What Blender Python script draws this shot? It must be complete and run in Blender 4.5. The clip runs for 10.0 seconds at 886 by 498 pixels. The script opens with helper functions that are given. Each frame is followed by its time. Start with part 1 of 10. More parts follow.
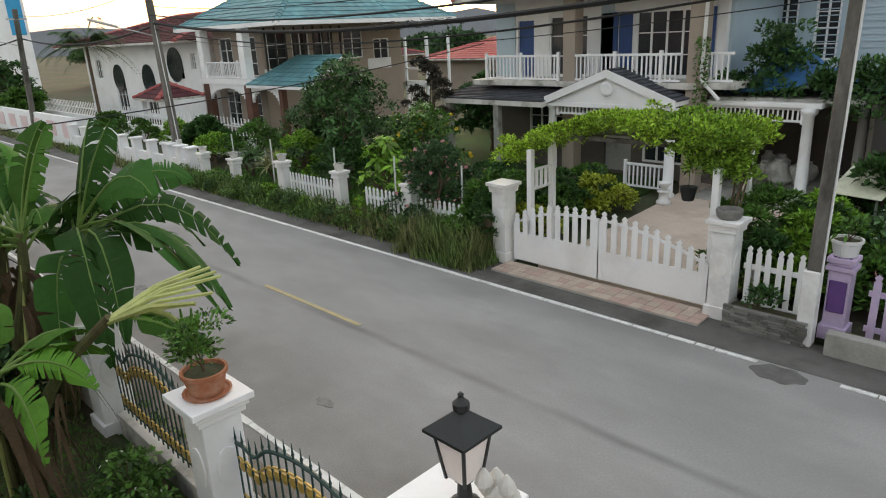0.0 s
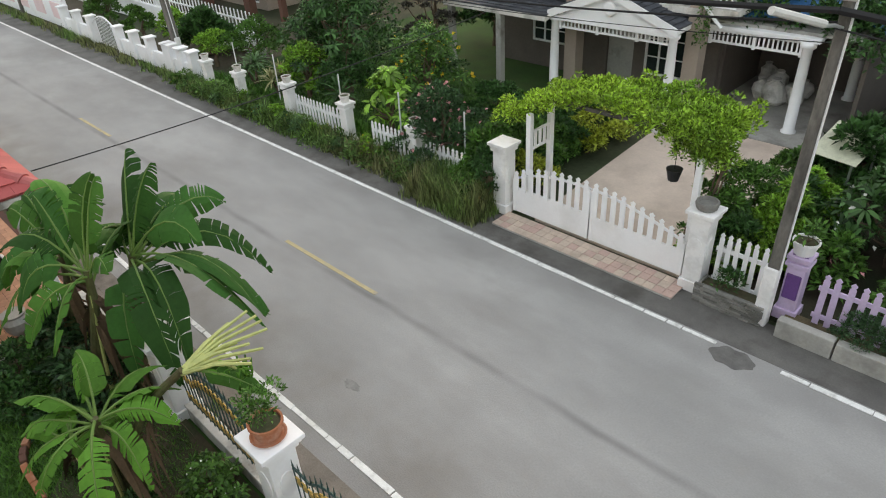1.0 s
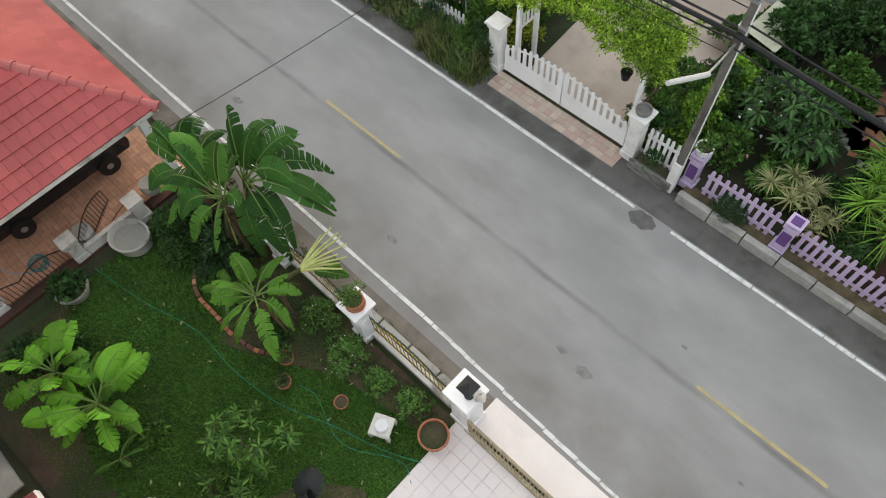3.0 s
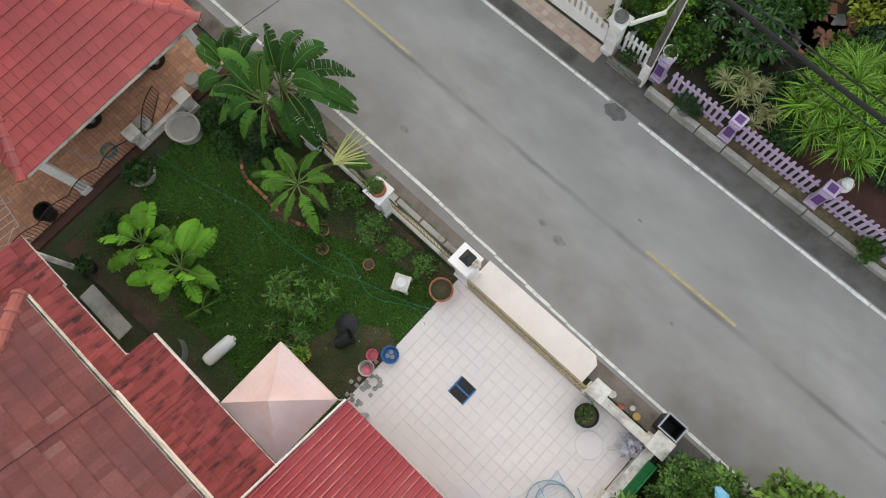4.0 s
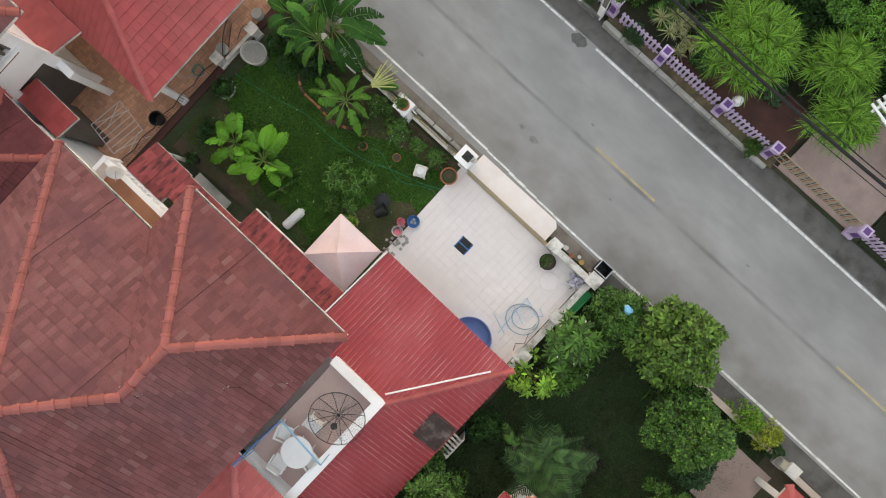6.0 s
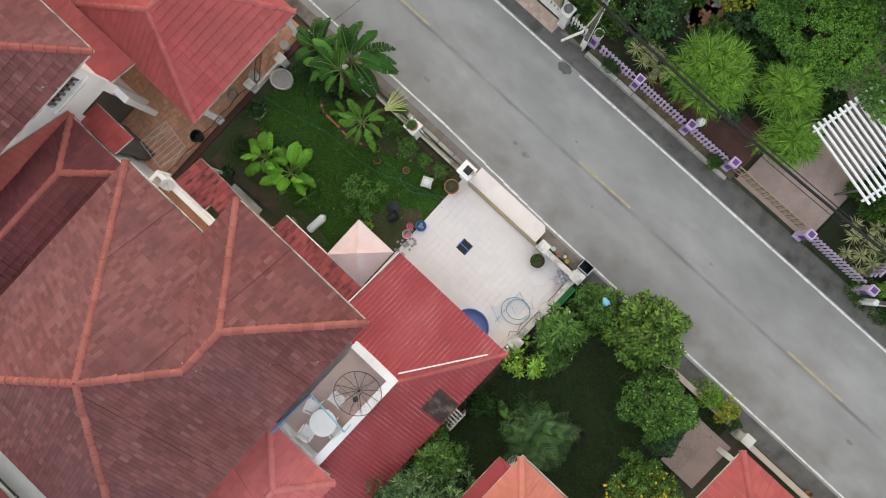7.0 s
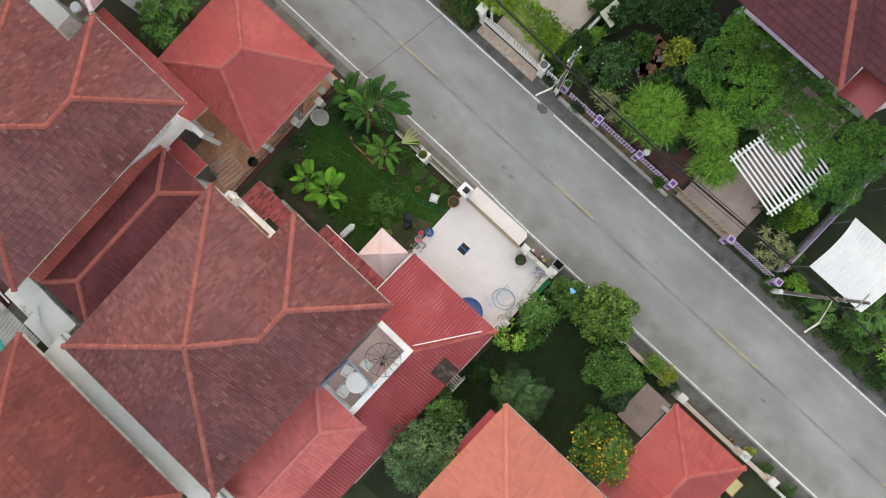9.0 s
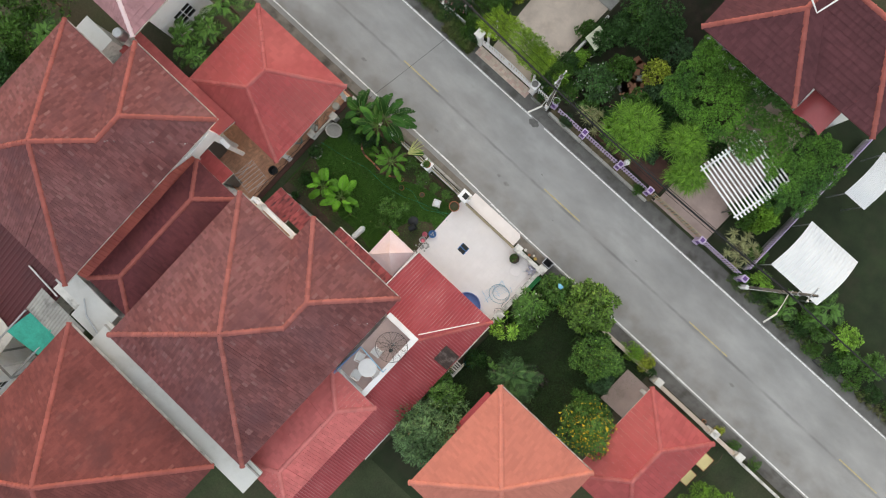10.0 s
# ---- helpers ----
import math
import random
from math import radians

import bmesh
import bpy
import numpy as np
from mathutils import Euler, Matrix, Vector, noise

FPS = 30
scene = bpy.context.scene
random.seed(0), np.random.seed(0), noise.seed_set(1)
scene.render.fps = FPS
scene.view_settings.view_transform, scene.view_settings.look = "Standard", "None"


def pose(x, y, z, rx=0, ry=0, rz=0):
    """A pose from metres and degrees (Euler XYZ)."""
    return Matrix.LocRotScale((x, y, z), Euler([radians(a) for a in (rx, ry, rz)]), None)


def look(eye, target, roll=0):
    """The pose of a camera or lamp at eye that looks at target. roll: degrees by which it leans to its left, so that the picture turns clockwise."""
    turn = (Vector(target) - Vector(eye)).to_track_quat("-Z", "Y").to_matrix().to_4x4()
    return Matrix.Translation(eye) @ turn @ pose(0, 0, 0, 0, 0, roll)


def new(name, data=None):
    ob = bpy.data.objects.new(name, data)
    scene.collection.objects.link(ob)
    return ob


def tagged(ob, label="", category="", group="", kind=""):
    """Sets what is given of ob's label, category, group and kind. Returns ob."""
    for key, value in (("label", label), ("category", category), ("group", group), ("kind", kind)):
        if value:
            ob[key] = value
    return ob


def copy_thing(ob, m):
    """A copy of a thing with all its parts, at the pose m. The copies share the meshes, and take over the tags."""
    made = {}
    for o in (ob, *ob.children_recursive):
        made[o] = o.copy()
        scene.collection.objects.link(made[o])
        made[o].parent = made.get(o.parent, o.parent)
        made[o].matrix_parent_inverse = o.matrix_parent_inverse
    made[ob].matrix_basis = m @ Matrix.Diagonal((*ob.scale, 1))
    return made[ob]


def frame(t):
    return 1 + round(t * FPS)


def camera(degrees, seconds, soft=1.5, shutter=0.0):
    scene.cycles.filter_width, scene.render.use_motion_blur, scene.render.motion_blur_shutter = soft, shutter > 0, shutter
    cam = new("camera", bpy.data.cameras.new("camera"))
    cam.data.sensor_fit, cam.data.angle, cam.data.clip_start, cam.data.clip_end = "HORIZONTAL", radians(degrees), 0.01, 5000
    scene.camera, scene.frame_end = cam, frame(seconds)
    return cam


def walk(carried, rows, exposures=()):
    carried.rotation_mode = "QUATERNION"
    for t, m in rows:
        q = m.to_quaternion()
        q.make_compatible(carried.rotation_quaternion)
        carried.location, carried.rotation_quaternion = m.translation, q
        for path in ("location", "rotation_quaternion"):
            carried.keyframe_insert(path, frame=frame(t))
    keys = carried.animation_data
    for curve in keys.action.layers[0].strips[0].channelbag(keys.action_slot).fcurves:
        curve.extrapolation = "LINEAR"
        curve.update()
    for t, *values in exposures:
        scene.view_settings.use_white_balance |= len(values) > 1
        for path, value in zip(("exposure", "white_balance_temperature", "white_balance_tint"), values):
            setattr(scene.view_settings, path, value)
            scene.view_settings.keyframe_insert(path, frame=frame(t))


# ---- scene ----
cam = camera(67.6, 10.0, 1.1)
METRES, EYE, TILT, LEAN, TURN = 38.0, 4.74, -18.099, 2.628, 44.447
ROWS = [
    (0.0, 0.0, 0.0, 0.0, 0.0, -0.0, 0.0),
    (0.5, -0.0009, -0.0123, 0.0375, 0.03, -7.36, 0.3),
    (1.0, -0.0018, -0.0245, 0.0749, 0.02, -14.77, 0.54),
    (1.5, -0.003, -0.0371, 0.1115, -0.12, -22.06, 0.68),
    (2.0, -0.0039, -0.0516, 0.1518, -0.26, -29.36, 0.8),
    (3.5, -0.0081, -0.1016, 0.2941, -0.65, -51.15, 1.04),
    (4.0, -0.0089, -0.118, 0.3415, -0.76, -58.41, 1.12),
    (4.5, -0.0104, -0.1369, 0.3872, -0.87, -65.34, 1.18),
    (5.0, -0.0114, -0.1521, 0.4351, -0.95, -70.75, 1.2),
    (5.5, -0.0126, -0.1702, 0.4847, -0.95, -70.67, 1.18),
    (7.0, -0.0165, -0.2211, 0.6316, -1.01, -70.63, 1.21),
    (7.5, -0.0172, -0.2386, 0.6822, -1.02, -70.6, 1.22),
    (8.0, -0.018, -0.2564, 0.7334, -1.03, -70.57, 1.22),
    (8.5, -0.0189, -0.2748, 0.7852, -1.05, -70.52, 1.2),
    (9.0, -0.0203, -0.2938, 0.8371, -1.07, -70.46, 1.17),
    (9.5, -0.0219, -0.3135, 0.8895, -1.07, -70.4, 1.12),
    (10.0, -0.0233, -0.3337, 0.9421, -1.07, -70.34, 1.08),
]
walk(cam, [(t, pose(0, 0, EYE, TILT, LEAN, TURN) @ pose(METRES * x, METRES * y, METRES * z, 90 + pitch, roll, yaw)) for t, x, y, z, yaw, pitch, roll in ROWS], exposures=[(0.0, 0.33), (0.4, 0.68), (1.2, 0.68), (2.5, 0.62), (3.5, 0.53), (4.3, 0.45), (5.5, 0.46), (7.0, 0.55), (10.0, 0.57)])

# ---- world and light: after sunset, pale even sky with a warm glow behind the far houses ----
SUN_DIR = Vector((-0.72, 0.66, 0.22)).normalized()
world = bpy.data.worlds.new("dusk_sky")
scene.world = world
world.use_nodes = True
wn, wl = world.node_tree.nodes, world.node_tree.links
wn.clear()
sky = wn.new("ShaderNodeTexSky")
sky.sky_type = "NISHITA"
sky.sun_disc = False
sky.sun_elevation = radians(9)
sky.sun_rotation = math.atan2(SUN_DIR.x, SUN_DIR.y)
sky.air_density, sky.dust_density, sky.ozone_density = 1.6, 4.0, 1.0
pale = wn.new("ShaderNodeHueSaturation")
pale.inputs["Saturation"].default_value = 0.85
mixw = wn.new("ShaderNodeMixRGB")
mixw.blend_type = "ADD"
mixw.inputs[0].default_value = 1.0
mixw.inputs[2].default_value = (3.6, 3.62, 3.72, 1)
bg = wn.new("ShaderNodeBackground")
bg.inputs["Strength"].default_value = 0.15
wo = wn.new("ShaderNodeOutputWorld")
wl.new(sky.outputs[0], pale.inputs["Color"])
wl.new(pale.outputs[0], mixw.inputs[1])
wl.new(mixw.outputs[0], bg.inputs["Color"])
wl.new(bg.outputs[0], wo.inputs["Surface"])
sun_data = bpy.data.lights.new("sun", "SUN")
sun_data.energy, sun_data.angle, sun_data.color = 0.3, radians(30), (1.0, 0.97, 0.94)
sun = new("sun", sun_data)
sun.matrix_world = look(SUN_DIR * 100, (0, 0, 0))


# ---- materials ----
def surf(name, base, rough=0.8, var=0.18, scale=1.2, fine=25.0, bump=0.25, metal=0.0, rand="", rvar=0.25, stain=None, stain_amt=0.5,
         stain_scale=0.6, spec=0.35, stretch=(1, 1, 1), second=None, trans=0.0, odd=None, odd_share=0.1):
    """A weathered surface: grain and patches in world size, an optional stain of its own colour, and piece-by-piece variation."""
    m = bpy.data.materials.new(name)
    m.use_nodes = True
    n, l = m.node_tree.nodes, m.node_tree.links
    b = n["Principled BSDF"]
    b.inputs["Roughness"].default_value = rough
    b.inputs["Metallic"].default_value = metal
    b.inputs["Specular IOR Level"].default_value = spec
    geo = n.new("ShaderNodeNewGeometry")
    mp = n.new("ShaderNodeMapping")
    mp.inputs["Scale"].default_value = stretch
    l.new(geo.outputs["Position"], mp.inputs["Vector"])

    def noise_of(s, detail=4.0):
        t = n.new("ShaderNodeTexNoise")
        t.inputs["Scale"].default_value = s
        t.inputs["Detail"].default_value = detail
        t.inputs["Roughness"].default_value = 0.6
        l.new(mp.outputs[0], t.inputs["Vector"])
        return t.outputs["Fac"]

    def mixed(fac, a, bcol, kind="MIX"):
        x = n.new("ShaderNodeMixRGB")
        x.blend_type = kind
        for i, v in ((0, fac), (1, a), (2, bcol)):
            if isinstance(v, (int, float)):
                x.inputs[i].default_value = v
            elif isinstance(v, tuple):
                x.inputs[i].default_value = (*v[:3], 1)
            else:
                l.new(v, x.inputs[i])
        return x.outputs[0]

    def ramp(fac, lo, hi, a=0.0, c=1.0):
        r = n.new("ShaderNodeMapRange")
        l.new(fac, r.inputs[0])
        for i, v in enumerate((lo, hi, a, c)):
            r.inputs[1 + i].default_value = v
        return r.outputs[0]

    dark = tuple(c * (1 - var) for c in base)
    light = tuple(min(1, c * (1 + var)) for c in base)
    big, small = noise_of(scale), noise_of(fine, 6.0)
    col = mixed(ramp(big, 0.3, 0.7), dark, light)
    if second:
        col = mixed(ramp(noise_of(scale * 0.37), 0.42, 0.6), col, second)
    if rand:
        if rand == "object":
            src = n.new("ShaderNodeObjectInfo").outputs["Random"]
        else:
            src = geo.outputs["Random Per Island"]
        bright = ramp(src, 0, 1, 1 - rvar, 1 + rvar)
        col = mixed(1.0, col, bright, "MULTIPLY")
        if odd:
            col = mixed(ramp(src, 1 - odd_share - 0.01, 1 - odd_share + 0.01), col, odd)
    col = mixed(1.0, col, ramp(small, 0.25, 0.75, 1 - var * 0.7, 1 + var * 0.7), "MULTIPLY")
    if stain:
        s = ramp(noise_of(stain_scale, 8.0), 0.5, 0.68, 0.0, stain_amt)
        col = mixed(s, col, stain)
    l.new(col, b.inputs["Base Color"])
    if bump:
        bp = n.new("ShaderNodeBump")
        bp.inputs["Strength"].default_value = bump
        bp.inputs["Distance"].default_value = 0.01
        l.new(small, bp.inputs["Height"])
        l.new(bp.outputs[0], b.inputs["Normal"])
    l.new(ramp(big, 0.2, 0.8, max(0.05, rough - 0.08), min(1, rough + 0.08)), b.inputs["Roughness"])
    if trans:
        b.inputs["Subsurface Weight"].default_value = 0.0
        tr = n.new("ShaderNodeBsdfTranslucent")
        l.new(col, tr.inputs["Color"])
        mx = n.new("ShaderNodeMixShader")
        mx.inputs[0].default_value = trans
        l.new(b.outputs[0], mx.inputs[1])
        l.new(tr.outputs[0], mx.inputs[2])
        l.new(mx.outputs[0], n["Material Output"].inputs["Surface"])
    return m


def leafy(name, base, rvar=0.7, rough=0.5, trans=0.12, second=None, rand="island", spec=0.3):
    return surf(name, base, rough=rough, var=0.2, scale=0.9, fine=18, bump=0, rand=rand, rvar=rvar, spec=spec, trans=trans, second=second)


M = {}
M["asphalt"] = surf("asphalt", (0.31, 0.305, 0.298), 0.9, 0.2, 0.45, 55, 0.9, stain=(0.235, 0.226, 0.215), stain_amt=0.6, stain_scale=0.5, stretch=(0.5, 1, 1))


def band(m, y0, half, tint, amount, wobble=0.1, patch=0.5):
    """A soft stain that runs along the road about y0, uneven in width and strength."""
    n, l = m.node_tree.nodes, m.node_tree.links
    b = n["Principled BSDF"]
    src = b.inputs["Base Color"].links[0].from_socket
    geo, sep = n.new("ShaderNodeNewGeometry"), n.new("ShaderNodeSeparateXYZ")
    l.new(geo.outputs["Position"], sep.inputs[0])
    tex = []
    for scale in (1.3, patch):
        t = n.new("ShaderNodeTexNoise")
        t.inputs["Scale"].default_value, t.inputs["Detail"].default_value = scale, 6.0
        l.new(geo.outputs["Position"], t.inputs["Vector"])
        tex.append(t.outputs["Fac"])

    def maths(kind, a, c):
        x = n.new("ShaderNodeMath")
        x.operation = kind
        for i, v in enumerate((a, c)):
            if isinstance(v, (int, float)):
                x.inputs[i].default_value = v
            else:
                l.new(v, x.inputs[i])
        return x.outputs[0]

    shift = maths("MULTIPLY", maths("SUBTRACT", tex[0], 0.5), wobble * 2)
    off = maths("ABSOLUTE", maths("SUBTRACT", maths("ADD", sep.outputs["Y"], shift), y0), 0)
    r = n.new("ShaderNodeMapRange")
    r.interpolation_type = "SMOOTHSTEP"
    l.new(off, r.inputs[0])
    for i, v in enumerate((0.0, half, amount, 0.0)):
        r.inputs[1 + i].default_value = v
    k = n.new("ShaderNodeMapRange")
    l.new(tex[1], k.inputs[0])
    for i, v in enumerate((0.35, 0.65, 0.15, 1.0)):
        k.inputs[1 + i].default_value = v
    mix = n.new("ShaderNodeMixRGB")
    l.new(maths("MULTIPLY", r.outputs[0], k.outputs[0]), mix.inputs[0])
    l.new(src, mix.inputs[1])
    mix.inputs[2].default_value = (*tint, 1)
    l.new(mix.outputs[0], b.inputs["Base Color"])


band(M["asphalt"], 6.2, 0.14, (0.14, 0.137, 0.134), 0.7, 0.06)
band(M["asphalt"], 3.9, 1.3, (0.19, 0.172, 0.152), 0.6, 0.7, 0.9)
band(M["asphalt"], 8.9, 0.6, (0.19, 0.183, 0.175), 0.45, 0.5, 0.7)
M["asphalt_dark"] = surf("asphalt_dark", (0.125, 0.12, 0.113), 0.9, 0.25, 1.2, 50, 0.5, stain=(0.055, 0.05, 0.042), stain_amt=0.7, stain_scale=1.1)
M["verge_dirt"] = surf("verge_dirt", (0.20, 0.175, 0.15), 0.95, 0.25, 1.3, 40, 0.6, stain=(0.07, 0.06, 0.05), stain_amt=0.85, stain_scale=0.9)
M["patch"] = surf("patch", (0.22, 0.214, 0.206), 0.9, 0.25, 6, 60, 0.4)
M["line_white"] = surf("line_white", (0.75, 0.75, 0.73), 0.7, 0.12, 3, 45, 0.2, stain=(0.35, 0.34, 0.32), stain_amt=0.7, stain_scale=5)
M["line_yellow"] = surf("line_yellow", (0.45, 0.37, 0.2), 0.7, 0.15, 3, 45, 0.2, stain=(0.31, 0.3, 0.27), stain_amt=0.85, stain_scale=3.5)
M["soil"] = surf("soil", (0.095, 0.064, 0.045), 0.95, 0.35, 1.5, 20, 0.8, second=(0.05, 0.058, 0.026))
# darker copy of soil, with the planted garden's deep shade in the colour
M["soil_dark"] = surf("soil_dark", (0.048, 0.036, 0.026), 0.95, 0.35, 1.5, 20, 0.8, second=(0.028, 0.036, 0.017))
M["dry_grass"] = surf("dry_grass", (0.13, 0.105, 0.06), 0.95, 0.4, 2.5, 30, 0.8, stain=(0.05, 0.06, 0.022), stain_amt=0.8, stain_scale=1.6)
M["grass_ground"] = surf("grass_ground", (0.036, 0.080, 0.015), 0.95, 0.3, 0.8, 30, 0.7, stain=(0.055, 0.06, 0.02), stain_amt=0.45, stain_scale=0.6)
M["ground"] = surf("ground", (0.05, 0.065, 0.03), 0.95, 0.35, 0.3, 10, 0.6, second=(0.09, 0.075, 0.05))
M["tile_white"] = surf("tile_white", (0.84, 0.78, 0.755), 0.45, 0.03, 0.8, 12, 0.05, rand="object", rvar=0.012, stain=(0.70, 0.64, 0.61), stain_amt=0.3, stain_scale=0.5)
M["ramp_white"] = surf("ramp_white", (0.86, 0.79, 0.76), 0.6, 0.05, 1.0, 30, 0.15, stain=(0.55, 0.5, 0.45), stain_amt=0.35, stain_scale=0.8)
M["grout"] = surf("grout", (0.80, 0.735, 0.71), 0.9, 0.08, 2, 30, 0.2)
M["terracotta_paving"] = surf("terracotta_paving", (0.36, 0.17, 0.10), 0.7, 0.15, 1.0, 20, 0.2, rand="object", rvar=0.14, stain=(0.2, 0.1, 0.07), stain_amt=0.4, stain_scale=0.8)
M["beige_paving"] = surf("beige_paving", (0.56, 0.465, 0.39), 0.8, 0.1, 0.8, 20, 0.2, rand="object", rvar=0.1, stain=(0.40, 0.32, 0.26), stain_amt=0.5, stain_scale=0.9)
M["white_paint"] = surf("white_paint", (0.89, 0.89, 0.90), 0.55, 0.03, 1.0, 20, 0.08, stain=(0.6, 0.58, 0.54), stain_amt=0.3, stain_scale=0.9)
M["white_dirty"] = surf("white_dirty", (0.66, 0.64, 0.60), 0.75, 0.12, 1.4, 18, 0.2, stain=(0.16, 0.15, 0.12), stain_amt=0.8, stain_scale=1.6)
M["plaster_grey"] = surf("plaster_grey", (0.42, 0.41, 0.38), 0.85, 0.15, 1.0, 15, 0.3, stain=(0.14, 0.13, 0.11), stain_amt=0.75, stain_scale=1.3)
M["concrete"] = surf("concrete", (0.38, 0.37, 0.34), 0.9, 0.18, 1.2, 22, 0.4, stain=(0.1, 0.095, 0.08), stain_amt=0.6, stain_scale=1.1)
M["roof_old"] = surf("roof_old", (0.162, 0.061, 0.060), 0.85, 0.22, 0.5, 22, 0.25, rand="island", rvar=0.2, odd=(0.215, 0.105, 0.10), odd_share=0.05, stain=(0.125, 0.056, 0.062), stain_amt=0.75, stain_scale=0.45, second=(0.188, 0.082, 0.082), spec=0.15)
M["roof_old_piece"] = surf("roof_old_piece", (0.162, 0.061, 0.060), 0.85, 0.22, 0.5, 22, 0.25, rand="object", rvar=0.2, odd=(0.215, 0.105, 0.10), odd_share=0.05, stain=(0.125, 0.056, 0.062), stain_amt=0.75, stain_scale=0.45, second=(0.188, 0.082, 0.082), spec=0.15)
M["roof_red"] = surf("roof_red", (0.375, 0.077, 0.078), 0.7, 0.1, 0.6, 22, 0.15, rand="island", rvar=0.1, stain=(0.30, 0.072, 0.07), stain_amt=0.5, stain_scale=0.4, second=(0.41, 0.10, 0.095), spec=0.2)
M["roof_orange"] = surf("roof_orange", (0.455, 0.165, 0.125), 0.7, 0.07, 0.5, 22, 0.15, rand="island", rvar=0.07, spec=0.2)
M["roof_sheet"] = surf("roof_sheet", (0.33, 0.046, 0.056), 0.5, 0.12, 0.5, 15, 0.1, stain=(0.38, 0.11, 0.115), stain_amt=0.45, stain_scale=0.5, spec=0.4)
M["rib_pale"] = surf("rib_pale", (0.37, 0.09, 0.10), 0.6, 0.2, 0.9, 20, 0.1, stain=(0.50, 0.24, 0.235), stain_amt=0.85, stain_scale=1.1, spec=0.3)
M["rust_sheet"] = surf("rust_sheet", (0.07, 0.05, 0.045), 0.85, 0.3, 3, 30, 0.3, stain=(0.26, 0.22, 0.2), stain_amt=0.6, stain_scale=3)
M["roof_mould"] = surf("roof_mould", (0.27, 0.066, 0.068), 0.8, 0.2, 0.9, 20, 0.3, rand="island", rvar=0.22, stain=(0.045, 0.026, 0.028), stain_amt=0.95, stain_scale=1.3, stretch=(4.5, 1.1, 1), spec=0.2)
M["ridge"] = surf("ridge", (0.31, 0.108, 0.095), 0.8, 0.12, 1.5, 20, 0.2, rand="object", rvar=0.14, stain=(0.23, 0.08, 0.075), stain_amt=0.5, spec=0.2)
M["ridge_red"] = surf("ridge_red", (0.40, 0.105, 0.10), 0.7, 0.12, 1.5, 20, 0.2, rand="island", rvar=0.12, stain=(0.46, 0.19, 0.18), stain_amt=0.5, spec=0.2)
M["ridge_orange"] = surf("ridge_orange", (0.50, 0.18, 0.135), 0.65, 0.08, 1.5, 20, 0.15, rand="island", rvar=0.08)
M["roof_slate"] = surf("roof_slate", (0.075, 0.08, 0.095), 0.8, 0.2, 2, 25, 0.3, rand="island", rvar=0.3)
M["roof_teal"] = surf("roof_teal", (0.12, 0.27, 0.30), 0.6, 0.15, 0.6, 20, 0.2, rand="island", rvar=0.2)
M["canvas_pink"] = surf("canvas_pink", (0.86, 0.69, 0.70), 0.7, 0.06, 0.7, 12, 0.1, stain=(0.68, 0.46, 0.47), stain_amt=0.4, trans=0.15)
M["purple"] = surf("purple", (0.56, 0.45, 0.64), 0.6, 0.12, 1.5, 20, 0.1, stain=(0.40, 0.34, 0.43), stain_amt=0.5, stain_scale=1.5)
M["purple_dark"] = surf("purple_dark", (0.13, 0.06, 0.22), 0.6, 0.15, 2, 25, 0.2)
M["bark"] = surf("bark", (0.13, 0.095, 0.065), 0.95, 0.3, 5, 40, 0.8)
M["dry_leaf"] = surf("dry_leaf", (0.10, 0.066, 0.038), 0.9, 0.3, 3, 30, 0.3, rand="island", rvar=0.5)
M["terracotta"] = surf("terracotta", (0.38, 0.15, 0.075), 0.8, 0.15, 4, 40, 0.2, stain=(0.5, 0.4, 0.32), stain_amt=0.4, stain_scale=4)
M["black_metal"] = surf("black_metal", (0.018, 0.02, 0.02), 0.5, 0.2, 5, 50, 0.1, spec=0.5)
M["green_metal"] = surf("green_metal", (0.02, 0.055, 0.05), 0.5, 0.2, 5, 50, 0.1, spec=0.5)
M["gold"] = surf("gold", (0.52, 0.36, 0.10), 0.45, 0.15, 6, 50, 0.1, metal=0.3)
M["steel"] = surf("steel", (0.45, 0.46, 0.47), 0.4, 0.1, 4, 50, 0.05, metal=0.8)
M["rust_grid"] = surf("rust_grid", (0.42, 0.36, 0.24), 0.7, 0.2, 6, 40, 0.2, stain=(0.2, 0.12, 0.07), stain_amt=0.7, stain_scale=6)
M["black_plastic"] = surf("black_plastic", (0.016, 0.017, 0.018), 0.45, 0.2, 4, 30, 0.1)
M["cable"] = surf("cable", (0.012, 0.012, 0.013), 0.6, 0.2, 4, 30, 0)
M["pole"] = surf("pole", (0.15, 0.14, 0.125), 0.9, 0.3, 1.5, 25, 0.4, stain=(0.035, 0.032, 0.028), stain_amt=0.9, stain_scale=2.0, stretch=(1, 1, 0.35))
M["pvc_white"] = surf("pvc_white", (0.76, 0.76, 0.76), 0.4, 0.04, 2, 30, 0.03)
M["plastic_pink"] = surf("plastic_pink", (0.70, 0.20, 0.26), 0.4, 0.08, 3, 30, 0.05)
M["plastic_blue"] = surf("plastic_blue", (0.06, 0.18, 0.42), 0.4, 0.1, 3, 30, 0.05)
M["hose_blue"] = surf("hose_blue", (0.22, 0.45, 0.62), 0.5, 0.1, 3, 30, 0)
M["hose_green"] = surf("hose_green", (0.03, 0.30, 0.20), 0.5, 0.1, 3, 30, 0)
M["hose_teal"] = surf("hose_teal", (0.03, 0.26, 0.28), 0.5, 0.1, 3, 30, 0)
M["glass_dark"] = surf("glass_dark", (0.025, 0.03, 0.035), 0.12, 0.2, 1, 8, 0, spec=0.6)
M["wall_blue"] = surf("wall_blue", (0.46, 0.56, 0.63), 0.8, 0.05, 0.8, 15, 0.15)
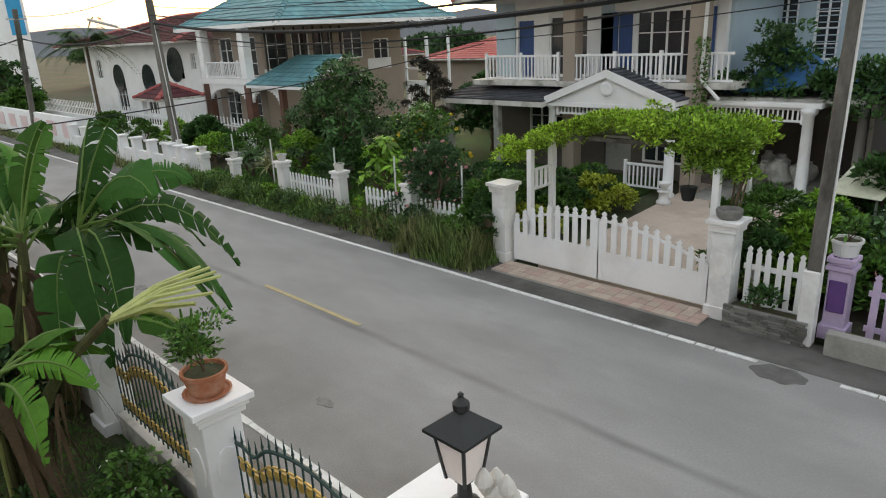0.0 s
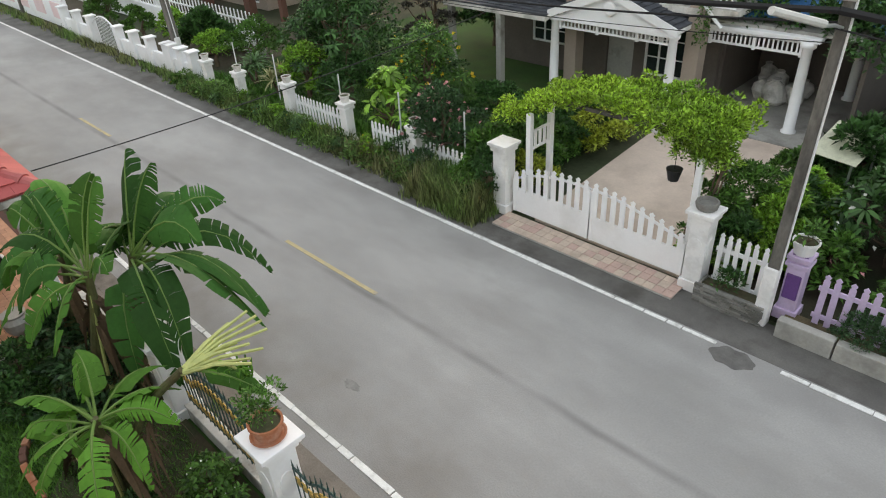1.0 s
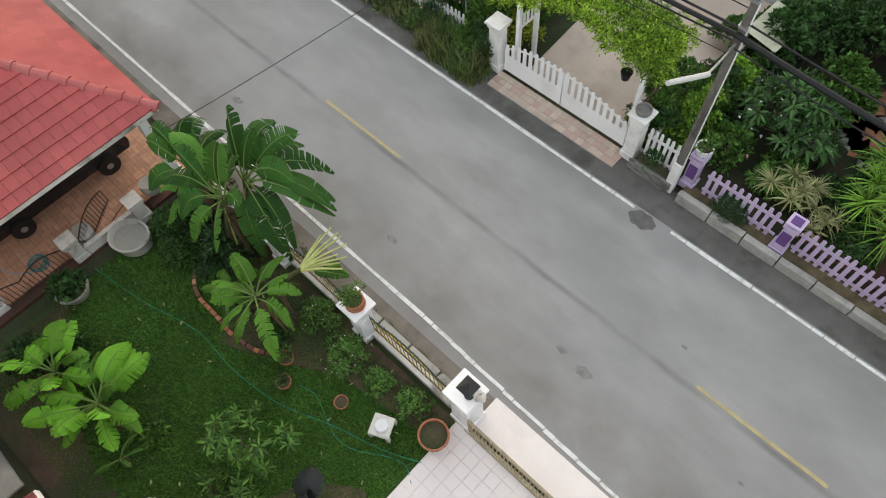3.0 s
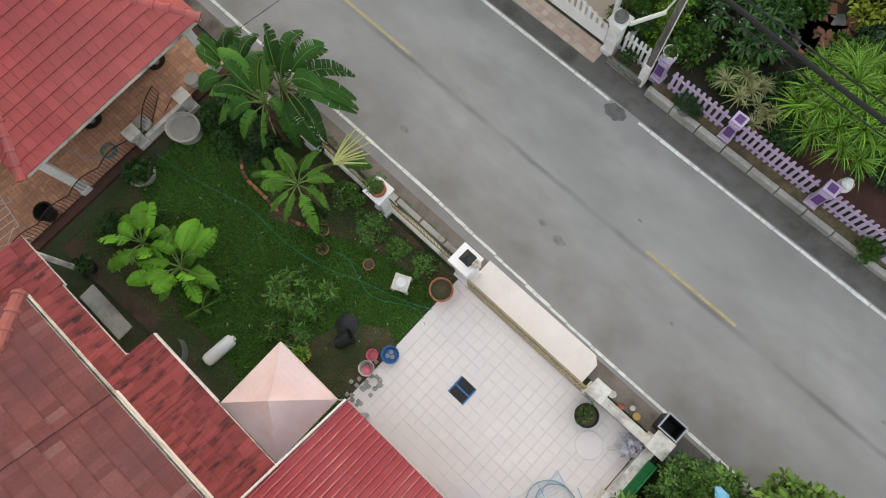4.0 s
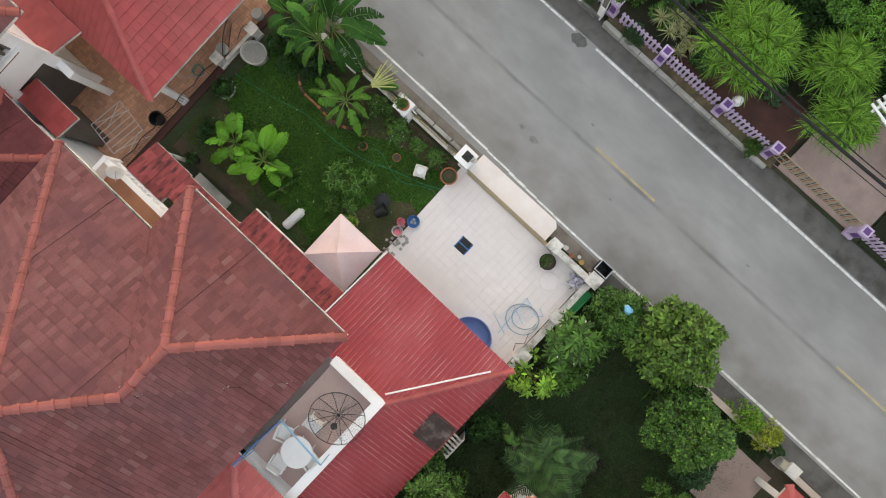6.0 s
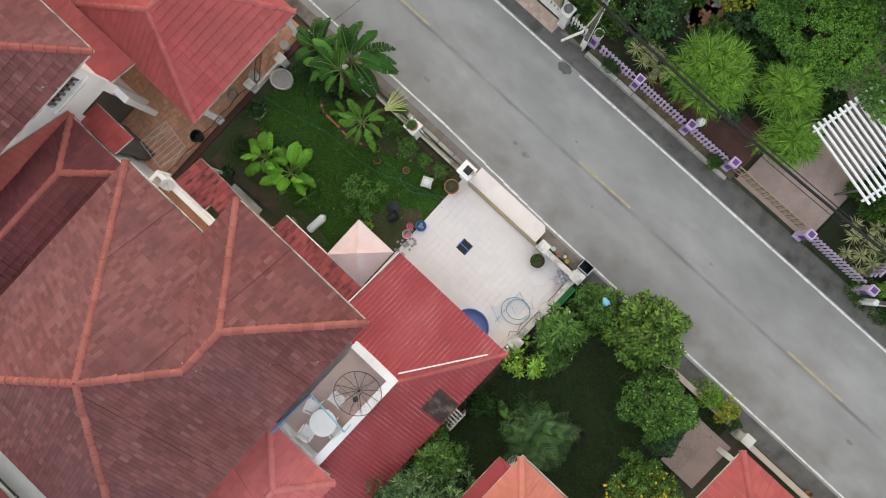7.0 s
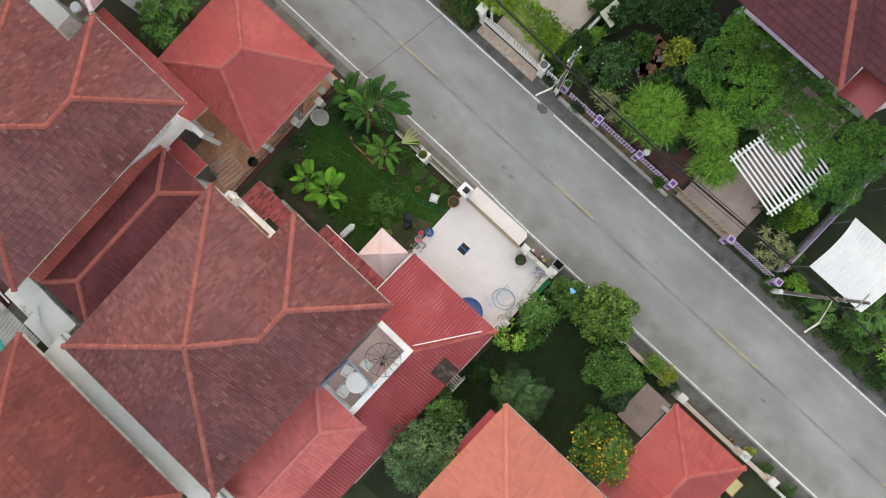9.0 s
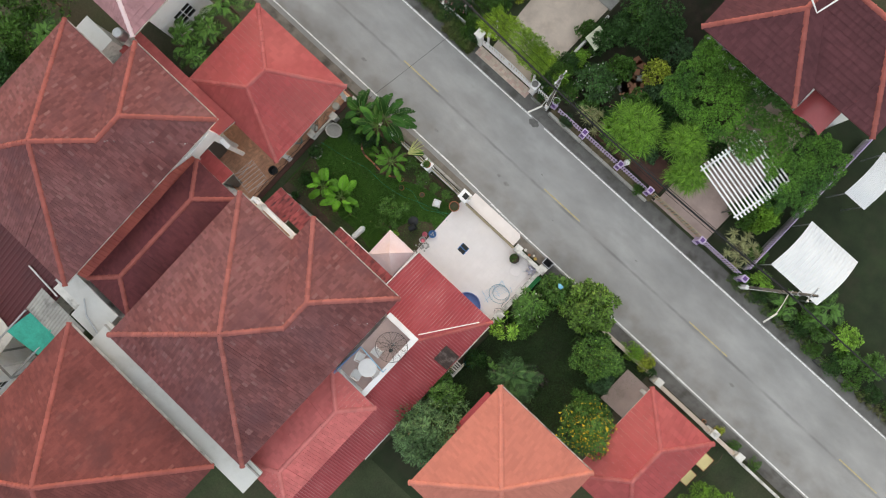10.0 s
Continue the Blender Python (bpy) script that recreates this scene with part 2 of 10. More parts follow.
M["wall_beige"] = surf("wall_beige", (0.36, 0.30, 0.25), 0.85, 0.08, 0.8, 15, 0.25)
M["shutter_blue"] = surf("shutter_blue", (0.04, 0.08, 0.22), 0.6, 0.1, 2, 20, 0.1)
M["leaf_banana"] = leafy("leaf_banana", (0.064, 0.162, 0.024), 0.4, 0.7, 0.12, rand="object", spec=0.15)
M["leaf_banana_dark"] = leafy("leaf_banana_dark", (0.036, 0.104, 0.019), 0.4, 0.7, 0.12, rand="object", spec=0.15)
M["leaf_rib"] = surf("leaf_rib", (0.124, 0.205, 0.043), 0.5, 0.1, 3, 30, 0)
M["leaf_banana_fresh"] = leafy("leaf_banana_fresh", (0.092, 0.22, 0.026), 0.35, 0.65, 0.16, rand="object", spec=0.16)
M["stalk"] = surf("stalk", (0.42, 0.45, 0.16), 0.6, 0.2, 4, 30, 0.1)
M["leaf_bright"] = leafy("leaf_bright", (0.20, 0.37, 0.042))
M["leaf_mid"] = leafy("leaf_mid", (0.077, 0.168, 0.028))
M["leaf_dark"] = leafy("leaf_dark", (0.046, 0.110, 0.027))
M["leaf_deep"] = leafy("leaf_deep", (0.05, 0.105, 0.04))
M["leaf_yellow"] = leafy("leaf_yellow", (0.34, 0.40, 0.05))
M["leaf_grey"] = leafy("leaf_grey", (0.105, 0.19, 0.075))
M["leaf_palm"] = leafy("leaf_palm", (0.05, 0.108, 0.030), 0.5)
M["leaf_olive"] = leafy("leaf_olive", (0.10, 0.185, 0.026))
M["leaf_purple"] = leafy("leaf_purple", (0.055, 0.05, 0.04))
M["leaf_dracaena"] = leafy("leaf_dracaena", (0.165, 0.33, 0.035), 0.6)
M["flower_white"] = leafy("flower_white", (0.75, 0.75, 0.70), 0.1)
M["flower_yellow"] = leafy("flower_yellow", (0.70, 0.50, 0.03), 0.2)
M["flower_pink"] = leafy("flower_pink", (0.72, 0.34, 0.36), 0.2)
M["grass_blade"] = leafy("grass_blade", (0.074, 0.175, 0.024), 0.5)
# darker copy of grass_blade, with the trees' shade in the colour
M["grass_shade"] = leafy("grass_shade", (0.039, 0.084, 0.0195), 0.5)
M["grass_tall"] = leafy("grass_tall", (0.145, 0.235, 0.06), 0.75, second=(0.19, 0.20, 0.085))
M["leaf_vine"] = leafy("leaf_vine", (0.31, 0.47, 0.045), 0.75, second=(0.14, 0.27, 0.035))
M["leaf_creeper"] = leafy("leaf_creeper", (0.115, 0.26, 0.028), 0.85, second=(0.05, 0.135, 0.02))
M["leaf_pale"] = leafy("leaf_pale", (0.33, 0.34, 0.16), 0.3)
M["roof_dark"] = surf("roof_dark", (0.105, 0.040, 0.046), 0.85, 0.15, 0.7, 22, 0.25, rand="island", rvar=0.12, spec=0.15)
M["tile_white_joined"] = surf("tile_white_joined", (0.84, 0.78, 0.755), 0.45, 0.03, 0.8, 12, 0.05, rand="island", rvar=0.012, stain=(0.70, 0.64, 0.61), stain_amt=0.3, stain_scale=0.5)
M["terracotta_paving_joined"] = surf("terracotta_paving_joined", (0.36, 0.17, 0.10), 0.7, 0.15, 1.0, 20, 0.2, rand="island", rvar=0.14, stain=(0.2, 0.1, 0.07), stain_amt=0.4, stain_scale=0.8)
M["white_worn"] = surf("white_worn", (0.83, 0.82, 0.81), 0.65, 0.05, 1.2, 18, 0.15, stain=(0.4, 0.38, 0.35), stain_amt=0.35, stain_scale=3.0)
M["brick_paving"] = surf("brick_paving", (0.62, 0.345, 0.225), 0.8, 0.12, 1.0, 20, 0.2, rand="object", rvar=0.14, stain=(0.3, 0.17, 0.12), stain_amt=0.4, stain_scale=0.6)
M["brick_paving_joined"] = surf("brick_paving_joined", (0.62, 0.345, 0.225), 0.8, 0.12, 1.0, 20, 0.2, rand="island", rvar=0.14, stain=(0.3, 0.17, 0.12), stain_amt=0.4, stain_scale=0.6)
M["banana_stem"] = surf("banana_stem", (0.09, 0.095, 0.035), 0.7, 0.35, 5, 30, 0.2, stain=(0.05, 0.03, 0.016), stain_amt=0.9, stain_scale=4, stretch=(1, 1, 0.3))
M["lamp_white"] = surf("lamp_white", (0.55, 0.55, 0.53), 0.5, 0.08, 3, 30, 0.05)
M["roof_link"] = surf("roof_link", (0.125, 0.036, 0.04), 0.8, 0.2, 0.6, 22, 0.25, rand="island", rvar=0.14, stain=(0.17, 0.05, 0.048), stain_amt=0.6, stain_scale=0.5, spec=0.2)
M["roof_back"] = surf("roof_back", (0.172, 0.055, 0.05), 0.85, 0.22, 0.5, 22, 0.25, rand="island", rvar=0.12, odd=(0.21, 0.078, 0.07), odd_share=0.04, stain=(0.105, 0.042, 0.042), stain_amt=0.8, stain_scale=0.35, spec=0.15)
M["ridge_old"] = surf("ridge_old", (0.31, 0.095, 0.08), 0.8, 0.12, 1.5, 20, 0.2, rand="island", rvar=0.14, stain=(0.23, 0.08, 0.075), stain_amt=0.5, spec=0.2)
M["roof_pale"] = surf("roof_pale", (0.36, 0.19, 0.20), 0.7, 0.15, 0.7, 22, 0.25, rand="island", rvar=0.12)
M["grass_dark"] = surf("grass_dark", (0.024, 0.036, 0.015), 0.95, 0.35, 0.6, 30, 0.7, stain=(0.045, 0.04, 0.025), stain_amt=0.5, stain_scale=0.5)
# wall colour with the shade under porches and roofs already in it
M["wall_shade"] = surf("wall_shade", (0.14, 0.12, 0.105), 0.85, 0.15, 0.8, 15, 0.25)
M["leaf_banana_young"] = leafy("leaf_banana_young", (0.15, 0.37, 0.03), 0.3, 0.65, 0.2, rand="object", spec=0.18)
M["terracotta_dark"] = surf("terracotta_dark", (0.14, 0.07, 0.05), 0.8, 0.2, 2, 20, 0.2)
M["tub_blue"] = surf("tub_blue", (0.16, 0.24, 0.52), 0.6, 0.1, 3, 30, 0.05)
M["hose_pale"] = surf("hose_pale", (0.26, 0.40, 0.47), 0.5, 0.15, 3, 30, 0)
M["sky_blue_pipe"] = surf("sky_blue_pipe", (0.28, 0.52, 0.72), 0.5, 0.1, 3, 30, 0)
M["patio_red"] = surf("patio_red", (0.11, 0.052, 0.042), 0.85, 0.25, 1.2, 25, 0.3, stain=(0.07, 0.045, 0.035), stain_amt=0.7, stain_scale=0.9)
M["weed_leaf"] = leafy("weed_leaf", (0.115, 0.205, 0.05), 0.75)
M["floor_pink"] = surf("floor_pink", (0.56, 0.43, 0.40), 0.6, 0.08, 0.8, 20, 0.1, stain=(0.4, 0.3, 0.28), stain_amt=0.4)
M["roof_pink"] = surf("roof_pink", (0.54, 0.15, 0.145), 0.7, 0.1, 0.6, 22, 0.15, rand="island", rvar=0.1, stain=(0.40, 0.08, 0.08), stain_amt=0.4, stain_scale=0.5, spec=0.2)
M["ridge_pink"] = surf("ridge_pink", (0.56, 0.18, 0.17), 0.7, 0.1, 1.5, 20, 0.2, rand="island", rvar=0.1, spec=0.2)
M["sheet_white"] = surf("sheet_white", (0.80, 0.80, 0.80), 0.45, 0.03, 1, 30, 0.03, stain=(0.7, 0.71, 0.73), stain_amt=0.5, stain_scale=0.7)
M["sheet_red"] = surf("sheet_red", (0.40, 0.10, 0.075), 0.6, 0.15, 0.5, 15, 0.1, stain=(0.22, 0.045, 0.045), stain_amt=0.6, stain_scale=0.3)
M["drive_pink"] = surf("drive_pink", (0.44, 0.33, 0.295), 0.85, 0.12, 0.8, 20, 0.25, stain=(0.27, 0.2, 0.17), stain_amt=0.5, stain_scale=0.7)
M["beige_tile"] = surf("beige_tile", (0.55, 0.45, 0.37), 0.75, 0.12, 2.5, 25, 0.2, rand="object", rvar=0.12, odd=(0.50, 0.36, 0.31), odd_share=0.3, stain=(0.35, 0.28, 0.23), stain_amt=0.5, stain_scale=2.0)
M["slate"] = surf("slate", (0.20, 0.195, 0.18), 0.9, 0.2, 3, 30, 0.4, rand="object", rvar=0.4, stain=(0.06, 0.06, 0.045), stain_amt=0.6, stain_scale=3)
M["tar"] = surf("tar", (0.135, 0.13, 0.124), 0.9, 0.25, 4, 60, 0.5)


# ---- builders ----
def thing(name, loc=(0, 0, 0), label="", category="", group="", kind="", turn=0.0):
    e = new(name)
    e.matrix_basis = pose(*loc, 0, 0, turn)
    e.empty_display_size = 0.2
    return tagged(e, label, category, group, kind)


def finish(me, material, smooth=False):
    mats = material if isinstance(material, (list, tuple)) else [material]
    for m in mats:
        me.materials.append(M[m] if isinstance(m, str) else m)
    if smooth:
        me.polygons.foreach_set("use_smooth", [True] * len(me.polygons))
    me.update()
    return me


def part(name, bm, material, parent=None, label="", smooth=False, m=None, kind="", weld=False):
    """Links a bmesh as one mesh object under a thing or a part."""
    me = bpy.data.meshes.new(name)
    if weld:
        bmesh.ops.remove_doubles(bm, verts=bm.verts[:], dist=0.001)
    bm.normal_update()
    bm.to_mesh(me)
    bm.free()
    finish(me, material, smooth)
    ob = new(name, me)
    if parent is not None:
        ob.parent = parent
    if m is not None:
        ob.matrix_basis = m
    return tagged(ob, label, kind=kind)


def part_py(name, verts, faces, material, parent=None, label="", smooth=False, kind="", mats=None):
    me = bpy.data.meshes.new(name)
    me.from_pydata([tuple(map(float, v)) for v in verts], [], faces)
    finish(me, material, smooth)
    if mats is not None:
        me.polygons.foreach_set("material_index", mats)
    ob = new(name, me)
    if parent is not None:
        ob.parent = parent
    return tagged(ob, label, kind=kind)


def share(name, me, parent, m, label=""):
    ob = new(name, me)
    ob.parent = parent
    ob.matrix_basis = m
    return tagged(ob, label)


def box(bm, a, b, bev=0.0, m=None):
    """A box from corner a to corner b, its edges bevelled."""
    a, b = Vector(a), Vector(b)
    c, s = (a + b) / 2, b - a
    r = bmesh.ops.create_cube(bm, size=1.0, matrix=(m or Matrix()) @ Matrix.LocRotScale(c, None, s))
    if bev:
        es = list({e for v in r["verts"] for e in v.link_edges})
        bmesh.ops.bevel(bm, geom=es, offset=bev, segments=1, affect="EDGES")
    return bm


def boxes(*pairs, bev=0.0):
    bm = bmesh.new()
    for a, b in pairs:
        box(bm, a, b, bev)
    return bm


def tube(bm, pts, r, n=6, r1=None, cap=True):
    """A round bar along points, tapering from r to r1."""
    pts = [Vector(p) for p in pts]
    r1 = r if r1 is None else r1
    rings = []
    for i, p in enumerate(pts):
        d = (pts[min(i + 1, len(pts) - 1)] - pts[max(i - 1, 0)]).normalized()
        u = d.orthogonal().normalized() if i == 0 else (u - d * u.dot(d)).normalized()
        w = d.cross(u)
        rr = r + (r1 - r) * i / max(1, len(pts) - 1)
        rings.append([bm.verts.new(p + (u * math.cos(2 * math.pi * k / n) + w * math.sin(2 * math.pi * k / n)) * rr) for k in range(n)])
    for a, b in zip(rings, rings[1:]):
        for k in range(n):
            bm.faces.new((a[k], a[(k + 1) % n], b[(k + 1) % n], b[k]))
    if cap:
        bm.faces.new(rings[0][::-1])
        bm.faces.new(rings[-1])
    return bm


def lathe(bm, profile, n=20, at=(0, 0, 0), squash=1.0):
    """A turned shape from (radius, height) pairs."""
    at = Vector(at)
    rings = [[bm.verts.new(at + Vector((r * math.cos(2 * math.pi * k / n), r * squash * math.sin(2 * math.pi * k / n), z))) for k in range(n)] for r, z in profile]
    for a, b in zip(rings, rings[1:]):
        for k in range(n):
            bm.faces.new((a[k], a[(k + 1) % n], b[(k + 1) % n], b[k]))
    bm.faces.new(rings[0][::-1])
    bm.faces.new(rings[-1])
    return bm


def slab(bm, poly, z0, z1):
    """A flat slab with the outline poly, between two heights."""
    lo = [bm.verts.new((x, y, z0)) for x, y in poly]
    hi = [bm.verts.new((x, y, z1)) for x, y in poly]
    bm.faces.new(lo[::-1])
    bm.faces.new(hi)
    for i in range(len(poly)):
        j = (i + 1) % len(poly)
        bm.faces.new((lo[i], lo[j], hi[j], hi[i]))
    return bm


def rect(x0, y0, x1, y1):
    return [(x0, y0), (x1, y0), (x1, y1), (x0, y1)]


def wall(bm, p, q, z0, z1, thick, holes=()):
    """An upright wall from p to q (plan), with openings (s0, s1, h0, h1) through it, s along the wall."""
    p, q = Vector((*p, 0)), Vector((*q, 0))
    d = q - p
    length = d.length
    d.normalize()
    nrm = Vector((-d.y, d.x, 0))
    ss = sorted({0, length, *[h[0] for h in holes], *[h[1] for h in holes]})
    zs = sorted({z0, z1, *[h[2] for h in holes], *[h[3] for h in holes]})
    rot = Matrix((d, nrm, Vector((0, 0, 1)))).transposed().to_4x4()
    m = Matrix.Translation(p) @ rot
    for a, b in zip(ss, ss[1:]):
        for c, e in zip(zs, zs[1:]):
            if any(h[0] <= (a + b) / 2 <= h[1] and h[2] <= (c + e) / 2 <= h[3] for h in holes):
                continue
            box(bm, (a, -thick / 2, c), (b, thick / 2, e), 0, m)
    return m


def window(parent, m, s0, s1, h0, h1, frame_mat="white_paint", name="window", cols=2, rows=3, depth=0.12):
    """A framed window in an opening: frame, sill, bars and each pane."""
    w = thing(name)
    w.parent = parent
    w.matrix_basis = m
    bm = bmesh.new()
    f = 0.06
    box(bm, (s0, -depth / 2 - 0.02, h0), (s0 + f, depth / 2, h1))
    box(bm, (s1 - f, -depth / 2 - 0.02, h0), (s1, depth / 2, h1))
    box(bm, (s0 + f, -depth / 2 - 0.02, h0), (s1 - f, depth / 2, h0 + f))
    box(bm, (s0 + f, -depth / 2 - 0.02, h1 - f), (s1 - f, depth / 2, h1))
    for i in range(1, cols):
        x = s0 + (s1 - s0) * i / cols
        box(bm, (x - 0.03, -0.05, h0 + f), (x + 0.03, 0.03, h1 - f))
    for j in range(1, rows):
        z = h0 + (h1 - h0) * j / rows
        box(bm, (s0 + f, -0.045, z - 0.015), (s1 - f, 0.028, z + 0.015))
    part("window_frame", bm, frame_mat, w)
    for i in range(cols):
        a, b = s0 + f + (s1 - s0 - 2 * f) * i / cols, s0 + f + (s1 - s0 - 2 * f) * (i + 1) / cols
        part("pane", box(bmesh.new(), (a, -0.01, h0 + f), (b, 0.0, h1 - f)), "glass_dark", w)
    return w


def clip(poly, o, nrm):
    out = []
    for i in range(len(poly)):
        a, b = poly[i], poly[(i + 1) % len(poly)]
        da, db = (a - o).dot(nrm), (b - o).dot(nrm)
        if da >= 0:
            out.append(a)
        if da * db < 0:
            out.append(a + (b - a) * (da / (da - db)))
    return out


def tile_pieces(face, tw, th, rise=0.028, thick=0.022, wave=1.0, tilt=0.007):
    """Roof tiles laid in courses on a flat face (corners from above, counter-clockwise), cut off at its borders: each as (verts, faces)."""
    face = [Vector(p) for p in face]
    nrm = sum(((face[i] - face[0]).cross(face[i + 1] - face[0]) for i in range(1, len(face) - 1)), Vector()).normalized()
    if nrm.z < 0:
        face, nrm = face[::-1], -nrm
    up = (Vector((0, 0, 1)) - nrm * nrm.z).normalized()
    side = up.cross(nrm)
    o = min(face, key=lambda p: round(p.dot(up), 3))
    o = o - side * o.dot(side)
    us, vs = [(p - o).dot(side) for p in face], [(p - o).dot(up) for p in face]
    edges = []
    for i in range(len(face)):
        a, b = face[i], face[(i + 1) % len(face)]
        edges.append((a, nrm.cross(b - a).normalized()))
    out = []
    rows = int((max(vs) - min(vs)) / th) + 2
    lift = {i: random.uniform(0, 0.004) + (0.026 if random.random() < 0.05 and (i // 9) % 3 == 0 else 0.0) for i in range(int((min(us) - tw) / tw) - 2, int(max(us) / tw) + 3)}
    for j in range(rows):
        v = min(vs) + j * th
        shift = 0.5 * tw * (j % 2) if wave == 0 else 0
        for i in range(int((min(us) - tw) / tw) - 1, int(max(us) / tw) + 2):
            u = i * tw + shift
            quad = [o + side * (u + tw * 0.008) + up * v, o + side * (u + tw * 0.992) + up * v,
                    o + side * (u + tw * 0.992) + up * (v + th * 1.04), o + side * (u + tw * 0.008) + up * (v + th * 1.04)]
            for eo, en in edges:
                quad = clip(quad, eo, en)
                if len(quad) < 3:
                    break
            if len(quad) < 3:
                continue
            area = sum(((quad[k] - quad[0]).cross(quad[k + 1] - quad[0])).length for k in range(1, len(quad) - 1)) / 2
            if area < 0.12 * tw * th:
                continue
            jit = random.uniform(-0.003, 0.003) + lift[i]
            top = [p + nrm * (thick + jit + rise * (1 - ((p - o).dot(up) - v) / th) + tilt * ((p - o).dot(side) - u) / tw) for p in quad]
            k = len(quad)
            verts = top + [p + nrm * 0.001 for p in quad]
            fs = [tuple(range(k))] + [(a, a + k, (a + 1) % k + k, (a + 1) % k) for a in range(k)]
            out.append((verts, fs))
    return out


def tile_face(face, parent, material, tw=0.165, th=0.34, name="roof_tiles", rise=0.032):
    verts, faces = [], []
    for v, f in tile_pieces(face, tw, th, rise):
        b = len(verts)
        verts += v
        faces += [tuple(i + b for i in q) for q in f]
    return part_py(name, verts, faces, material, parent, kind="stuff")


def roof_deck(faces, parent, material, thick=0.12, name="roof_deck"):
    """The solid roof below the tiles, with a soffit."""
    bm = bmesh.new()
    for f in faces:
        hi = [bm.verts.new(p) for p in f]
        lo = [bm.verts.new((p[0], p[1], p[2] - thick)) for p in f]
        bm.faces.new(hi)
        bm.faces.new(lo[::-1])
        for i in range(len(f)):
            j = (i + 1) % len(f)
            bm.faces.new((hi[i], lo[i], lo[j], hi[j]))
    return part(name, bm, material, parent)


def ridge_mesh(length, r=0.145):
    """One half-round ridge tile along x, a little wider at its lower end."""
    verts, faces = [], []
    for i, (x, rr) in enumerate(((0, r * 0.93), (length * 0.82, r), (length * 0.82, r * 1.14), (length, r * 1.14))):
        for k in range(7):
            a = math.pi * k / 6
            verts.append((x, rr * math.cos(a), rr * math.sin(a) - 0.03))
    for i in range(3):
        for k in range(6):
            b = i * 7 + k
            faces.append((b, b + 7, b + 8, b + 1))
    faces += [tuple(range(7)), tuple(range(27, 20, -1))]
    return verts, faces


RIDGE = bpy.data.meshes.new("ridge_tile")
_v, _f = ridge_mesh(0.40)
RIDGE.from_pydata(_v, [], _f)
finish(RIDGE, "ridge")


def ridge_line(a, b, parent, material="ridge", pieces=True, step=0.38, r=0.145):
    """Ridge tiles laid end to end from a (high) to b (low)."""
    a, b = Vector(a), Vector(b)
    d = b - a
    n = max(1, int(d.length / step))
    rot = d.to_track_quat("X", "Z").to_matrix().to_4x4()
    if pieces:
        for i in range(n):
            s = d.length / n / 0.38
            jit = pose(0, random.uniform(-0.008, 0.008), random.uniform(0, 0.008), 0, 0, random.uniform(-1.5, 1.5))
            share("ridge_tile", RIDGE, parent, Matrix.Translation(a + d * i / n) @ rot @ jit @ Matrix.Diagonal((s, 1, 1, 1)))
        return
    verts, faces = [], []
    v0, f0 = ridge_mesh(d.length / n * 1.05, r)
    for i in range(n):
        m = Matrix.Translation(a + d * i / n) @ rot
        base = len(verts)
        verts += [m @ Vector(v) for v in v0]
        faces += [tuple(k + base for k in f) for f in f0]
    part_py("ridge_tiles", verts, faces, material, parent, kind="stuff")


def corrugated(face, parent, material, pitch=0.25, name="metal_sheet", height=0.028, crest=""):
    """A sheet with ribs that run down the slope, cut to the face."""
    face = [Vector(p) for p in face]
    nrm = (face[1] - face[0]).cross(face[2] - face[0]).normalized()
    if nrm.z < 0:
        face, nrm = face[::-1], -nrm
    up = (Vector((0, 0, 1)) - nrm * nrm.z).normalized()
    side = up.cross(nrm)
    o = face[0]
    us = [(p - o).dot(side) for p in face]
    prof = ((0.0, 0.0), (0.5, 0.0), (0.62, 1.0), (0.82, 1.0), (0.94, 0.0), (1.0, 0.0))
    verts, faces, mats = [], [], []
    for i in range(int(min(us) / pitch) - 1, int(max(us) / pitch) + 1):
        for (u0, h0), (u1, h1) in zip(prof, prof[1:]):
            a, b = (i + u0) * pitch, (i + u1) * pitch
            poly = clip(clip(list(face), o + side * a, side), o + side * b, -side)
            if len(poly) < 3:
                continue
            k0 = len(verts)
            for p in poly:
                f = ((p - o).dot(side) - a) / (b - a)
                verts.append(p + nrm * height * (h0 + (h1 - h0) * f))
            faces.append(tuple(range(k0, k0 + len(poly))))
            mats.append(1 if crest and h0 == h1 == 1.0 else 0)
    return part_py(name, verts, faces, [material, crest] if crest else material, parent, mats=mats if crest else None)


# ---- plants ----
rng = np.random.default_rng(7)


def leaf_mesh(pos, nrm, size, aspect=0.45, droop=0.15, spread=1.0):
    """Many folded leaves at once: points, outward directions and lengths."""
    k = len(pos)
    d = nrm + spread * rng.normal(0, 0.55, (k, 3))
    d /= np.linalg.norm(d, axis=1, keepdims=True) + 1e-9
    ref = rng.normal(0, 1, (k, 3))
    ref[:, 2] += 1.2
    s = np.cross(d, ref)
    s /= np.linalg.norm(s, axis=1, keepdims=True) + 1e-9
    n = np.cross(s, d)
    L = np.asarray(size).reshape(-1, 1) * np.ones((k, 1))
    W = L * aspect * 0.5
    a = pos
    l = pos + d * L * 0.45 + s * W + n * W * 0.35
    r = pos + d * L * 0.45 - s * W + n * W * 0.35
    t = pos + d * L
    t[:, 2] -= (L * droop)[:, 0]
    verts = np.stack([a, l, t, r], 1).reshape(-1, 3)
    i = np.arange(k)[:, None] * 4
    f = np.concatenate([np.concatenate([i, i + 1, i + 2], 1), np.concatenate([i, i + 2, i + 3], 1)], 0)
    return verts, f


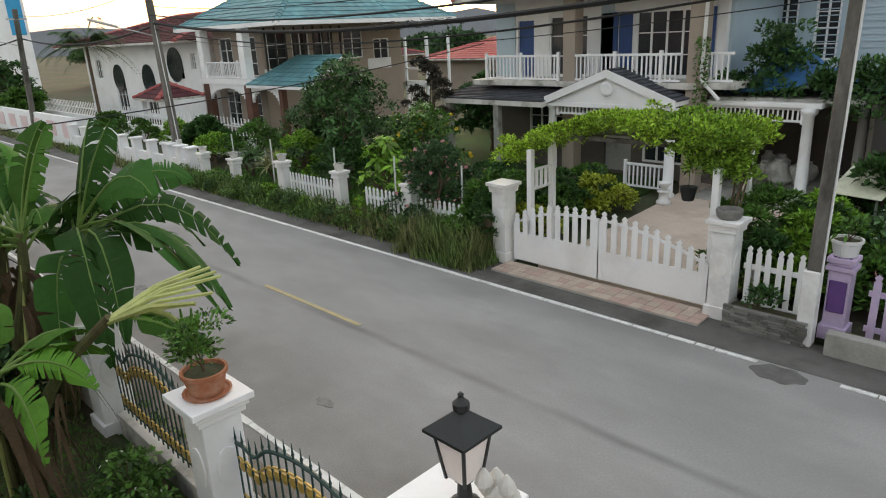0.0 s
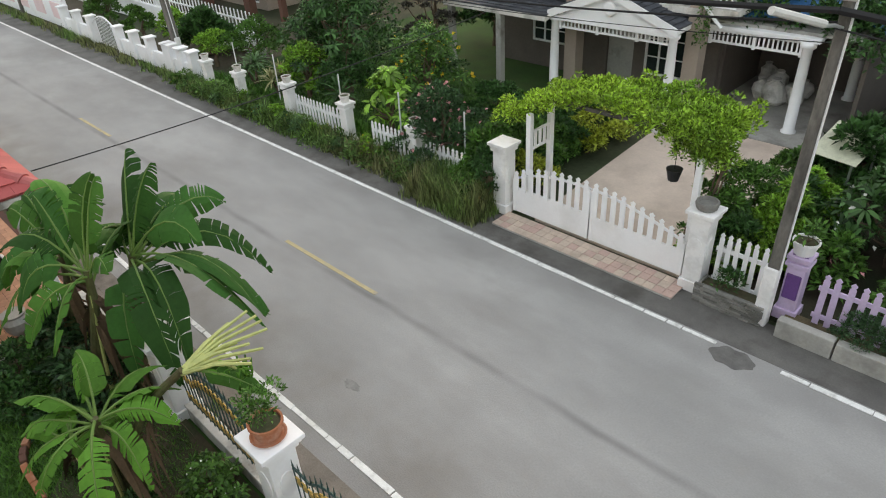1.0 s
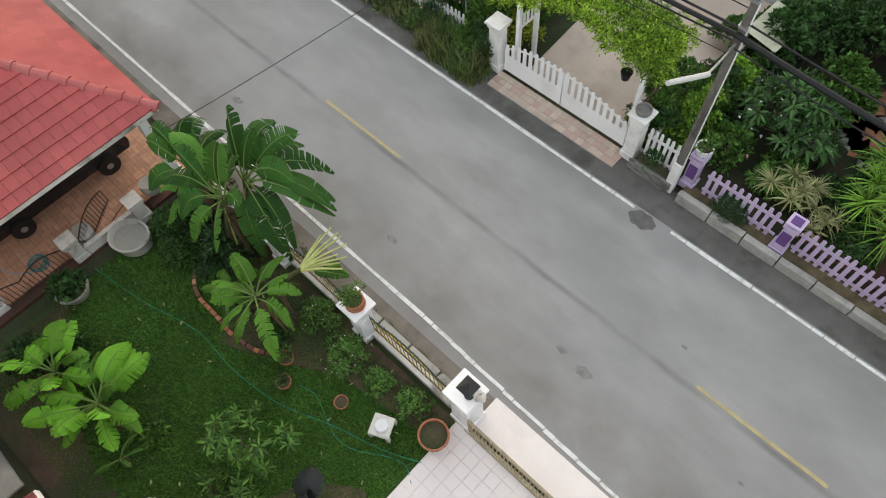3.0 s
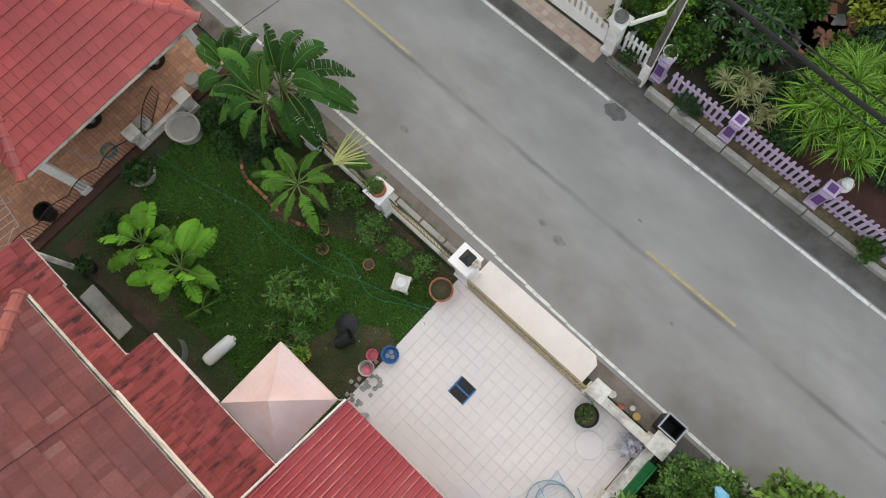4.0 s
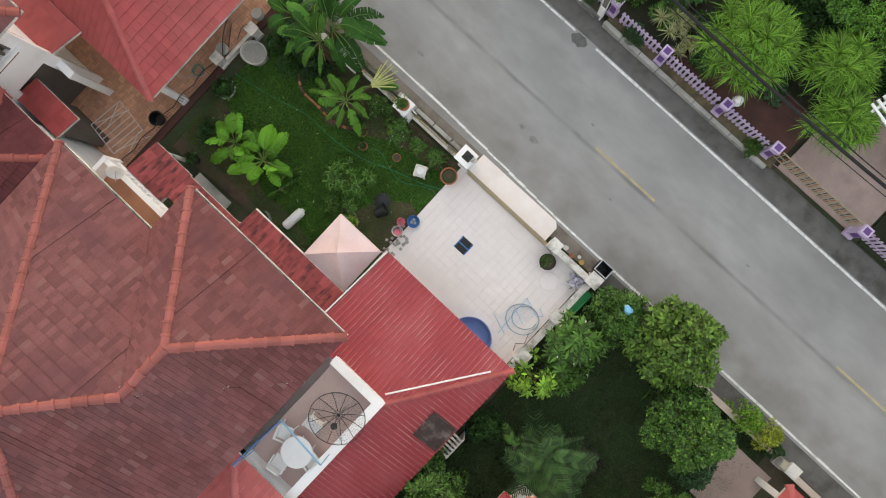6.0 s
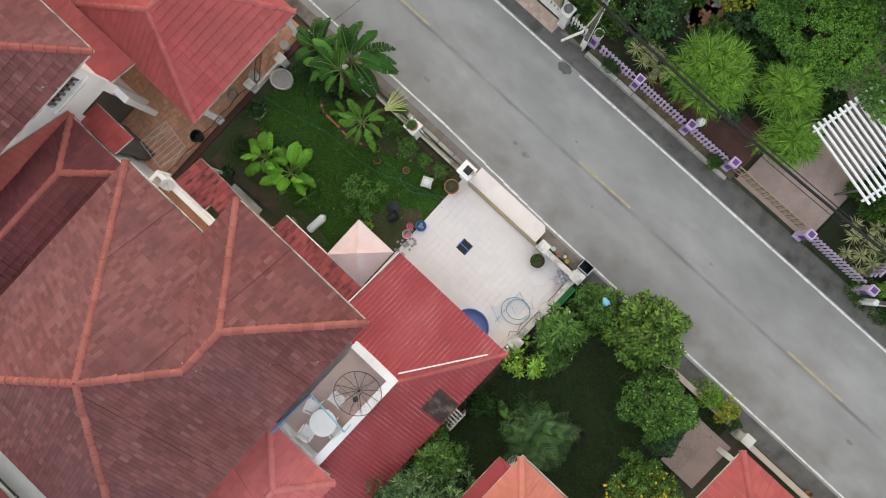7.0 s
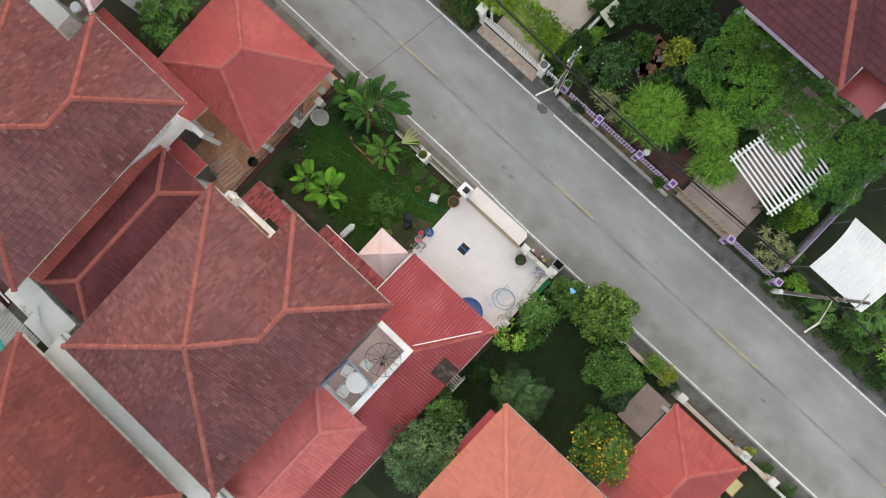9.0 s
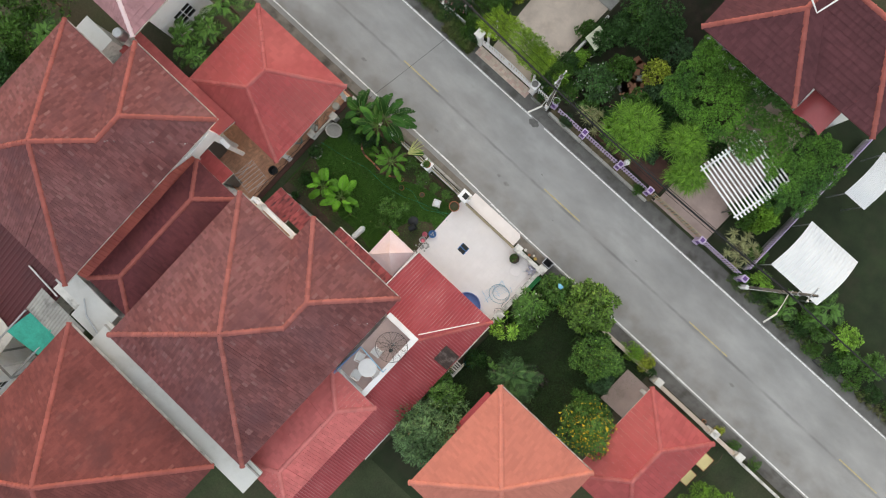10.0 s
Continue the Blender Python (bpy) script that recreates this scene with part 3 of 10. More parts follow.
def mesh_np(name, verts, faces, material, parent=None, label="", kind="", smooth=False):
    me = bpy.data.meshes.new(name)
    me.vertices.add(len(verts))
    me.vertices.foreach_set("co", np.asarray(verts, dtype=np.float32).ravel())
    w = faces.shape[1]
    me.loops.add(faces.size)
    me.loops.foreach_set("vertex_index", faces.astype(np.int32).ravel())
    me.polygons.add(len(faces))
    me.polygons.foreach_set("loop_start", np.arange(0, faces.size, w, dtype=np.int32))
    me.update(calc_edges=True)
    finish(me, material, smooth)
    ob = new(name, me)
    if parent is not None:
        ob.parent = parent
    return tagged(ob, label, kind=kind)


def clump_points(centres, radii, count, flat=0.8, inner=0.55):
    """Points on and in a heap of uneven balls, with outward directions."""
    centres, radii = np.asarray(centres, float), np.asarray(radii, float)
    w = radii ** 2
    pick = rng.choice(len(centres), count, p=w / w.sum())
    d = rng.normal(0, 1, (count, 3))
    d[:, 2] = np.where(d[:, 2] < -0.3, -d[:, 2], d[:, 2])
    d /= np.linalg.norm(d, axis=1, keepdims=True)
    rr = radii[pick] * (inner + (1 - inner) * rng.random(count) ** 0.5) * (1 + 0.12 * rng.normal(0, 1, count))
    p = centres[pick] + d * rr[:, None] * np.array([1, 1, flat])
    return p, d


def branch(bm, p, q, r0, r1, wob=0.06):
    p, q = Vector(p), Vector(q)
    pts = []
    for i in range(5):
        f = i / 4
        pts.append(p.lerp(q, f) + Vector([random.uniform(-wob, wob) * (0 < f < 1) for _ in range(3)]) * (q - p).length)
    tube(bm, pts, r0, 6, r1)


def whorl_mesh(pos, axis, per, length, aspect, tilt, droop):
    """Rosettes of leaves round twig tips: per leaves at each point, spread about its axis."""
    k = len(pos)
    axis = axis / (np.linalg.norm(axis, axis=1, keepdims=True) + 1e-9)
    u = np.cross(axis, rng.normal(0, 1, (k, 3)))
    u /= np.linalg.norm(u, axis=1, keepdims=True) + 1e-9
    w = np.cross(axis, u)
    pos, axis, u, w = (np.repeat(q, per, axis=0) for q in (pos, axis, u, w))
    a = (np.tile(np.arange(per), k) * 2 * np.pi / per + rng.normal(0, 0.25, k * per))[:, None]
    e = rng.uniform(*tilt, k * per)[:, None]
    d = (u * np.cos(a) + w * np.sin(a)) * np.cos(e) + axis * np.sin(e)
    s = np.cross(axis, d)
    s /= np.linalg.norm(s, axis=1, keepdims=True) + 1e-9
    n = np.cross(d, s)
    L = (length * np.repeat(rng.uniform(0.8, 1.15, k), per) * rng.uniform(0.75, 1.15, k * per))[:, None]
    W = L * aspect * 0.5
    rows = []
    for f, g in ((0.0, 0.0), (0.35, -0.85), (0.35, 0.85), (0.7, -0.8), (0.7, 0.8), (1.0, 0.0)):
        p = pos + d * (0.02 + L * f) + s * W * g + n * W * abs(g) * 0.3
        p[:, 2] -= (L * droop * f * f)[:, 0]
        rows.append(p)
    verts = np.stack(rows, 1).reshape(-1, 3)
    i = np.arange(k * per)[:, None] * 6
    f = np.concatenate([np.concatenate([i + a_, i + b_, i + c_], 1) for a_, b_, c_ in ((0, 2, 1), (1, 2, 4), (1, 4, 3), (3, 4, 5))], 0)
    return verts, f


def tips(centres, radii, count, flat):
    """Twig tips on the open outside of a heap of balls."""
    p, d = clump_points(centres, radii, count * 2, flat, 0.92)
    c, r = np.asarray(centres, float), np.asarray(radii, float)
    near = np.linalg.norm((p[:, None, :] - c[None]) / np.array([1, 1, flat]), axis=2) / r[None]
    ok = (near.min(1) > 0.78) & (d[:, 2] > -0.25)
    return p[ok][:count], d[ok][:count]


def tree(x, y, h, spread, material, leaves, size, label, name="tree", whorl=None, balls=26, trunk=0.10, base=0.0, flat=0.8, aspect=0.45, flowers=None, low=0.25, category="tree", crown=None, group=""):
    """A tapered trunk with limbs and a crown of many small leaves in clumps."""
    t = thing(name, (x, y, base), label, category, group)
    bm = bmesh.new()
    fork = Vector((random.uniform(-0.1, 0.1), random.uniform(-0.1, 0.1), h * 0.3))
    branch(bm, (0, 0, -0.05), fork, trunk, trunk * 0.75)
    cs, rs = [], []
    balls = int(balls * 1.3)
    for i in range(balls):
        a = 2.399 * i + random.uniform(-0.3, 0.3)
        f = math.sqrt((i + 0.5) / balls)
        rr = spread * f * random.uniform(0.6, 1.05)
        zz = h * (low + (0.92 - low) * (1 - f ** 2.2) * random.uniform(0.7, 1.05) + random.uniform(-0.03, 0.14))
        c = (rr * math.cos(a), rr * math.sin(a), zz)
        cs.append(c)
        rs.append(spread * random.uniform(0.15, 0.36))
        if i % 3 == 0:
            branch(bm, fork, c, trunk * 0.5, trunk * 0.12)
    part("trunk", bm, "bark", t)
    p, d = clump_points(cs, rs, leaves, flat)
    keep = p[:, 2] > 0.1
    v, f = leaf_mesh(p[keep], d[keep] + [0, 0, 0.35], size * rng.uniform(0.7, 1.3, keep.sum()), aspect)
    if whorl:
        n_w, per, length, asp, tilt, droop = whorl
        q, a = tips(cs, rs, n_w, flat)
        v2, f2 = whorl_mesh(q, a * [1, 1, 0.6] + [0, 0, 0.75], per, length, asp, tilt, droop)
        v, f = np.concatenate([v, v2]), np.concatenate([f, f2 + len(v)])
    mesh_np("crown", v, f, material, t)
    if flowers:
        fm, fn, fs = flowers
        p, d = clump_points(cs, [r * 1.08 for r in rs], fn, flat, 0.95)
        ok = p[:, 2] > h * 0.35
        v, f = leaf_mesh(p[ok], d[ok], fs * rng.uniform(0.7, 1.3, ok.sum()), 0.8)
        mesh_np("blossom", v, f, fm, t)
    return t


def shrub(x, y, h, spread, material, leaves, size, label, name="shrub", **kw):
    return tree(x, y, h, spread, material, leaves, size, label, name, balls=kw.pop("balls", 14), trunk=kw.pop("trunk", 0.03), low=kw.pop("low", 0.12), category=kw.pop("category", "shrub"), **kw)


def strap_leaf(verts, faces, base, yaw, rise, length, width, sag, n=5):
    """A long narrow arching leaf with a fold along its middle."""
    d = Vector((math.cos(yaw), math.sin(yaw), 0))
    s = Vector((-d.y, d.x, 0))
    b0 = len(verts)
    for i in range(n + 1):
        f = i / n
        p = Vector(base) + d * (length * f * math.cos(rise)) + Vector((0, 0, length * (math.sin(rise) * f - sag * f * f)))
        w = width * (0.55 + 0.9 * f - 1.4 * f * f) if f < 1 else 0.004
        verts += [p - s * w / 2 + Vector((0, 0, w * 0.2)), p, p + s * w / 2 + Vector((0, 0, w * 0.2))]
    for i in range(n):
        k = b0 + i * 3
        faces += [(k, k + 1, k + 4, k + 3), (k + 1, k + 2, k + 5, k + 4)]


def rosette(parent, at, count, length, width, material, name="leaf_rosette", sag=0.45, rise=(0.2, 1.3), n=4):
    verts, faces = [], []
    for i in range(count):
        strap_leaf(verts, faces, at, random.uniform(0, 6.283), random.uniform(*rise), length * random.uniform(0.75, 1.1), width, sag * random.uniform(0.6, 1.3), n)
    return part_py(name, verts, faces, material, parent)


# ---- the setting ----
def bend(x):
    """The street runs straight."""
    return 0.0


def strip(bm, x0, x1, ya, yb, z0, z1, step=4.0):
    """A long strip that follows the road."""
    n = max(1, int((x1 - x0) / step))
    xs = [x0 + (x1 - x0) * i / n for i in range(n + 1)]
    poly = [(x, ya + bend(x)) for x in xs] + [(x, yb + bend(x)) for x in xs[::-1]]
    lo = [bm.verts.new((x, y, z0)) for x, y in poly]
    hi = [bm.verts.new((x, y, z1)) for x, y in poly]
    for i in range(n):
        j = 2 * n + 1 - i
        bm.faces.new((hi[i], hi[i + 1], hi[j - 1], hi[j]))
    for i in range(len(poly)):
        j = (i + 1) % len(poly)
        bm.faces.new((lo[i], lo[j], hi[j], hi[i]))
    return bm


g = bmesh.new()
bmesh.ops.create_grid(g, x_segments=40, y_segments=40, size=900)
tagged(part("ground", g, "ground", m=pose(0, 0, -0.06)), "bare earth with thin grass under everything", "ground", kind="structure")
tagged(part("road", strip(bmesh.new(), -400, 300, 2.6, 9.9, -0.3, 0.0), "asphalt"), "worn grey asphalt village road with white edge lines", "road", kind="structure")
tagged(part("road_shoulder", strip(bmesh.new(), -60, 80, 9.28, 10.25, -0.2, 0.006), "asphalt_dark"), "dark stained asphalt strip beside the road", "road shoulder", kind="structure")
tagged(part("road_shoulder", strip(bmesh.new(), -60, 4.3, 2.55, 3.1, -0.2, 0.008), "verge_dirt"), "dirty concrete strip along the garden wall", "road shoulder", kind="structure")
tagged(part("road_shoulder", strip(bmesh.new(), 4.3, 80, 2.3, 3.1, -0.2, 0.008), "asphalt_dark"), "dark dirty asphalt strip below the trees", "road shoulder", kind="structure")
for ya, yb in ((9.14, 9.23), (3.2, 3.29)):
    bm = bmesh.new()
    x = -70.0
    while x < 75:
        step = random.choice((0.3, 0.45, 0.62, 0.9))
        if not (yb > 9 and -3.25 < x < -2.3):
            o = 0.2 * min(1.0, max(0.0, (1.0 - x) / 6.0)) if yb < 4 else 0.0
            w = random.uniform(-0.008, 0.008)
            strip(bm, x, x + step - random.uniform(0.012, 0.03), ya + o + w, yb + o - w, 0.0, 0.012, 2.0)
        x += step
    strip(bm, -300, -70, ya, yb, 0.0, 0.012, 10.0)
    tagged(part("edge_line", bm, "line_white"), "broken white painted line at the edge of the road", "road marking", kind="structure")
for x0, x1 in ((-36.0, -33.0), (-23.8, -21.3), (-11.6, -8.5), (0.8, 3.9), (13.2, 16.4), (25.6, 28.6)):
    tagged(part("centre_dash", strip(bmesh.new(), x0, x1, 6.275, 6.365, 0.0, 0.008, 2.0), "line_yellow"), "faded yellow dash in the middle of the road", "road marking", group="yellow centre dashes", kind="structure")
bm = bmesh.new()
slab(bm, [(-2.58 + (0.36 + 0.03 * math.sin(k * 0.9)) * math.cos(k * 0.2094), 9.0 + (0.24 + 0.03 * math.sin(k * 1.3 + 1)) * math.sin(k * 0.2094)) for k in range(30)], -0.01, 0.007)
tagged(part("road_patch", bm, "tar"), "irregular dark tar patch at the white line", "road patch", kind="structure")
for (px, py, ps) in ((-1.2, 4.9, 0.13), (-1.9, 5.0, 0.1), (0.1, 6.9, 0.05), (-6.9, 4.4, 0.1), (2.6, 5.2, 0.04), (8.2, 6.9, 0.05), (-13.6, 4.6, 0.12), (17.8, 5.2, 0.12)):
    bm = bmesh.new()
    slab(bm, [(px + ps * 2 * random.uniform(0.6, 1.1) * math.cos(a), py + ps * random.uniform(0.6, 1.1) * math.sin(a)) for a in [k * 0.35 for k in range(18)]], 0.0, 0.006)
    tagged(part("road_patch", bm, "patch"), "small dark repair in the asphalt", "road patch", group="asphalt repairs", kind="structure")

# plots on the near side
tagged(part("lawn", slab(bmesh.new(), [(-11.9, -4.9), (-2.5, -4.9), (-2.45, 2.2), (-11.9, 2.2)], -0.2, 0.03), "grass_ground"), "dark green mown lawn of the front garden", "lawn", kind="structure")
# between the trees this dark green also carries their shade
tagged(part("lawn", slab(bmesh.new(), rect(4.6, -14.0, 13.6, 2.3), -0.2, 0.03), "grass_dark"), "dark green lawn between the trees, their shade in its colour", "lawn", kind="structure")
tagged(part("garden_bed", slab(bmesh.new(), [(-11.6, 1.0), (-9.2, 0.9), (-7.9, -0.3), (-6.6, 0.3), (-5.2, 1.1), (-2.7, 1.5), (-2.6, 2.15), (-11.6, 2.15)], -0.2, 0.06), "soil"), "planted bed of dark soil inside the fence", "garden bed", kind="structure")
tagged(part("garden_bed", slab(bmesh.new(), [(-11.8, -5.2), (-4.6, -4.8), (-4.8, -4.2), (-6.2, -3.9), (-7.6, -4.0), (-9.0, -3.6), (-10.3, -3.2), (-10.9, -2.6), (-11.8, -2.2)], -0.2, 0.06), "soil"), "planted bed of dark soil along the house", "garden bed", kind="structure")
tagged(part("garden_bed", slab(bmesh.new(), [(-4.9, -3.0), (-2.2, -2.6), (-2.35, -0.5), (-3.0, -0.2), (-4.0, -0.9)], -0.2, 0.06), "soil"), "bare brown earth beside the courtyard", "garden bed", kind="structure")
tagged(part("courtyard_base", slab(bmesh.new(), [(-2.55, 2.2), (-2.4, -12.0), (4.05, -12.0), (4.05, 2.2)], -0.2, 0.06), "grout"), "mortar bed below the courtyard tiles", "paving", kind="structure")
tagged(part("driveway_ramp", slab(bmesh.new(), [(-2.25, 2.3), (1.85, 2.3), (1.85, 2.95), (1.65, 3.14), (-2.25, 3.14)], -0.1, 0.075), "ramp_white"), "smooth white cement ramp between road and gate", "ramp", kind="structure")
tagged(part("terrace", slab(bmesh.new(), rect(-20.5, -7.6, -12.35, 2.4), -0.2, 0.05), "patio_red"), "bed below the terracotta terrace", "paving", kind="structure")

# plots across the road
tagged(part("front_garden", slab(bmesh.new(), rect(-24.0, 10.9, -9.2, 30.0), -0.2, 0.02), "grass_ground"), "overgrown front garden with grass and flower beds", "garden", kind="structure")
# shade below the plants is put into this soil's colour
tagged(part("front_garden", slab(bmesh.new(), rect(-3.8, 10.45, 6.4, 30.0), -0.2, 0.1), "soil_dark"), "planted garden behind the purple fence, soil darkened for shade", "garden", kind="structure")
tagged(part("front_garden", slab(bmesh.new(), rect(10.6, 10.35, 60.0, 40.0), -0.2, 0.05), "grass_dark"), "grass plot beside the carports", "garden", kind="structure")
tagged(part("driveway", slab(bmesh.new(), [(-7.9, 10.6), (-4.2, 10.6), (-3.9, 26.0), (-8.9, 26.0)], -0.2, 0.03), "beige_paving"), "pale sandy concrete drive behind the white gate", "driveway", kind="structure")
tagged(part("driveway", slab(bmesh.new(), rect(6.55, 10.6, 10.5, 20.0), -0.2, 0.03), "drive_pink"), "pinkish concrete drive below the pergola", "driveway", kind="structure")
tagged(part("patio", slab(bmesh.new(), [(0.6, 10.95), (6.3, 10.95), (6.3, 12.7), (4.0, 12.9), (1.2, 12.3)], -0.2, 0.115), "patio_red"), "red brown cement patio behind the lilac fence", "patio", kind="structure")
# slab added over the drive: its darker colour gives the carport's shade
tagged(part("carport_floor", slab(bmesh.new(), rect(-8.0, 17.6, -3.9, 22.6), -0.2, 0.045), "concrete"), "concrete floor of the vine carport, darker than the drive for shade", "floor", kind="structure")


# ---- houses on the near side ----
def hip_house(name, dx, dy, label, pieces=False, wing=True, ze=6.7, mat="roof_old", ridge="ridge", size=None, k=0.583, walls="white_paint"):
    """A two-storey house under a hipped tile roof, with a hipped front wing."""
    h = thing(name, (dx, dy, 0), label, "house")
    x0, y0, x1, y1 = size or (-11.35, -17.1, -0.8, -6.2)
    cx, cy = (x0 + x1) / 2, (y0 + y1) / 2
    zp = ze + (x1 - x0) / 2 * k
    P = (cx, cy, zp)
    A, B, C, D = (x0, y1, ze), (x0, y0, ze), (x1, y0, ze), (x1, y1, ze)
    if wing:
        wx0, wy1 = x1 - 6.55, y1 + 1.8
        half = 3.275
        E, F, G = (x1, wy1, ze), (wx0, wy1, ze), (wx0, y1, ze)
        W, K = (x1 - half, wy1 - half, ze + half * k), (x1 - half, y1 - half, ze + half * k)
        faces = [[A, P, K, G], [B, P, A], [C, P, B], [C, D, K, P], [E, F, W], [F, G, K, W], [D, E, W, K]]
        lines = [(P, A), (P, B), (P, C), (P, K), (K, W), (W, E), (W, F)]
        eave = [A, G, F, E, C, B]
    else:
        faces = [[A, P, D], [B, P, A], [C, P, B], [D, P, C]]
        lines = [(P, A), (P, B), (P, C), (P, D)]
        eave = [A, D, C, B]
    roof = roof_deck([f if (Vector(f[1]) - Vector(f[0])).cross(Vector(f[2]) - Vector(f[0])).z > 0 else f[::-1] for f in faces], h, "white_dirty", name="roof")
    for i, f in enumerate(faces):
        if pieces and i == 4:
            for v, q in tile_pieces(f, 0.165, 0.34, 0.032):
                me = bpy.data.meshes.new("roof_tile")
                me.from_pydata([tuple(p) for p in v], [], q)
                finish(me, "roof_old_piece")
                ob = new("roof_tile", me)
                ob.parent = roof
        else:
            tile_face(f, roof, mat)
    for a, b in lines:
        ridge_line(a, b, roof, ridge, pieces)
    # gutter along the eaves
    for i in range(len(eave)):
        a, b = Vector(eave[i]), Vector(eave[(i + 1) % len(eave)])
        d = (b - a).normalized()
        out = Vector((d.y, -d.x, 0))
        if (Vector((cx, cy, ze)) - (a + b) / 2).dot(out) > 0:
            out = -out
        if out.y < 0.5:
            continue
        bm = bmesh.new()
        m = Matrix((d, out, Vector((0, 0, 1)))).transposed().to_4x4()
        m = Matrix.Translation(a) @ m
        L = (b - a).length
        box(bm, (0.0, 0.0, -0.12), (L, 0.012, 0.0), 0, m)
        box(bm, (0.0, 0.06, -0.12), (L, 0.072, -0.005), 0, m)
        box(bm, (0.0, 0.012, -0.12), (L, 0.06, -0.108), 0, m)
        part("gutter", bm, "white_dirty", h, "dirty white gutter")
    # walls set back under the eaves
    s = 1.25
    bm = bmesh.new()
    wx0, wy1 = (x1 - 6.55, y1 + 1.8) if wing else (x1, y1)
    if wing:
        ring = [(x0 + s, y0 + s), (x1 - s, y0 + s), (x1 - s, wy1 - s), (wx0 + s, wy1 - s), (wx0 + s, y1 - s), (x0 + s, y1 - s)]
    else:
        ring = [(x0 + s, y0 + s), (x1 - s, y0 + s), (x1 - s, y1 - s), (x0 + s, y1 - s)]
    spots = []
    for i in range(len(ring)):
        a, b = ring[i], ring[(i + 1) % len(ring)]
        L = math.dist(a, b)
        holes = []
        if L > 2.2:
            nwin = max(1, int(L / 3.2))
            for j in range(nwin):
                c = L * (j + 0.5) / nwin
                holes += [(c - 0.7, c + 0.7, 4.3, 5.8), (c - 0.7, c + 0.7, 1.0, 2.5)]
        m = wall(bm, a, b, -0.1, ze - 0.05, 0.2, holes)
        spots += [(m, q) for q in holes]
    part("wall", bm, walls, h, weld=True)
    for m, q in spots:
        window(h, m, *q, frame_mat="white_paint")
    return h


def hip_roof(parent, x0, y0, x1, y1, ze, ridge_a, ridge_b, mat, ridge, tw=0.165, th=0.34, pieces=False, deck="white_dirty"):
    """A hipped roof with a ridge between two points; the ridge's first end is over the y1 side (or the x0 side)."""
    A, B, C, D = (x0, y1, ze), (x0, y0, ze), (x1, y0, ze), (x1, y1, ze)
    R, S = ridge_a, ridge_b
    if abs(R[1] - S[1]) >= abs(R[0] - S[0]):
        faces = [[A, R, D], [B, S, R, A], [C, S, B], [D, R, S, C]]
        lines = [(R, A), (R, D), (S, B), (S, C)]
    else:
        faces = [[A, R, S, D], [B, R, A], [C, S, R, B], [D, S, C]]
        lines = [(R, A), (R, B), (S, C), (S, D)]
    if (Vector(R) - Vector(S)).length > 0.3:
        lines.append((R, S))
    roof = roof_deck([f if (Vector(f[1]) - Vector(f[0])).cross(Vector(f[2]) - Vector(f[0])).z > 0 else f[::-1] for f in faces], parent, deck, name="roof")
    for f in faces:
        tile_face(f, roof, mat, tw, th)
    for a, b in lines:
        ridge_line(a, b, roof, ridge, pieces)
    return roof


own_house = hip_house("house", 0, 0, "two-storey white house with a weathered dark red hipped tile roof", pieces=True)
hip_house("house", -14.3, 0.25, "two-storey white house with a mottled old red tile roof", pieces=False, ridge="ridge_old")
hip_house("house", -1.7, -12.1, "white house behind with a steep brownish red tile roof", wing=False, ze=6.5, size=(-11.85, -17.7, -0.3, -6.2), mat="roof_back", ridge="ridge_old")
hip_house("house", -14.6, -17.4, "white house at the back with a red tile roof", wing=False, ze=6.5, size=(-11.85, -17.7, -0.3, -6.2), mat="roof_red", ridge="ridge_red")
hip_house("house", 0, 0, "white house under a bright orange tile roof", wing=False, ze=6.4, size=(6.45, -11.4, 13.2, -4.1), mat="roof_orange", ridge="ridge_orange")
hip_house("house", 0, 0, "white house with a faded pinkish tile roof down the street", wing=False, ze=6.0, size=(-31.0, -4.1, -22.4, 1.7), mat="roof_pale", ridge="canvas_pink", k=0.5)

skirt = thing("lean_to_roof", (0, 0, 0), "deep red tile skirt roof below the orange roof", "tile roof")
for fc in ([(6.62, -5.3, 3.05), (6.62, -11.2, 3.05), (7.62, -10.3, 3.5), (7.62, -5.6, 3.5)], [(12.6, -5.3, 3.05), (6.62, -5.3, 3.05), (7.62, -5.6, 3.5), (12.0, -5.6, 3.5)]):
    roof_deck([fc], skirt, "white_dirty")
    tile_face(fc, skirt, "roof_sheet", 0.22, 0.3)

# carports with red tile roofs
carport = thing("carport", (0, 0, 0), "open carport with a bright red hipped tile roof", "carport")
hip_roof(carport, -19.95, -4.0, -12.3, 2.35, 2.75, (-16.1, -0.3, 4.3), (-16.2, -1.8, 4.3), "roof_red", "ridge_red", 0.29, 0.36)
for cx, cy in ((-19.2, 1.9), (-12.75, 1.9), (-12.75, -3.5), (-19.2, -3.5)):
    part("column", boxes(((cx - 0.12, cy - 0.12, 0), (cx + 0.12, cy + 0.12, 2.68)), ((cx - 0.17, cy - 0.17, 0), (cx + 0.17, cy + 0.17, 0.25)), bev=0.01), "white_paint", carport)
carport2 = thing("carport", (0, 0, 0), "neighbour's carport with a red hipped tile roof", "carport")
hip_roof(carport2, 13.5, -5.5, 18.3, 1.6, 2.75, (15.9, -0.8, 4.1), (15.9, -3.2, 4.1), "roof_red", "ridge_red", 0.29, 0.36)
for cx, cy in ((14.0, 1.1), (17.8, 1.1), (17.8, -5.0), (14.0, -5.0)):
    part("column", boxes(((cx - 0.12, cy - 0.12, 0), (cx + 0.12, cy + 0.12, 2.68)), bev=0.01), "white_paint", carport2)

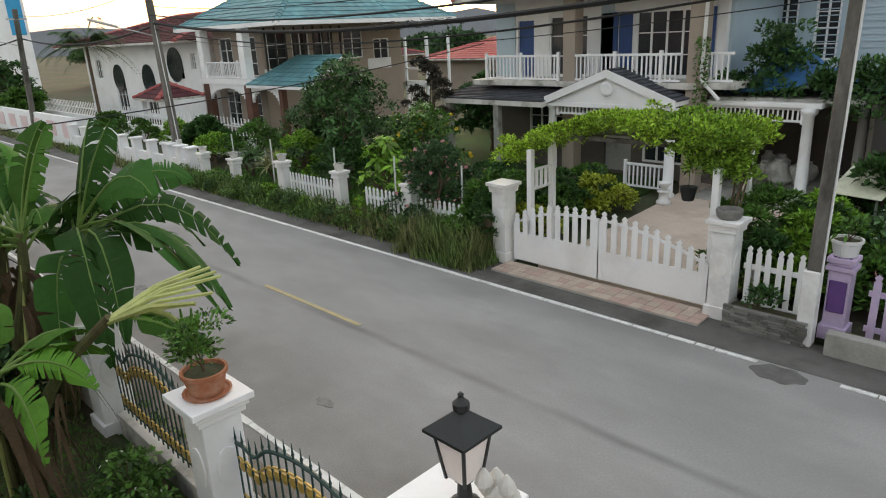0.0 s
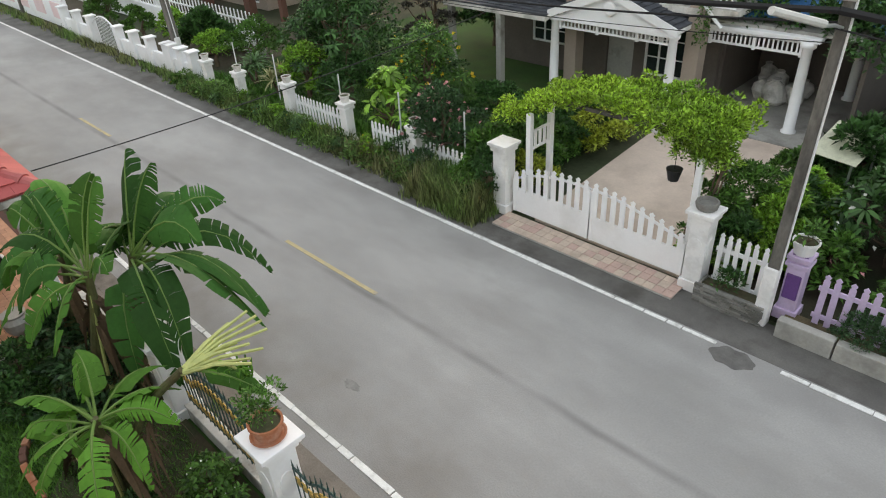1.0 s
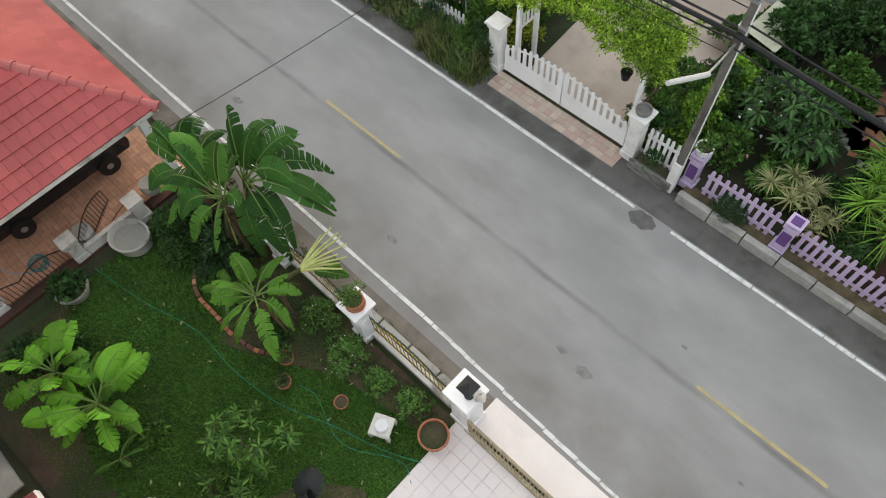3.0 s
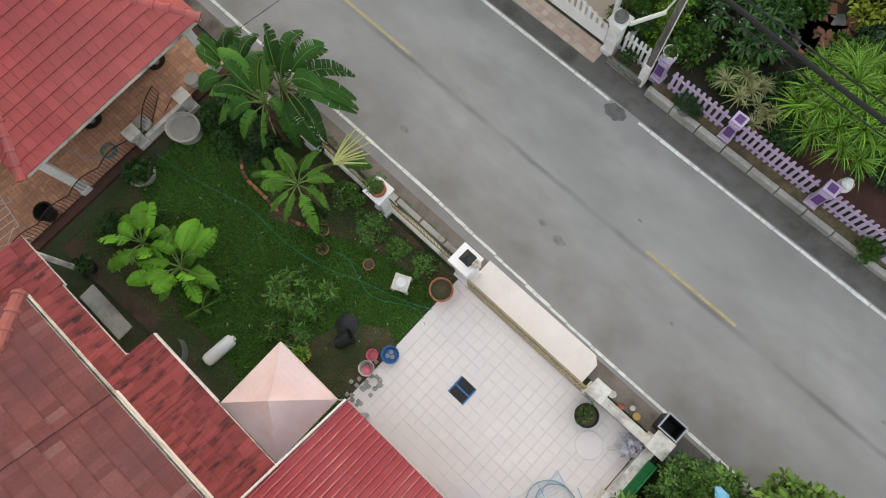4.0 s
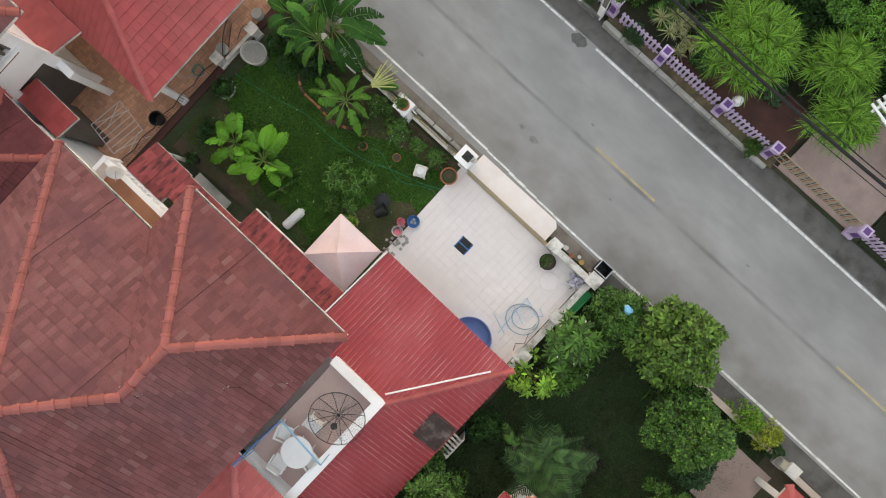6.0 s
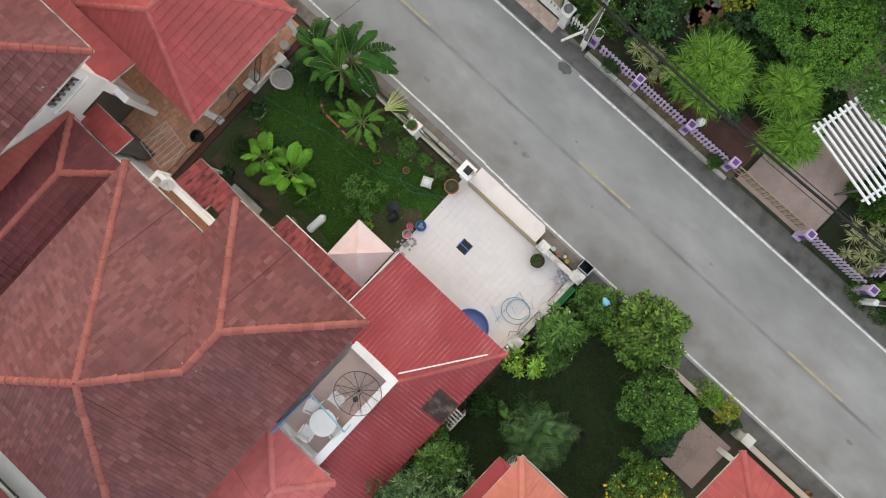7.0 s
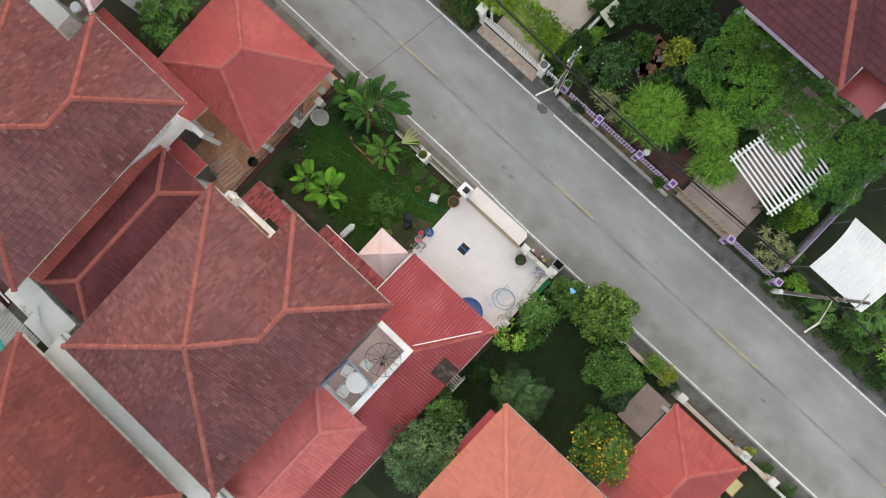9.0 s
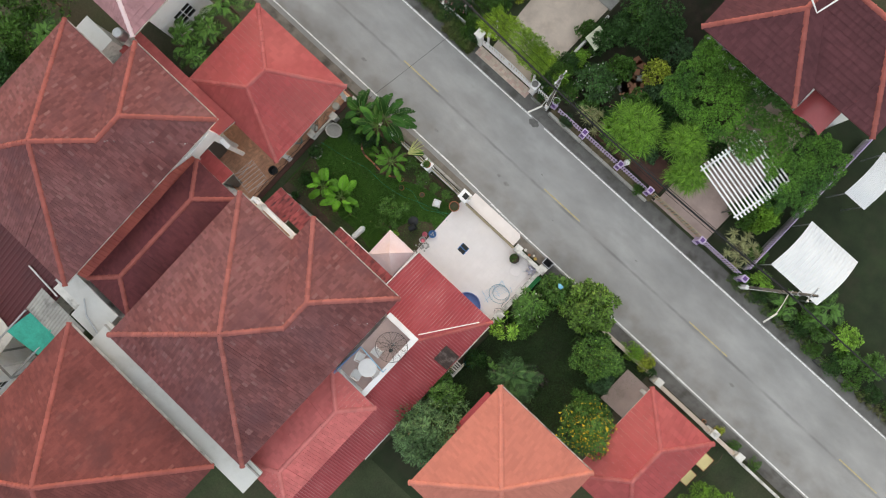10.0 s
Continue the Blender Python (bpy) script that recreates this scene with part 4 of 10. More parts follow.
# lower roofs round the own house
lean = thing("lean_to_roof", (0, 0, 0), "red corrugated metal roof over the side yard", "metal roof")
corrugated([(-2.1, -2.05, 2.7), (4.05, -2.05, 2.7), (1.4, -5.95, 3.72), (-2.1, -5.95, 3.72)], lean, "roof_sheet", 0.185, crest="rib_pale")
corrugated([(4.05, -2.05, 2.7), (4.05, -18.2, 2.7), (1.4, -18.2, 3.72), (1.4, -5.95, 3.72)], lean, "roof_sheet", 0.185, crest="rib_pale")
corrugated([(4.0, -4.95, 2.76), (4.0, -6.05, 2.76), (2.95, -6.05, 3.17), (2.95, -4.95, 3.17)], lean, "rust_sheet", 0.2, "rusted_patch", 0.03)
ridge_line((1.42, -5.97, 3.74), (4.05, -2.07, 2.72), lean, "ridge_red", False, r=0.1)
part("flashing", tube(bmesh.new(), [(1.3, -5.55, 3.78), (3.45, -2.6, 3.0)], 0.035, 6), "pvc_white", lean, "white plastic pipe")
part("flashing", tube(bmesh.new(), [(-2.1, -2.05, 2.75), (-2.15, -5.0, 3.52)], 0.03, 6), "pvc_white", lean, "white edge flashing")
for cx, cy in ((-1.8, -2.3), (3.8, -2.3), (3.8, -7.0), (3.8, -12.0), (3.8, -17.5)):
    part("post", boxes(((cx - 0.05, cy - 0.05, 0), (cx + 0.05, cy + 0.05, 2.68))), "steel", lean)
part("beam", boxes(((-2.05, -2.2, 2.56), (3.95, -2.12, 2.66)), ((3.86, -18.0, 2.56), (3.94, -2.2, 2.66))), "steel", lean)
low = thing("annexe", (0, 0, 0), "low side annexe with a bright red hipped tile roof", "annexe")
hip_roof(low, -1.2, -18.0, 2.4, -10.25, 4.4, (0.85, -11.75, 5.3), (0.85, -16.5, 5.3), "roof_pink", "ridge_pink", 0.22, 0.28)
part("wall", boxes(((-0.6, -17.7, 0), (2.1, -10.5, 4.3))), "white_paint", low)


# ---- the front garden and courtyard ----
def round_pot(name, x, y, r, h, material, label, z=0.03, soil=True, plant=None, group="", category="flower pot"):
    """A turned pot with a rim and soil; plant is (material, leaves, height, size)."""
    t = thing(name, (x, y, z), label, category, group)
    part("pot", lathe(bmesh.new(), [(r * 0.68, 0), (r * 0.74, 0.01), (r * 0.95, h * 0.78), (r, h * 0.8), (r * 1.04, h * 0.84), (r * 1.04, h), (r * 0.92, h), (r * 0.88, h * 0.82)], 22), material, t, smooth=False)
    if soil:
        part("soil", lathe(bmesh.new(), [(r * 0.86, h * 0.8), (r * 0.87, h * 0.86), (r * 0.3, h * 0.9)], 14), "soil", t)
    if plant:
        pm, n, ph, ps = plant
        cs = [(random.uniform(-r, r) * 0.6, random.uniform(-r, r) * 0.6, h + ph * random.uniform(0.25, 0.9)) for _ in range(7)]
        p, d = clump_points(cs, [ph * 0.28 + r * 0.2] * 7, n)
        v, f = leaf_mesh(p, d + [0, 0, 0.4], ps * rng.uniform(0.7, 1.3, n), 0.42)
        mesh_np("foliage", v, f, pm, t)
        bm = bmesh.new()
        for c in cs[:4]:
            branch(bm, (0, 0, h * 0.85), c, 0.012, 0.004)
        part("stem", bm, "bark", t)
    return t


def gate_post(name, x, y, top, label, half=0.2, cap=0.31, mat="white_paint", base=0.0, panel=True, group="", category="gate post"):
    """A square masonry post with plinth, moulded cap and raised oval panels."""
    t = thing(name, (x, y, base), label, category, group)
    h = top - base
    part("shaft", boxes(((-half, -half, 0), (half, half, h - 0.16)), ((-half - 0.04, -half - 0.04, 0), (half + 0.04, half + 0.04, 0.22)), bev=0.008), mat, t)
    part("cap", boxes(((-half - 0.04, -half - 0.04, h - 0.2), (half + 0.04, half + 0.04, h - 0.13)), ((-cap + 0.04, -cap + 0.04, h - 0.13), (cap - 0.04, cap - 0.04, h - 0.07)), ((-cap, -cap, h - 0.07), (cap, cap, h)), bev=0.006), mat, t)
    if panel:
        for k in range(4):
            bm = bmesh.new()
            lathe(bm, [(0.13, 0), (0.13, 0.015), (0.1, 0.02)], 12, squash=1.7)
            part("panel", bm, mat, t, m=pose(0, 0, h * 0.55, 0, 0, 90 * k) @ pose(0, -half + 0.002, 0, 90, 0, 0))
    return t


P1 = gate_post("gate_post", -5.55, 2.28, 1.62, "white square garden post with a flat moulded cap", group="white garden posts")
gate_post("gate_post", -8.5, 2.25, 1.62, "white square garden post with a weathered cap", group="white garden posts")
gate_post("gate_post", -2.45, 2.42, 1.98, "white gate post carrying a black lantern", half=0.24, cap=0.33, group="white garden posts")
for yy in (2.35, 0.42, -1.58):
    gate_post("wall_post", 4.16, yy, 1.15, "dirty white wall post with a mouldy flat cap", half=0.18, cap=0.27, mat="white_dirty", panel=False, group="courtyard wall posts")
gate_post("gate_post", 2.2, 2.3, 1.3, "stained white gate post at the drive", half=0.17, cap=0.24, mat="white_dirty", panel=False)


def iron_panel(x0, x1, y):
    """A wrought iron fence panel on a low wall: curled top rail, bars with spikes, gold ornaments."""
    t = thing("iron_fence", (x0, y, 0), "dark green wrought iron fence panel with gold ornaments", "fence", "wrought iron garden fence")
    L = x1 - x0

    def top(f):
        return 1.14 + 0.30 * math.sin(math.pi * f) ** 1.4 - 0.10 * math.exp(-((f - 0.14) / 0.06) ** 2) - 0.10 * math.exp(-((f - 0.86) / 0.06) ** 2)

    part("low_wall", boxes(((0, -0.09, 0), (L, 0.09, 0.30)), ((0, -0.11, 0.30), (L, 0.11, 0.34)), bev=0.006), "white_dirty", t, "white painted low wall with stains")
    part("top_rail", tube(bmesh.new(), [(L * i / 30, 0, top(i / 30)) for i in range(31)], 0.02, 6), "green_metal", t)
    part("top_rail", tube(bmesh.new(), [(L * i / 30, 0, top(i / 30) - 0.16) for i in range(31)], 0.012, 5), "gold", t, "gold painted inner rail")
    part("bottom_rail", tube(bmesh.new(), [(0, 0, 0.42), (L, 0, 0.42)], 0.014, 5), "green_metal", t)
    part("bottom_rail", tube(bmesh.new(), [(0, 0, 0.56), (L, 0, 0.56)], 0.010, 5), "gold", t)
    n = int(L / 0.125)
    for i in range(n + 1):
        f = i / n
        z = top(f)
        bm = bmesh.new()
        tube(bm, [(L * f, 0, 0.33), (L * f, 0, z + 0.05)], 0.010, 5)
        tube(bm, [(L * f, 0, z + 0.05), (L * f, 0, z + 0.08), (L * f, 0, z + 0.17)], 0.016, 5, 0.002)
        part("bar", bm, "green_metal", t)
    for i in range(n):
        f = (i + 0.5) / n
        for zz in (top(f) - 0.24, 0.49):
            part("ornament", lathe(bmesh.new(), [(0.035, -0.05), (0.058, 0), (0.035, 0.05)], 8, (L * f, 0, zz), 0.3), "gold", t)
    return t


iron_panel(-5.3, -2.85, 2.36)
iron_panel(-8.25, -5.8, 2.30)
wl_ = thing("garden_wall", (0, 0, 0), "low stained white garden wall", "wall")
part("wall", boxes(((-12.3, 2.14, 0), (-8.72, 2.32, 0.55)), bev=0.008), "white_dirty", wl_)
part("coping", boxes(((-12.3, 2.1, 0.55), (-8.72, 2.36, 0.6)), bev=0.006), "white_dirty", wl_)
verge = thing("kerb", (0, 0, 0), "broken pale concrete kerb outside the garden fence", "kerb")
for i in range(4):
    x = -6.4 + i * 0.95
    part("kerb_stone", boxes(((x, 2.56 + random.uniform(-0.02, 0.02), 0), (x + 0.9, 2.74, 0.07 + random.uniform(-0.02, 0.02))), bev=0.015), "plaster_grey", verge)

# lantern on the gate post
lan = thing("lantern", (-2.34, 2.40, 1.98), "black metal four-sided lantern with pale glass", "lantern")
part("base", lathe(bmesh.new(), [(0.10, 0), (0.10, 0.04), (0.05, 0.08), (0.04, 0.2), (0.07, 0.22)], 12), "black_metal", lan)
bm = bmesh.new()
for sx, sy in ((1, 1), (1, -1), (-1, 1), (-1, -1)):
    tube(bm, [(sx * 0.075, sy * 0.075, 0.22), (sx * 0.12, sy * 0.12, 0.56)], 0.012, 4)
part("frame", bm, "black_metal", lan)
for k in range(4):
    part_py("pane", [pose(0, 0, 0, 0, 0, 90 * k) @ Vector(p) for p in ((-0.07, -0.072, 0.23), (0.07, -0.072, 0.23), (0.11, -0.117, 0.55), (-0.11, -0.117, 0.55), (-0.07, -0.068, 0.23), (0.07, -0.068, 0.23), (0.11, -0.113, 0.55), (-0.11, -0.113, 0.55))],
            [(0, 1, 2, 3), (7, 6, 5, 4), (0, 3, 7, 4), (1, 5, 6, 2)], "ramp_white", lan, "milky beige glass")
bm = bmesh.new()
lathe(bm, [(0.235, 0.545), (0.235, 0.565), (0.07, 0.66), (0.04, 0.68)], 4)
part("roof", bm, "black_metal", lan, m=pose(0, 0, 0, 0, 0, 45))
part("finial", lathe(bmesh.new(), [(0.03, 0.67), (0.05, 0.69), (0.052, 0.73), (0.025, 0.755), (0.015, 0.77), (0.02, 0.785), (0.008, 0.80)], 10), "black_metal", lan)
orn = thing("shell_ornament", (-2.16, 2.50, 1.98), "chipped white shell ornament beside the lantern", "ornament")
bm = bmesh.new()
for k in range(9):
    a = k * 0.75
    lathe(bm, [(0.03, 0), (0.06, 0.05), (0.045, 0.1), (0.01, 0.15)], 8, (0.09 * math.cos(a), 0.07 * math.sin(a), (0.0, 0.05, 0.02, 0.11, 0.07, 0.15, 0.0, 0.09, 0.17)[k]))
part("body", bm, "white_dirty", orn)

round_pot("flower_pot", -5.55, 2.28, 0.21, 0.24, "terracotta", "terracotta pot with a wispy green plant on the post", z=1.63, plant=("leaf_mid", 800, 0.46, 0.06))
part_ = thing("pot_saucer", (-5.55, 2.28, 1.62), "terracotta saucer below a flower pot", "saucer")
part("dish", lathe(bmesh.new(), [(0.2, 0), (0.23, 0.03), (0.21, 0.03), (0.19, 0.012)], 18), "terracotta", part_)

# sliding gate along its rail
gate = thing("sliding_gate", (-2.2, 2.18, 0), "rusty cream sliding gate of upright bars", "gate")
GL = 4.15
part("gate_frame", boxes(((0, -0.03, 0.12), (GL, 0.03, 0.18)), ((0, -0.03, 1.0), (GL, 0.03, 1.06)), ((0, -0.03, 0.18), (0.06, 0.03, 1.0)), ((GL - 0.06, -0.03, 0.18), (GL, 0.03, 1.0)), ((GL / 2 - 0.03, -0.03, 0.18), (GL / 2 + 0.03, 0.03, 1.0)), bev=0.004), "rust_grid", gate)
bar = bpy.data.meshes.new("bar")
bmb = boxes(((-0.011, -0.011, 0.18), (0.011, 0.011, 1.16)))
bmb.to_mesh(bar)
bmb.free()
finish(bar, "rust_grid")
for i in range(1, 42):
    share("bar", bar, gate, pose(GL * i / 42, 0, 0))
rail = thing("gate_rail", (0, 0, 0), "steel rail of the sliding gate set in the paving", "rail")
part("rail", boxes(((-2.3, 2.12, 0.06), (2.0, 2.15, 0.085)), ((-2.3, 2.21, 0.06), (2.0, 2.24, 0.085))), "rust_grid", rail)

# landing mat
matp = thing("landing_mat", (-0.36, -0.04, 0.085), "dark square mat with a blue letter H", "mat", turn=0)
part("mat", boxes(((-0.28, -0.28, 0), (0.28, 0.28, 0.012)), bev=0.004), "black_plastic", matp)
part("border", boxes(((-0.28, -0.28, 0.012), (-0.235, 0.28, 0.017)), ((0.235, -0.28, 0.012), (0.28, 0.28, 0.017))), "plastic_blue", matp, "blue tape")
part("letter", boxes(((-0.235, -0.025, 0.012), (0.235, 0.025, 0.0175))), "plastic_blue", matp, "blue letter H")

# courtyard wall on the right-hand side with mould
cw = thing("courtyard_wall", (0, 0, 0), "low mouldy white courtyard wall", "wall")
part("wall", boxes(((4.08, 0.6, 0), (4.26, 2.15, 0.55)), ((4.08, -1.4, 0), (4.26, 0.24, 0.55)), ((2.4, 2.2, 0), (3.98, 2.36, 0.6))), "white_dirty", cw)
part("coping", boxes(((4.03, 0.6, 0.55), (4.31, 2.15, 0.6)), ((4.03, -1.4, 0.55), (4.31, 0.24, 0.6)), ((2.4, 2.15, 0.6), (3.98, 2.41, 0.66)), bev=0.006), "white_dirty", cw)
part("wall", boxes(((4.08, -14.0, 0), (4.26, -1.76, 0.9))), "white_dirty", cw)

# things in the courtyard
round_pot("flower_pot", -2.62, 1.55, 0.33, 0.5, "terracotta", "large empty terracotta pot at the lawn's corner")
round_pot("flower_pot", 2.46, 1.72, 0.31, 0.4, "black_plastic", "round black pot with a small green plant", z=0.085, plant=("leaf_mid", 200, 0.2, 0.09))
disc = thing("concrete_disc", (3.04, 1.22, 0.082), "round pale cement lid on the tiles", "lid")
part("lid", lathe(bmesh.new(), [(0.37, 0), (0.37, 0.02), (0.35, 0.028)], 30), "ramp_white", disc)
binn = thing("dustbin", (4.18, 2.95, 0.0), "dark green square rubbish bin without a lid", "bin")
bm = boxes(((-0.27, -0.22, 0), (-0.24, 0.22, 0.8)), ((0.24, -0.22, 0), (0.27, 0.22, 0.8)), ((-0.24, -0.22, 0), (0.24, -0.19, 0.8)), ((-0.24, 0.19, 0), (0.24, 0.22, 0.8)), ((-0.24, -0.19, 0), (0.24, 0.19, 0.05)))
part("body", bm, "black_plastic", binn)
part("rim", boxes(((-0.3, -0.25, 0.78), (-0.26, 0.25, 0.82)), ((0.26, -0.25, 0.78), (0.3, 0.25, 0.82)), ((-0.26, -0.25, 0.78), (0.26, -0.21, 0.82)), ((-0.26, 0.21, 0.78), (0.26, 0.25, 0.82))), "steel", binn)
green = thing("green_board", (4.42, 1.35, 0.0), "bright green plastic trough behind the wall", "trough")
part("trough", boxes(((-0.1, -0.6, 0.45), (0.1, 0.6, 0.5)), ((-0.14, -0.6, 0.45), (-0.1, 0.6, 0.62)), ((0.1, -0.6, 0.45), (0.14, 0.6, 0.62)), ((-0.1, -0.5, 0), (0.1, -0.4, 0.45)), ((-0.1, 0.4, 0), (0.1, 0.5, 0.45)), bev=0.004), surf("green_plastic", (0.02, 0.22, 0.06), 0.5, 0.15), green)
oval = thing("paddling_pool", (2.3, -2.55, 0.085), "blue round plastic tub half under the metal roof", "tub")
part("tub", lathe(bmesh.new(), [(0.82, 0), (0.86, 0.1), (0.88, 0.3), (0.84, 0.3), (0.8, 0.06)], 32), "tub_blue", oval)
hose = thing("garden_hose", (3.25, -0.5, 0.1), "pale blue garden hose lying in loose loops", "hose")
pts = []
for i in range(64):
    a = i * 0.2
    r = 0.62 + 0.14 * math.sin(i * 0.11) + 0.05 * math.sin(i * 0.37)
    pts.append((r * math.cos(a) + 0.16 * math.sin(i * 0.06), r * 0.85 * math.sin(a) - 0.12 * math.cos(i * 0.05), 0.012 + 0.0006 * i))
part("coil", tube(bmesh.new(), pts, 0.016, 5), "hose_pale", hose, smooth=True)
part("end", tube(bmesh.new(), [(0.6, -0.3, 0.012), (0.75, -0.7, 0.012), (0.5, -0.95, 0.012), (0.62, -1.2, 0.012)], 0.012, 5), "black_plastic", hose)
rack = thing("clothes_rack", (3.0, -0.65, 0.082), "pale blue clothes rack folded flat on the tiles", "clothes rack", turn=-20)
for i in range(8):
    part("wire", tube(bmesh.new(), [(-0.3 + i * 0.09, -0.72, 0.012), (-0.3 + i * 0.09, 0.72, 0.012)], 0.004, 4), "sky_blue_pipe", rack)
for y in (-0.72, 0.72, 0.1):
    part("bar", tube(bmesh.new(), [(-0.42, y, 0.016), (0.44, y, 0.016)], 0.009, 5), "sky_blue_pipe", rack)
part("leg", tube(bmesh.new(), [(-0.42, 0.72, 0.02), (0.3, -0.9, 0.02)], 0.009, 5), "sky_blue_pipe", rack)
part("leg", tube(bmesh.new(), [(0.44, 0.72, 0.02), (0.5, 0.95, 0.02), (0.2, 0.98, 0.02)], 0.012, 5), "sky_blue_pipe", rack)
chair = thing("broken_chair", (3.72, 1.82, 0.08), "white plastic chair frame with a heap of rags", "chair")
bm = bmesh.new()
for k, (dx, dy, dz) in enumerate(((0.35, -0.2, 0.02), (-0.3, -0.35, 0.02), (-0.35, 0.2, 0.02), (0.15, 0.35, 0.3))):
    tube(bm, [(0, 0, 0.35), (dx, dy, dz)], 0.02, 6)
part("leg_frame", bm, "pvc_white", chair)
p, d = clump_points([(0.1, 0.05, 0.35), (0.2, 0.15, 0.3), (0.0, 0.15, 0.28)], [0.16, 0.14, 0.12], 60)
v, f = leaf_mesh(p, d, 0.2, 0.9, 0.5)
mesh_np("rags", v, f, surf("rags", (0.55, 0.53, 0.6), 0.9, 0.2, rand="island", rvar=0.3), chair)
for (x, y, r, h, mt, lb) in ((2.62, 2.62, 0.1, 0.25, "white_dirty", "white enamel jar on the wall"), (3.0, 2.55, 0.09, 0.2, "terracotta", "small clay jar beside the wall"), (3.45, 2.62, 0.1, 0.22, "gold", "square brass-coloured tin beside the wall"), (3.25, 2.72, 0.07, 0.16, "white_dirty", "small white cup on the verge")):
    round_pot("jar", x, y, r, h, mt, lb, z=0.01, soil=False, category="jar")

# pink canopy
tent = thing("canopy", (-3.35, -3.28, 0), "faded pink pyramid canopy on thin posts", "canopy")
bm = bmesh.new()
s_, zb, zt = 1.02, 2.25, 3.05
ring0 = [Vector((sx * s_, sy * s_, zb)) for sx, sy in ((-1, -1), (1, -1), (1, 1), (-1, 1))]
N = 8
for a in range(4):
    p, q, t3 = ring0[a], ring0[(a + 1) % 4], Vector((0, 0, zt))
    rows_ = []
    for i in range(N):
        f = i / N
        rows_.append([bm.verts.new((p.lerp(t3, f)).lerp(q.lerp(t3, f), j / N) - Vector((0, 0, 0.10 * math.sin(math.pi * f) * (1 + 0.6 * math.sin(math.pi * j / N))))) for j in range(N + 1)])
    apex = bm.verts.new(t3)
    for i in range(N - 1):
        for j in range(N):
            bm.faces.new((rows_[i][j], rows_[i][j + 1], rows_[i + 1][j + 1], rows_[i + 1][j]))
    for j in range(N):
        bm.faces.new((rows_[-1][j], rows_[-1][j + 1], apex))
    lo = [bm.verts.new(v.co - Vector((0, 0, 0.14))) for v in rows_[0]]
    for j in range(N):
        bm.faces.new((lo[j], lo[j + 1], rows_[0][j + 1], rows_[0][j]))
bmesh.ops.remove_doubles(bm, verts=bm.verts, dist=0.001)
part("fabric", bm, "canvas_pink", tent, smooth=False)
for sx, sy in ((-1, -1), (1, -1), (1, 1), (-1, 1)):
    part("pole", tube(bmesh.new(), [(sx * 0.98, sy * 0.98, 0.0), (sx * 0.98, sy * 0.98, 2.25)], 0.02, 6), "steel", tent)

# weathered lean-to tile roof along the house front
strip_roof = thing("lean_to_roof", (0, 0, 0), "mould-streaked red tile lean-to roof along the house", "tile roof")
for (xa, xb, ya, yb, za, zb) in ((-11.0, -9.22, -6.3, -4.92, 3.2, 2.85), (-9.22, -6.66, -6.0, -4.98, 3.2, 2.85), (-6.66, -2.1, -6.2, -4.22, 3.25, 2.72)):
    fc = [(xa, ya, za), (xb, ya, za), (xb, yb, zb), (xa, yb, zb)]
    roof_deck([fc], strip_roof, "white_dirty")
    tile_face(fc, strip_roof, "roof_mould", 0.165, 0.36, "roof_tiles")
part("flashing", boxes(((-6.66, -4.24, 2.62), (-4.3, -4.17, 2.77)), bev=0.01), "white_worn", strip_roof, "white edge board")
for cx in (-10.8, -6.9, -4.5, -2.3):
    part("post", boxes(((cx - 0.06, -5.2, 0), (cx + 0.06, -5.08, 2.75))), "white_dirty", strip_roof)

# front balcony with white balusters
fb = thing("balcony", (0, 0, 0), "small front balcony with white balusters and a tan floor", "balcony")
part("floor", boxes(((-11.4, -7.9, 2.95), (-8.3, -6.35, 3.1))), "terracotta_paving", fb)
part("rail", boxes(((-11.4, -6.5, 3.82), (-8.3, -6.3, 3.92)), ((-11.4, -6.48, 3.1), (-8.3, -6.32, 3.2)), bev=0.01), "white_paint", fb)
for x in (-11.55, -8.3):
    part("side_wall", boxes(((x, -7.9, 2.9), (x + 0.15, -6.3, 3.95))), "white_paint", fb)
balm = bpy.data.meshes.new("baluster")
bmb = lathe(bmesh.new(), [(0.05, 0), (0.05, 0.06), (0.03, 0.1), (0.065, 0.24), (0.03, 0.42), (0.05, 0.56), (0.05, 0.62)], 8)
bmb.to_mesh(balm)
bmb.free()
finish(balm, "white_paint")
for i in range(14):
    share("baluster", balm, fb, pose(-11.2 + i * 0.215, -6.4, 3.2))
sd = thing("satellite_dish", (-10.75, -6.3, 3.92), "small white satellite dish on the balcony rail", "satellite dish")
part("dish", lathe(bmesh.new(), [(0.04, 0), (0.18, 0.03), (0.30, 0.10), (0.29, 0.115), (0.17, 0.045), (0.03, 0.015)], 22), "pvc_white", sd, m=pose(0.1, 0, 0.45, 0, 50, -30))
part("arm", tube(bmesh.new(), [(0, 0, 0), (0, 0, 0.4), (0.1, 0, 0.46), (0.45, -0.2, 0.62)], 0.015, 6), "steel", sd)

# side balcony with table, chairs and a large mesh dish
sb = thing("balcony", (0, 0, 0), "side balcony with a white parapet and pinkish tiles", "balcony")
part("floor", boxes(((-0.75, -10.25, 3.3), (1.3, -5.9, 3.45))), "floor_pink", sb)
part("parapet", boxes(((-0.75, -5.95, 3.3), (1.42, -5.75, 4.05)), ((1.22, -10.3, 3.3), (1.42, -5.95, 4.05)), ((-0.75, -10.4, 3.3), (1.42, -10.25, 4.05))), "white_paint", sb)
part("coping", boxes(((-0.8, -6.02, 4.05), (1.5, -5.68, 4.13)), ((1.15, -10.45, 4.05), (1.5, -6.02, 4.13)), bev=0.01), "white_paint", sb)
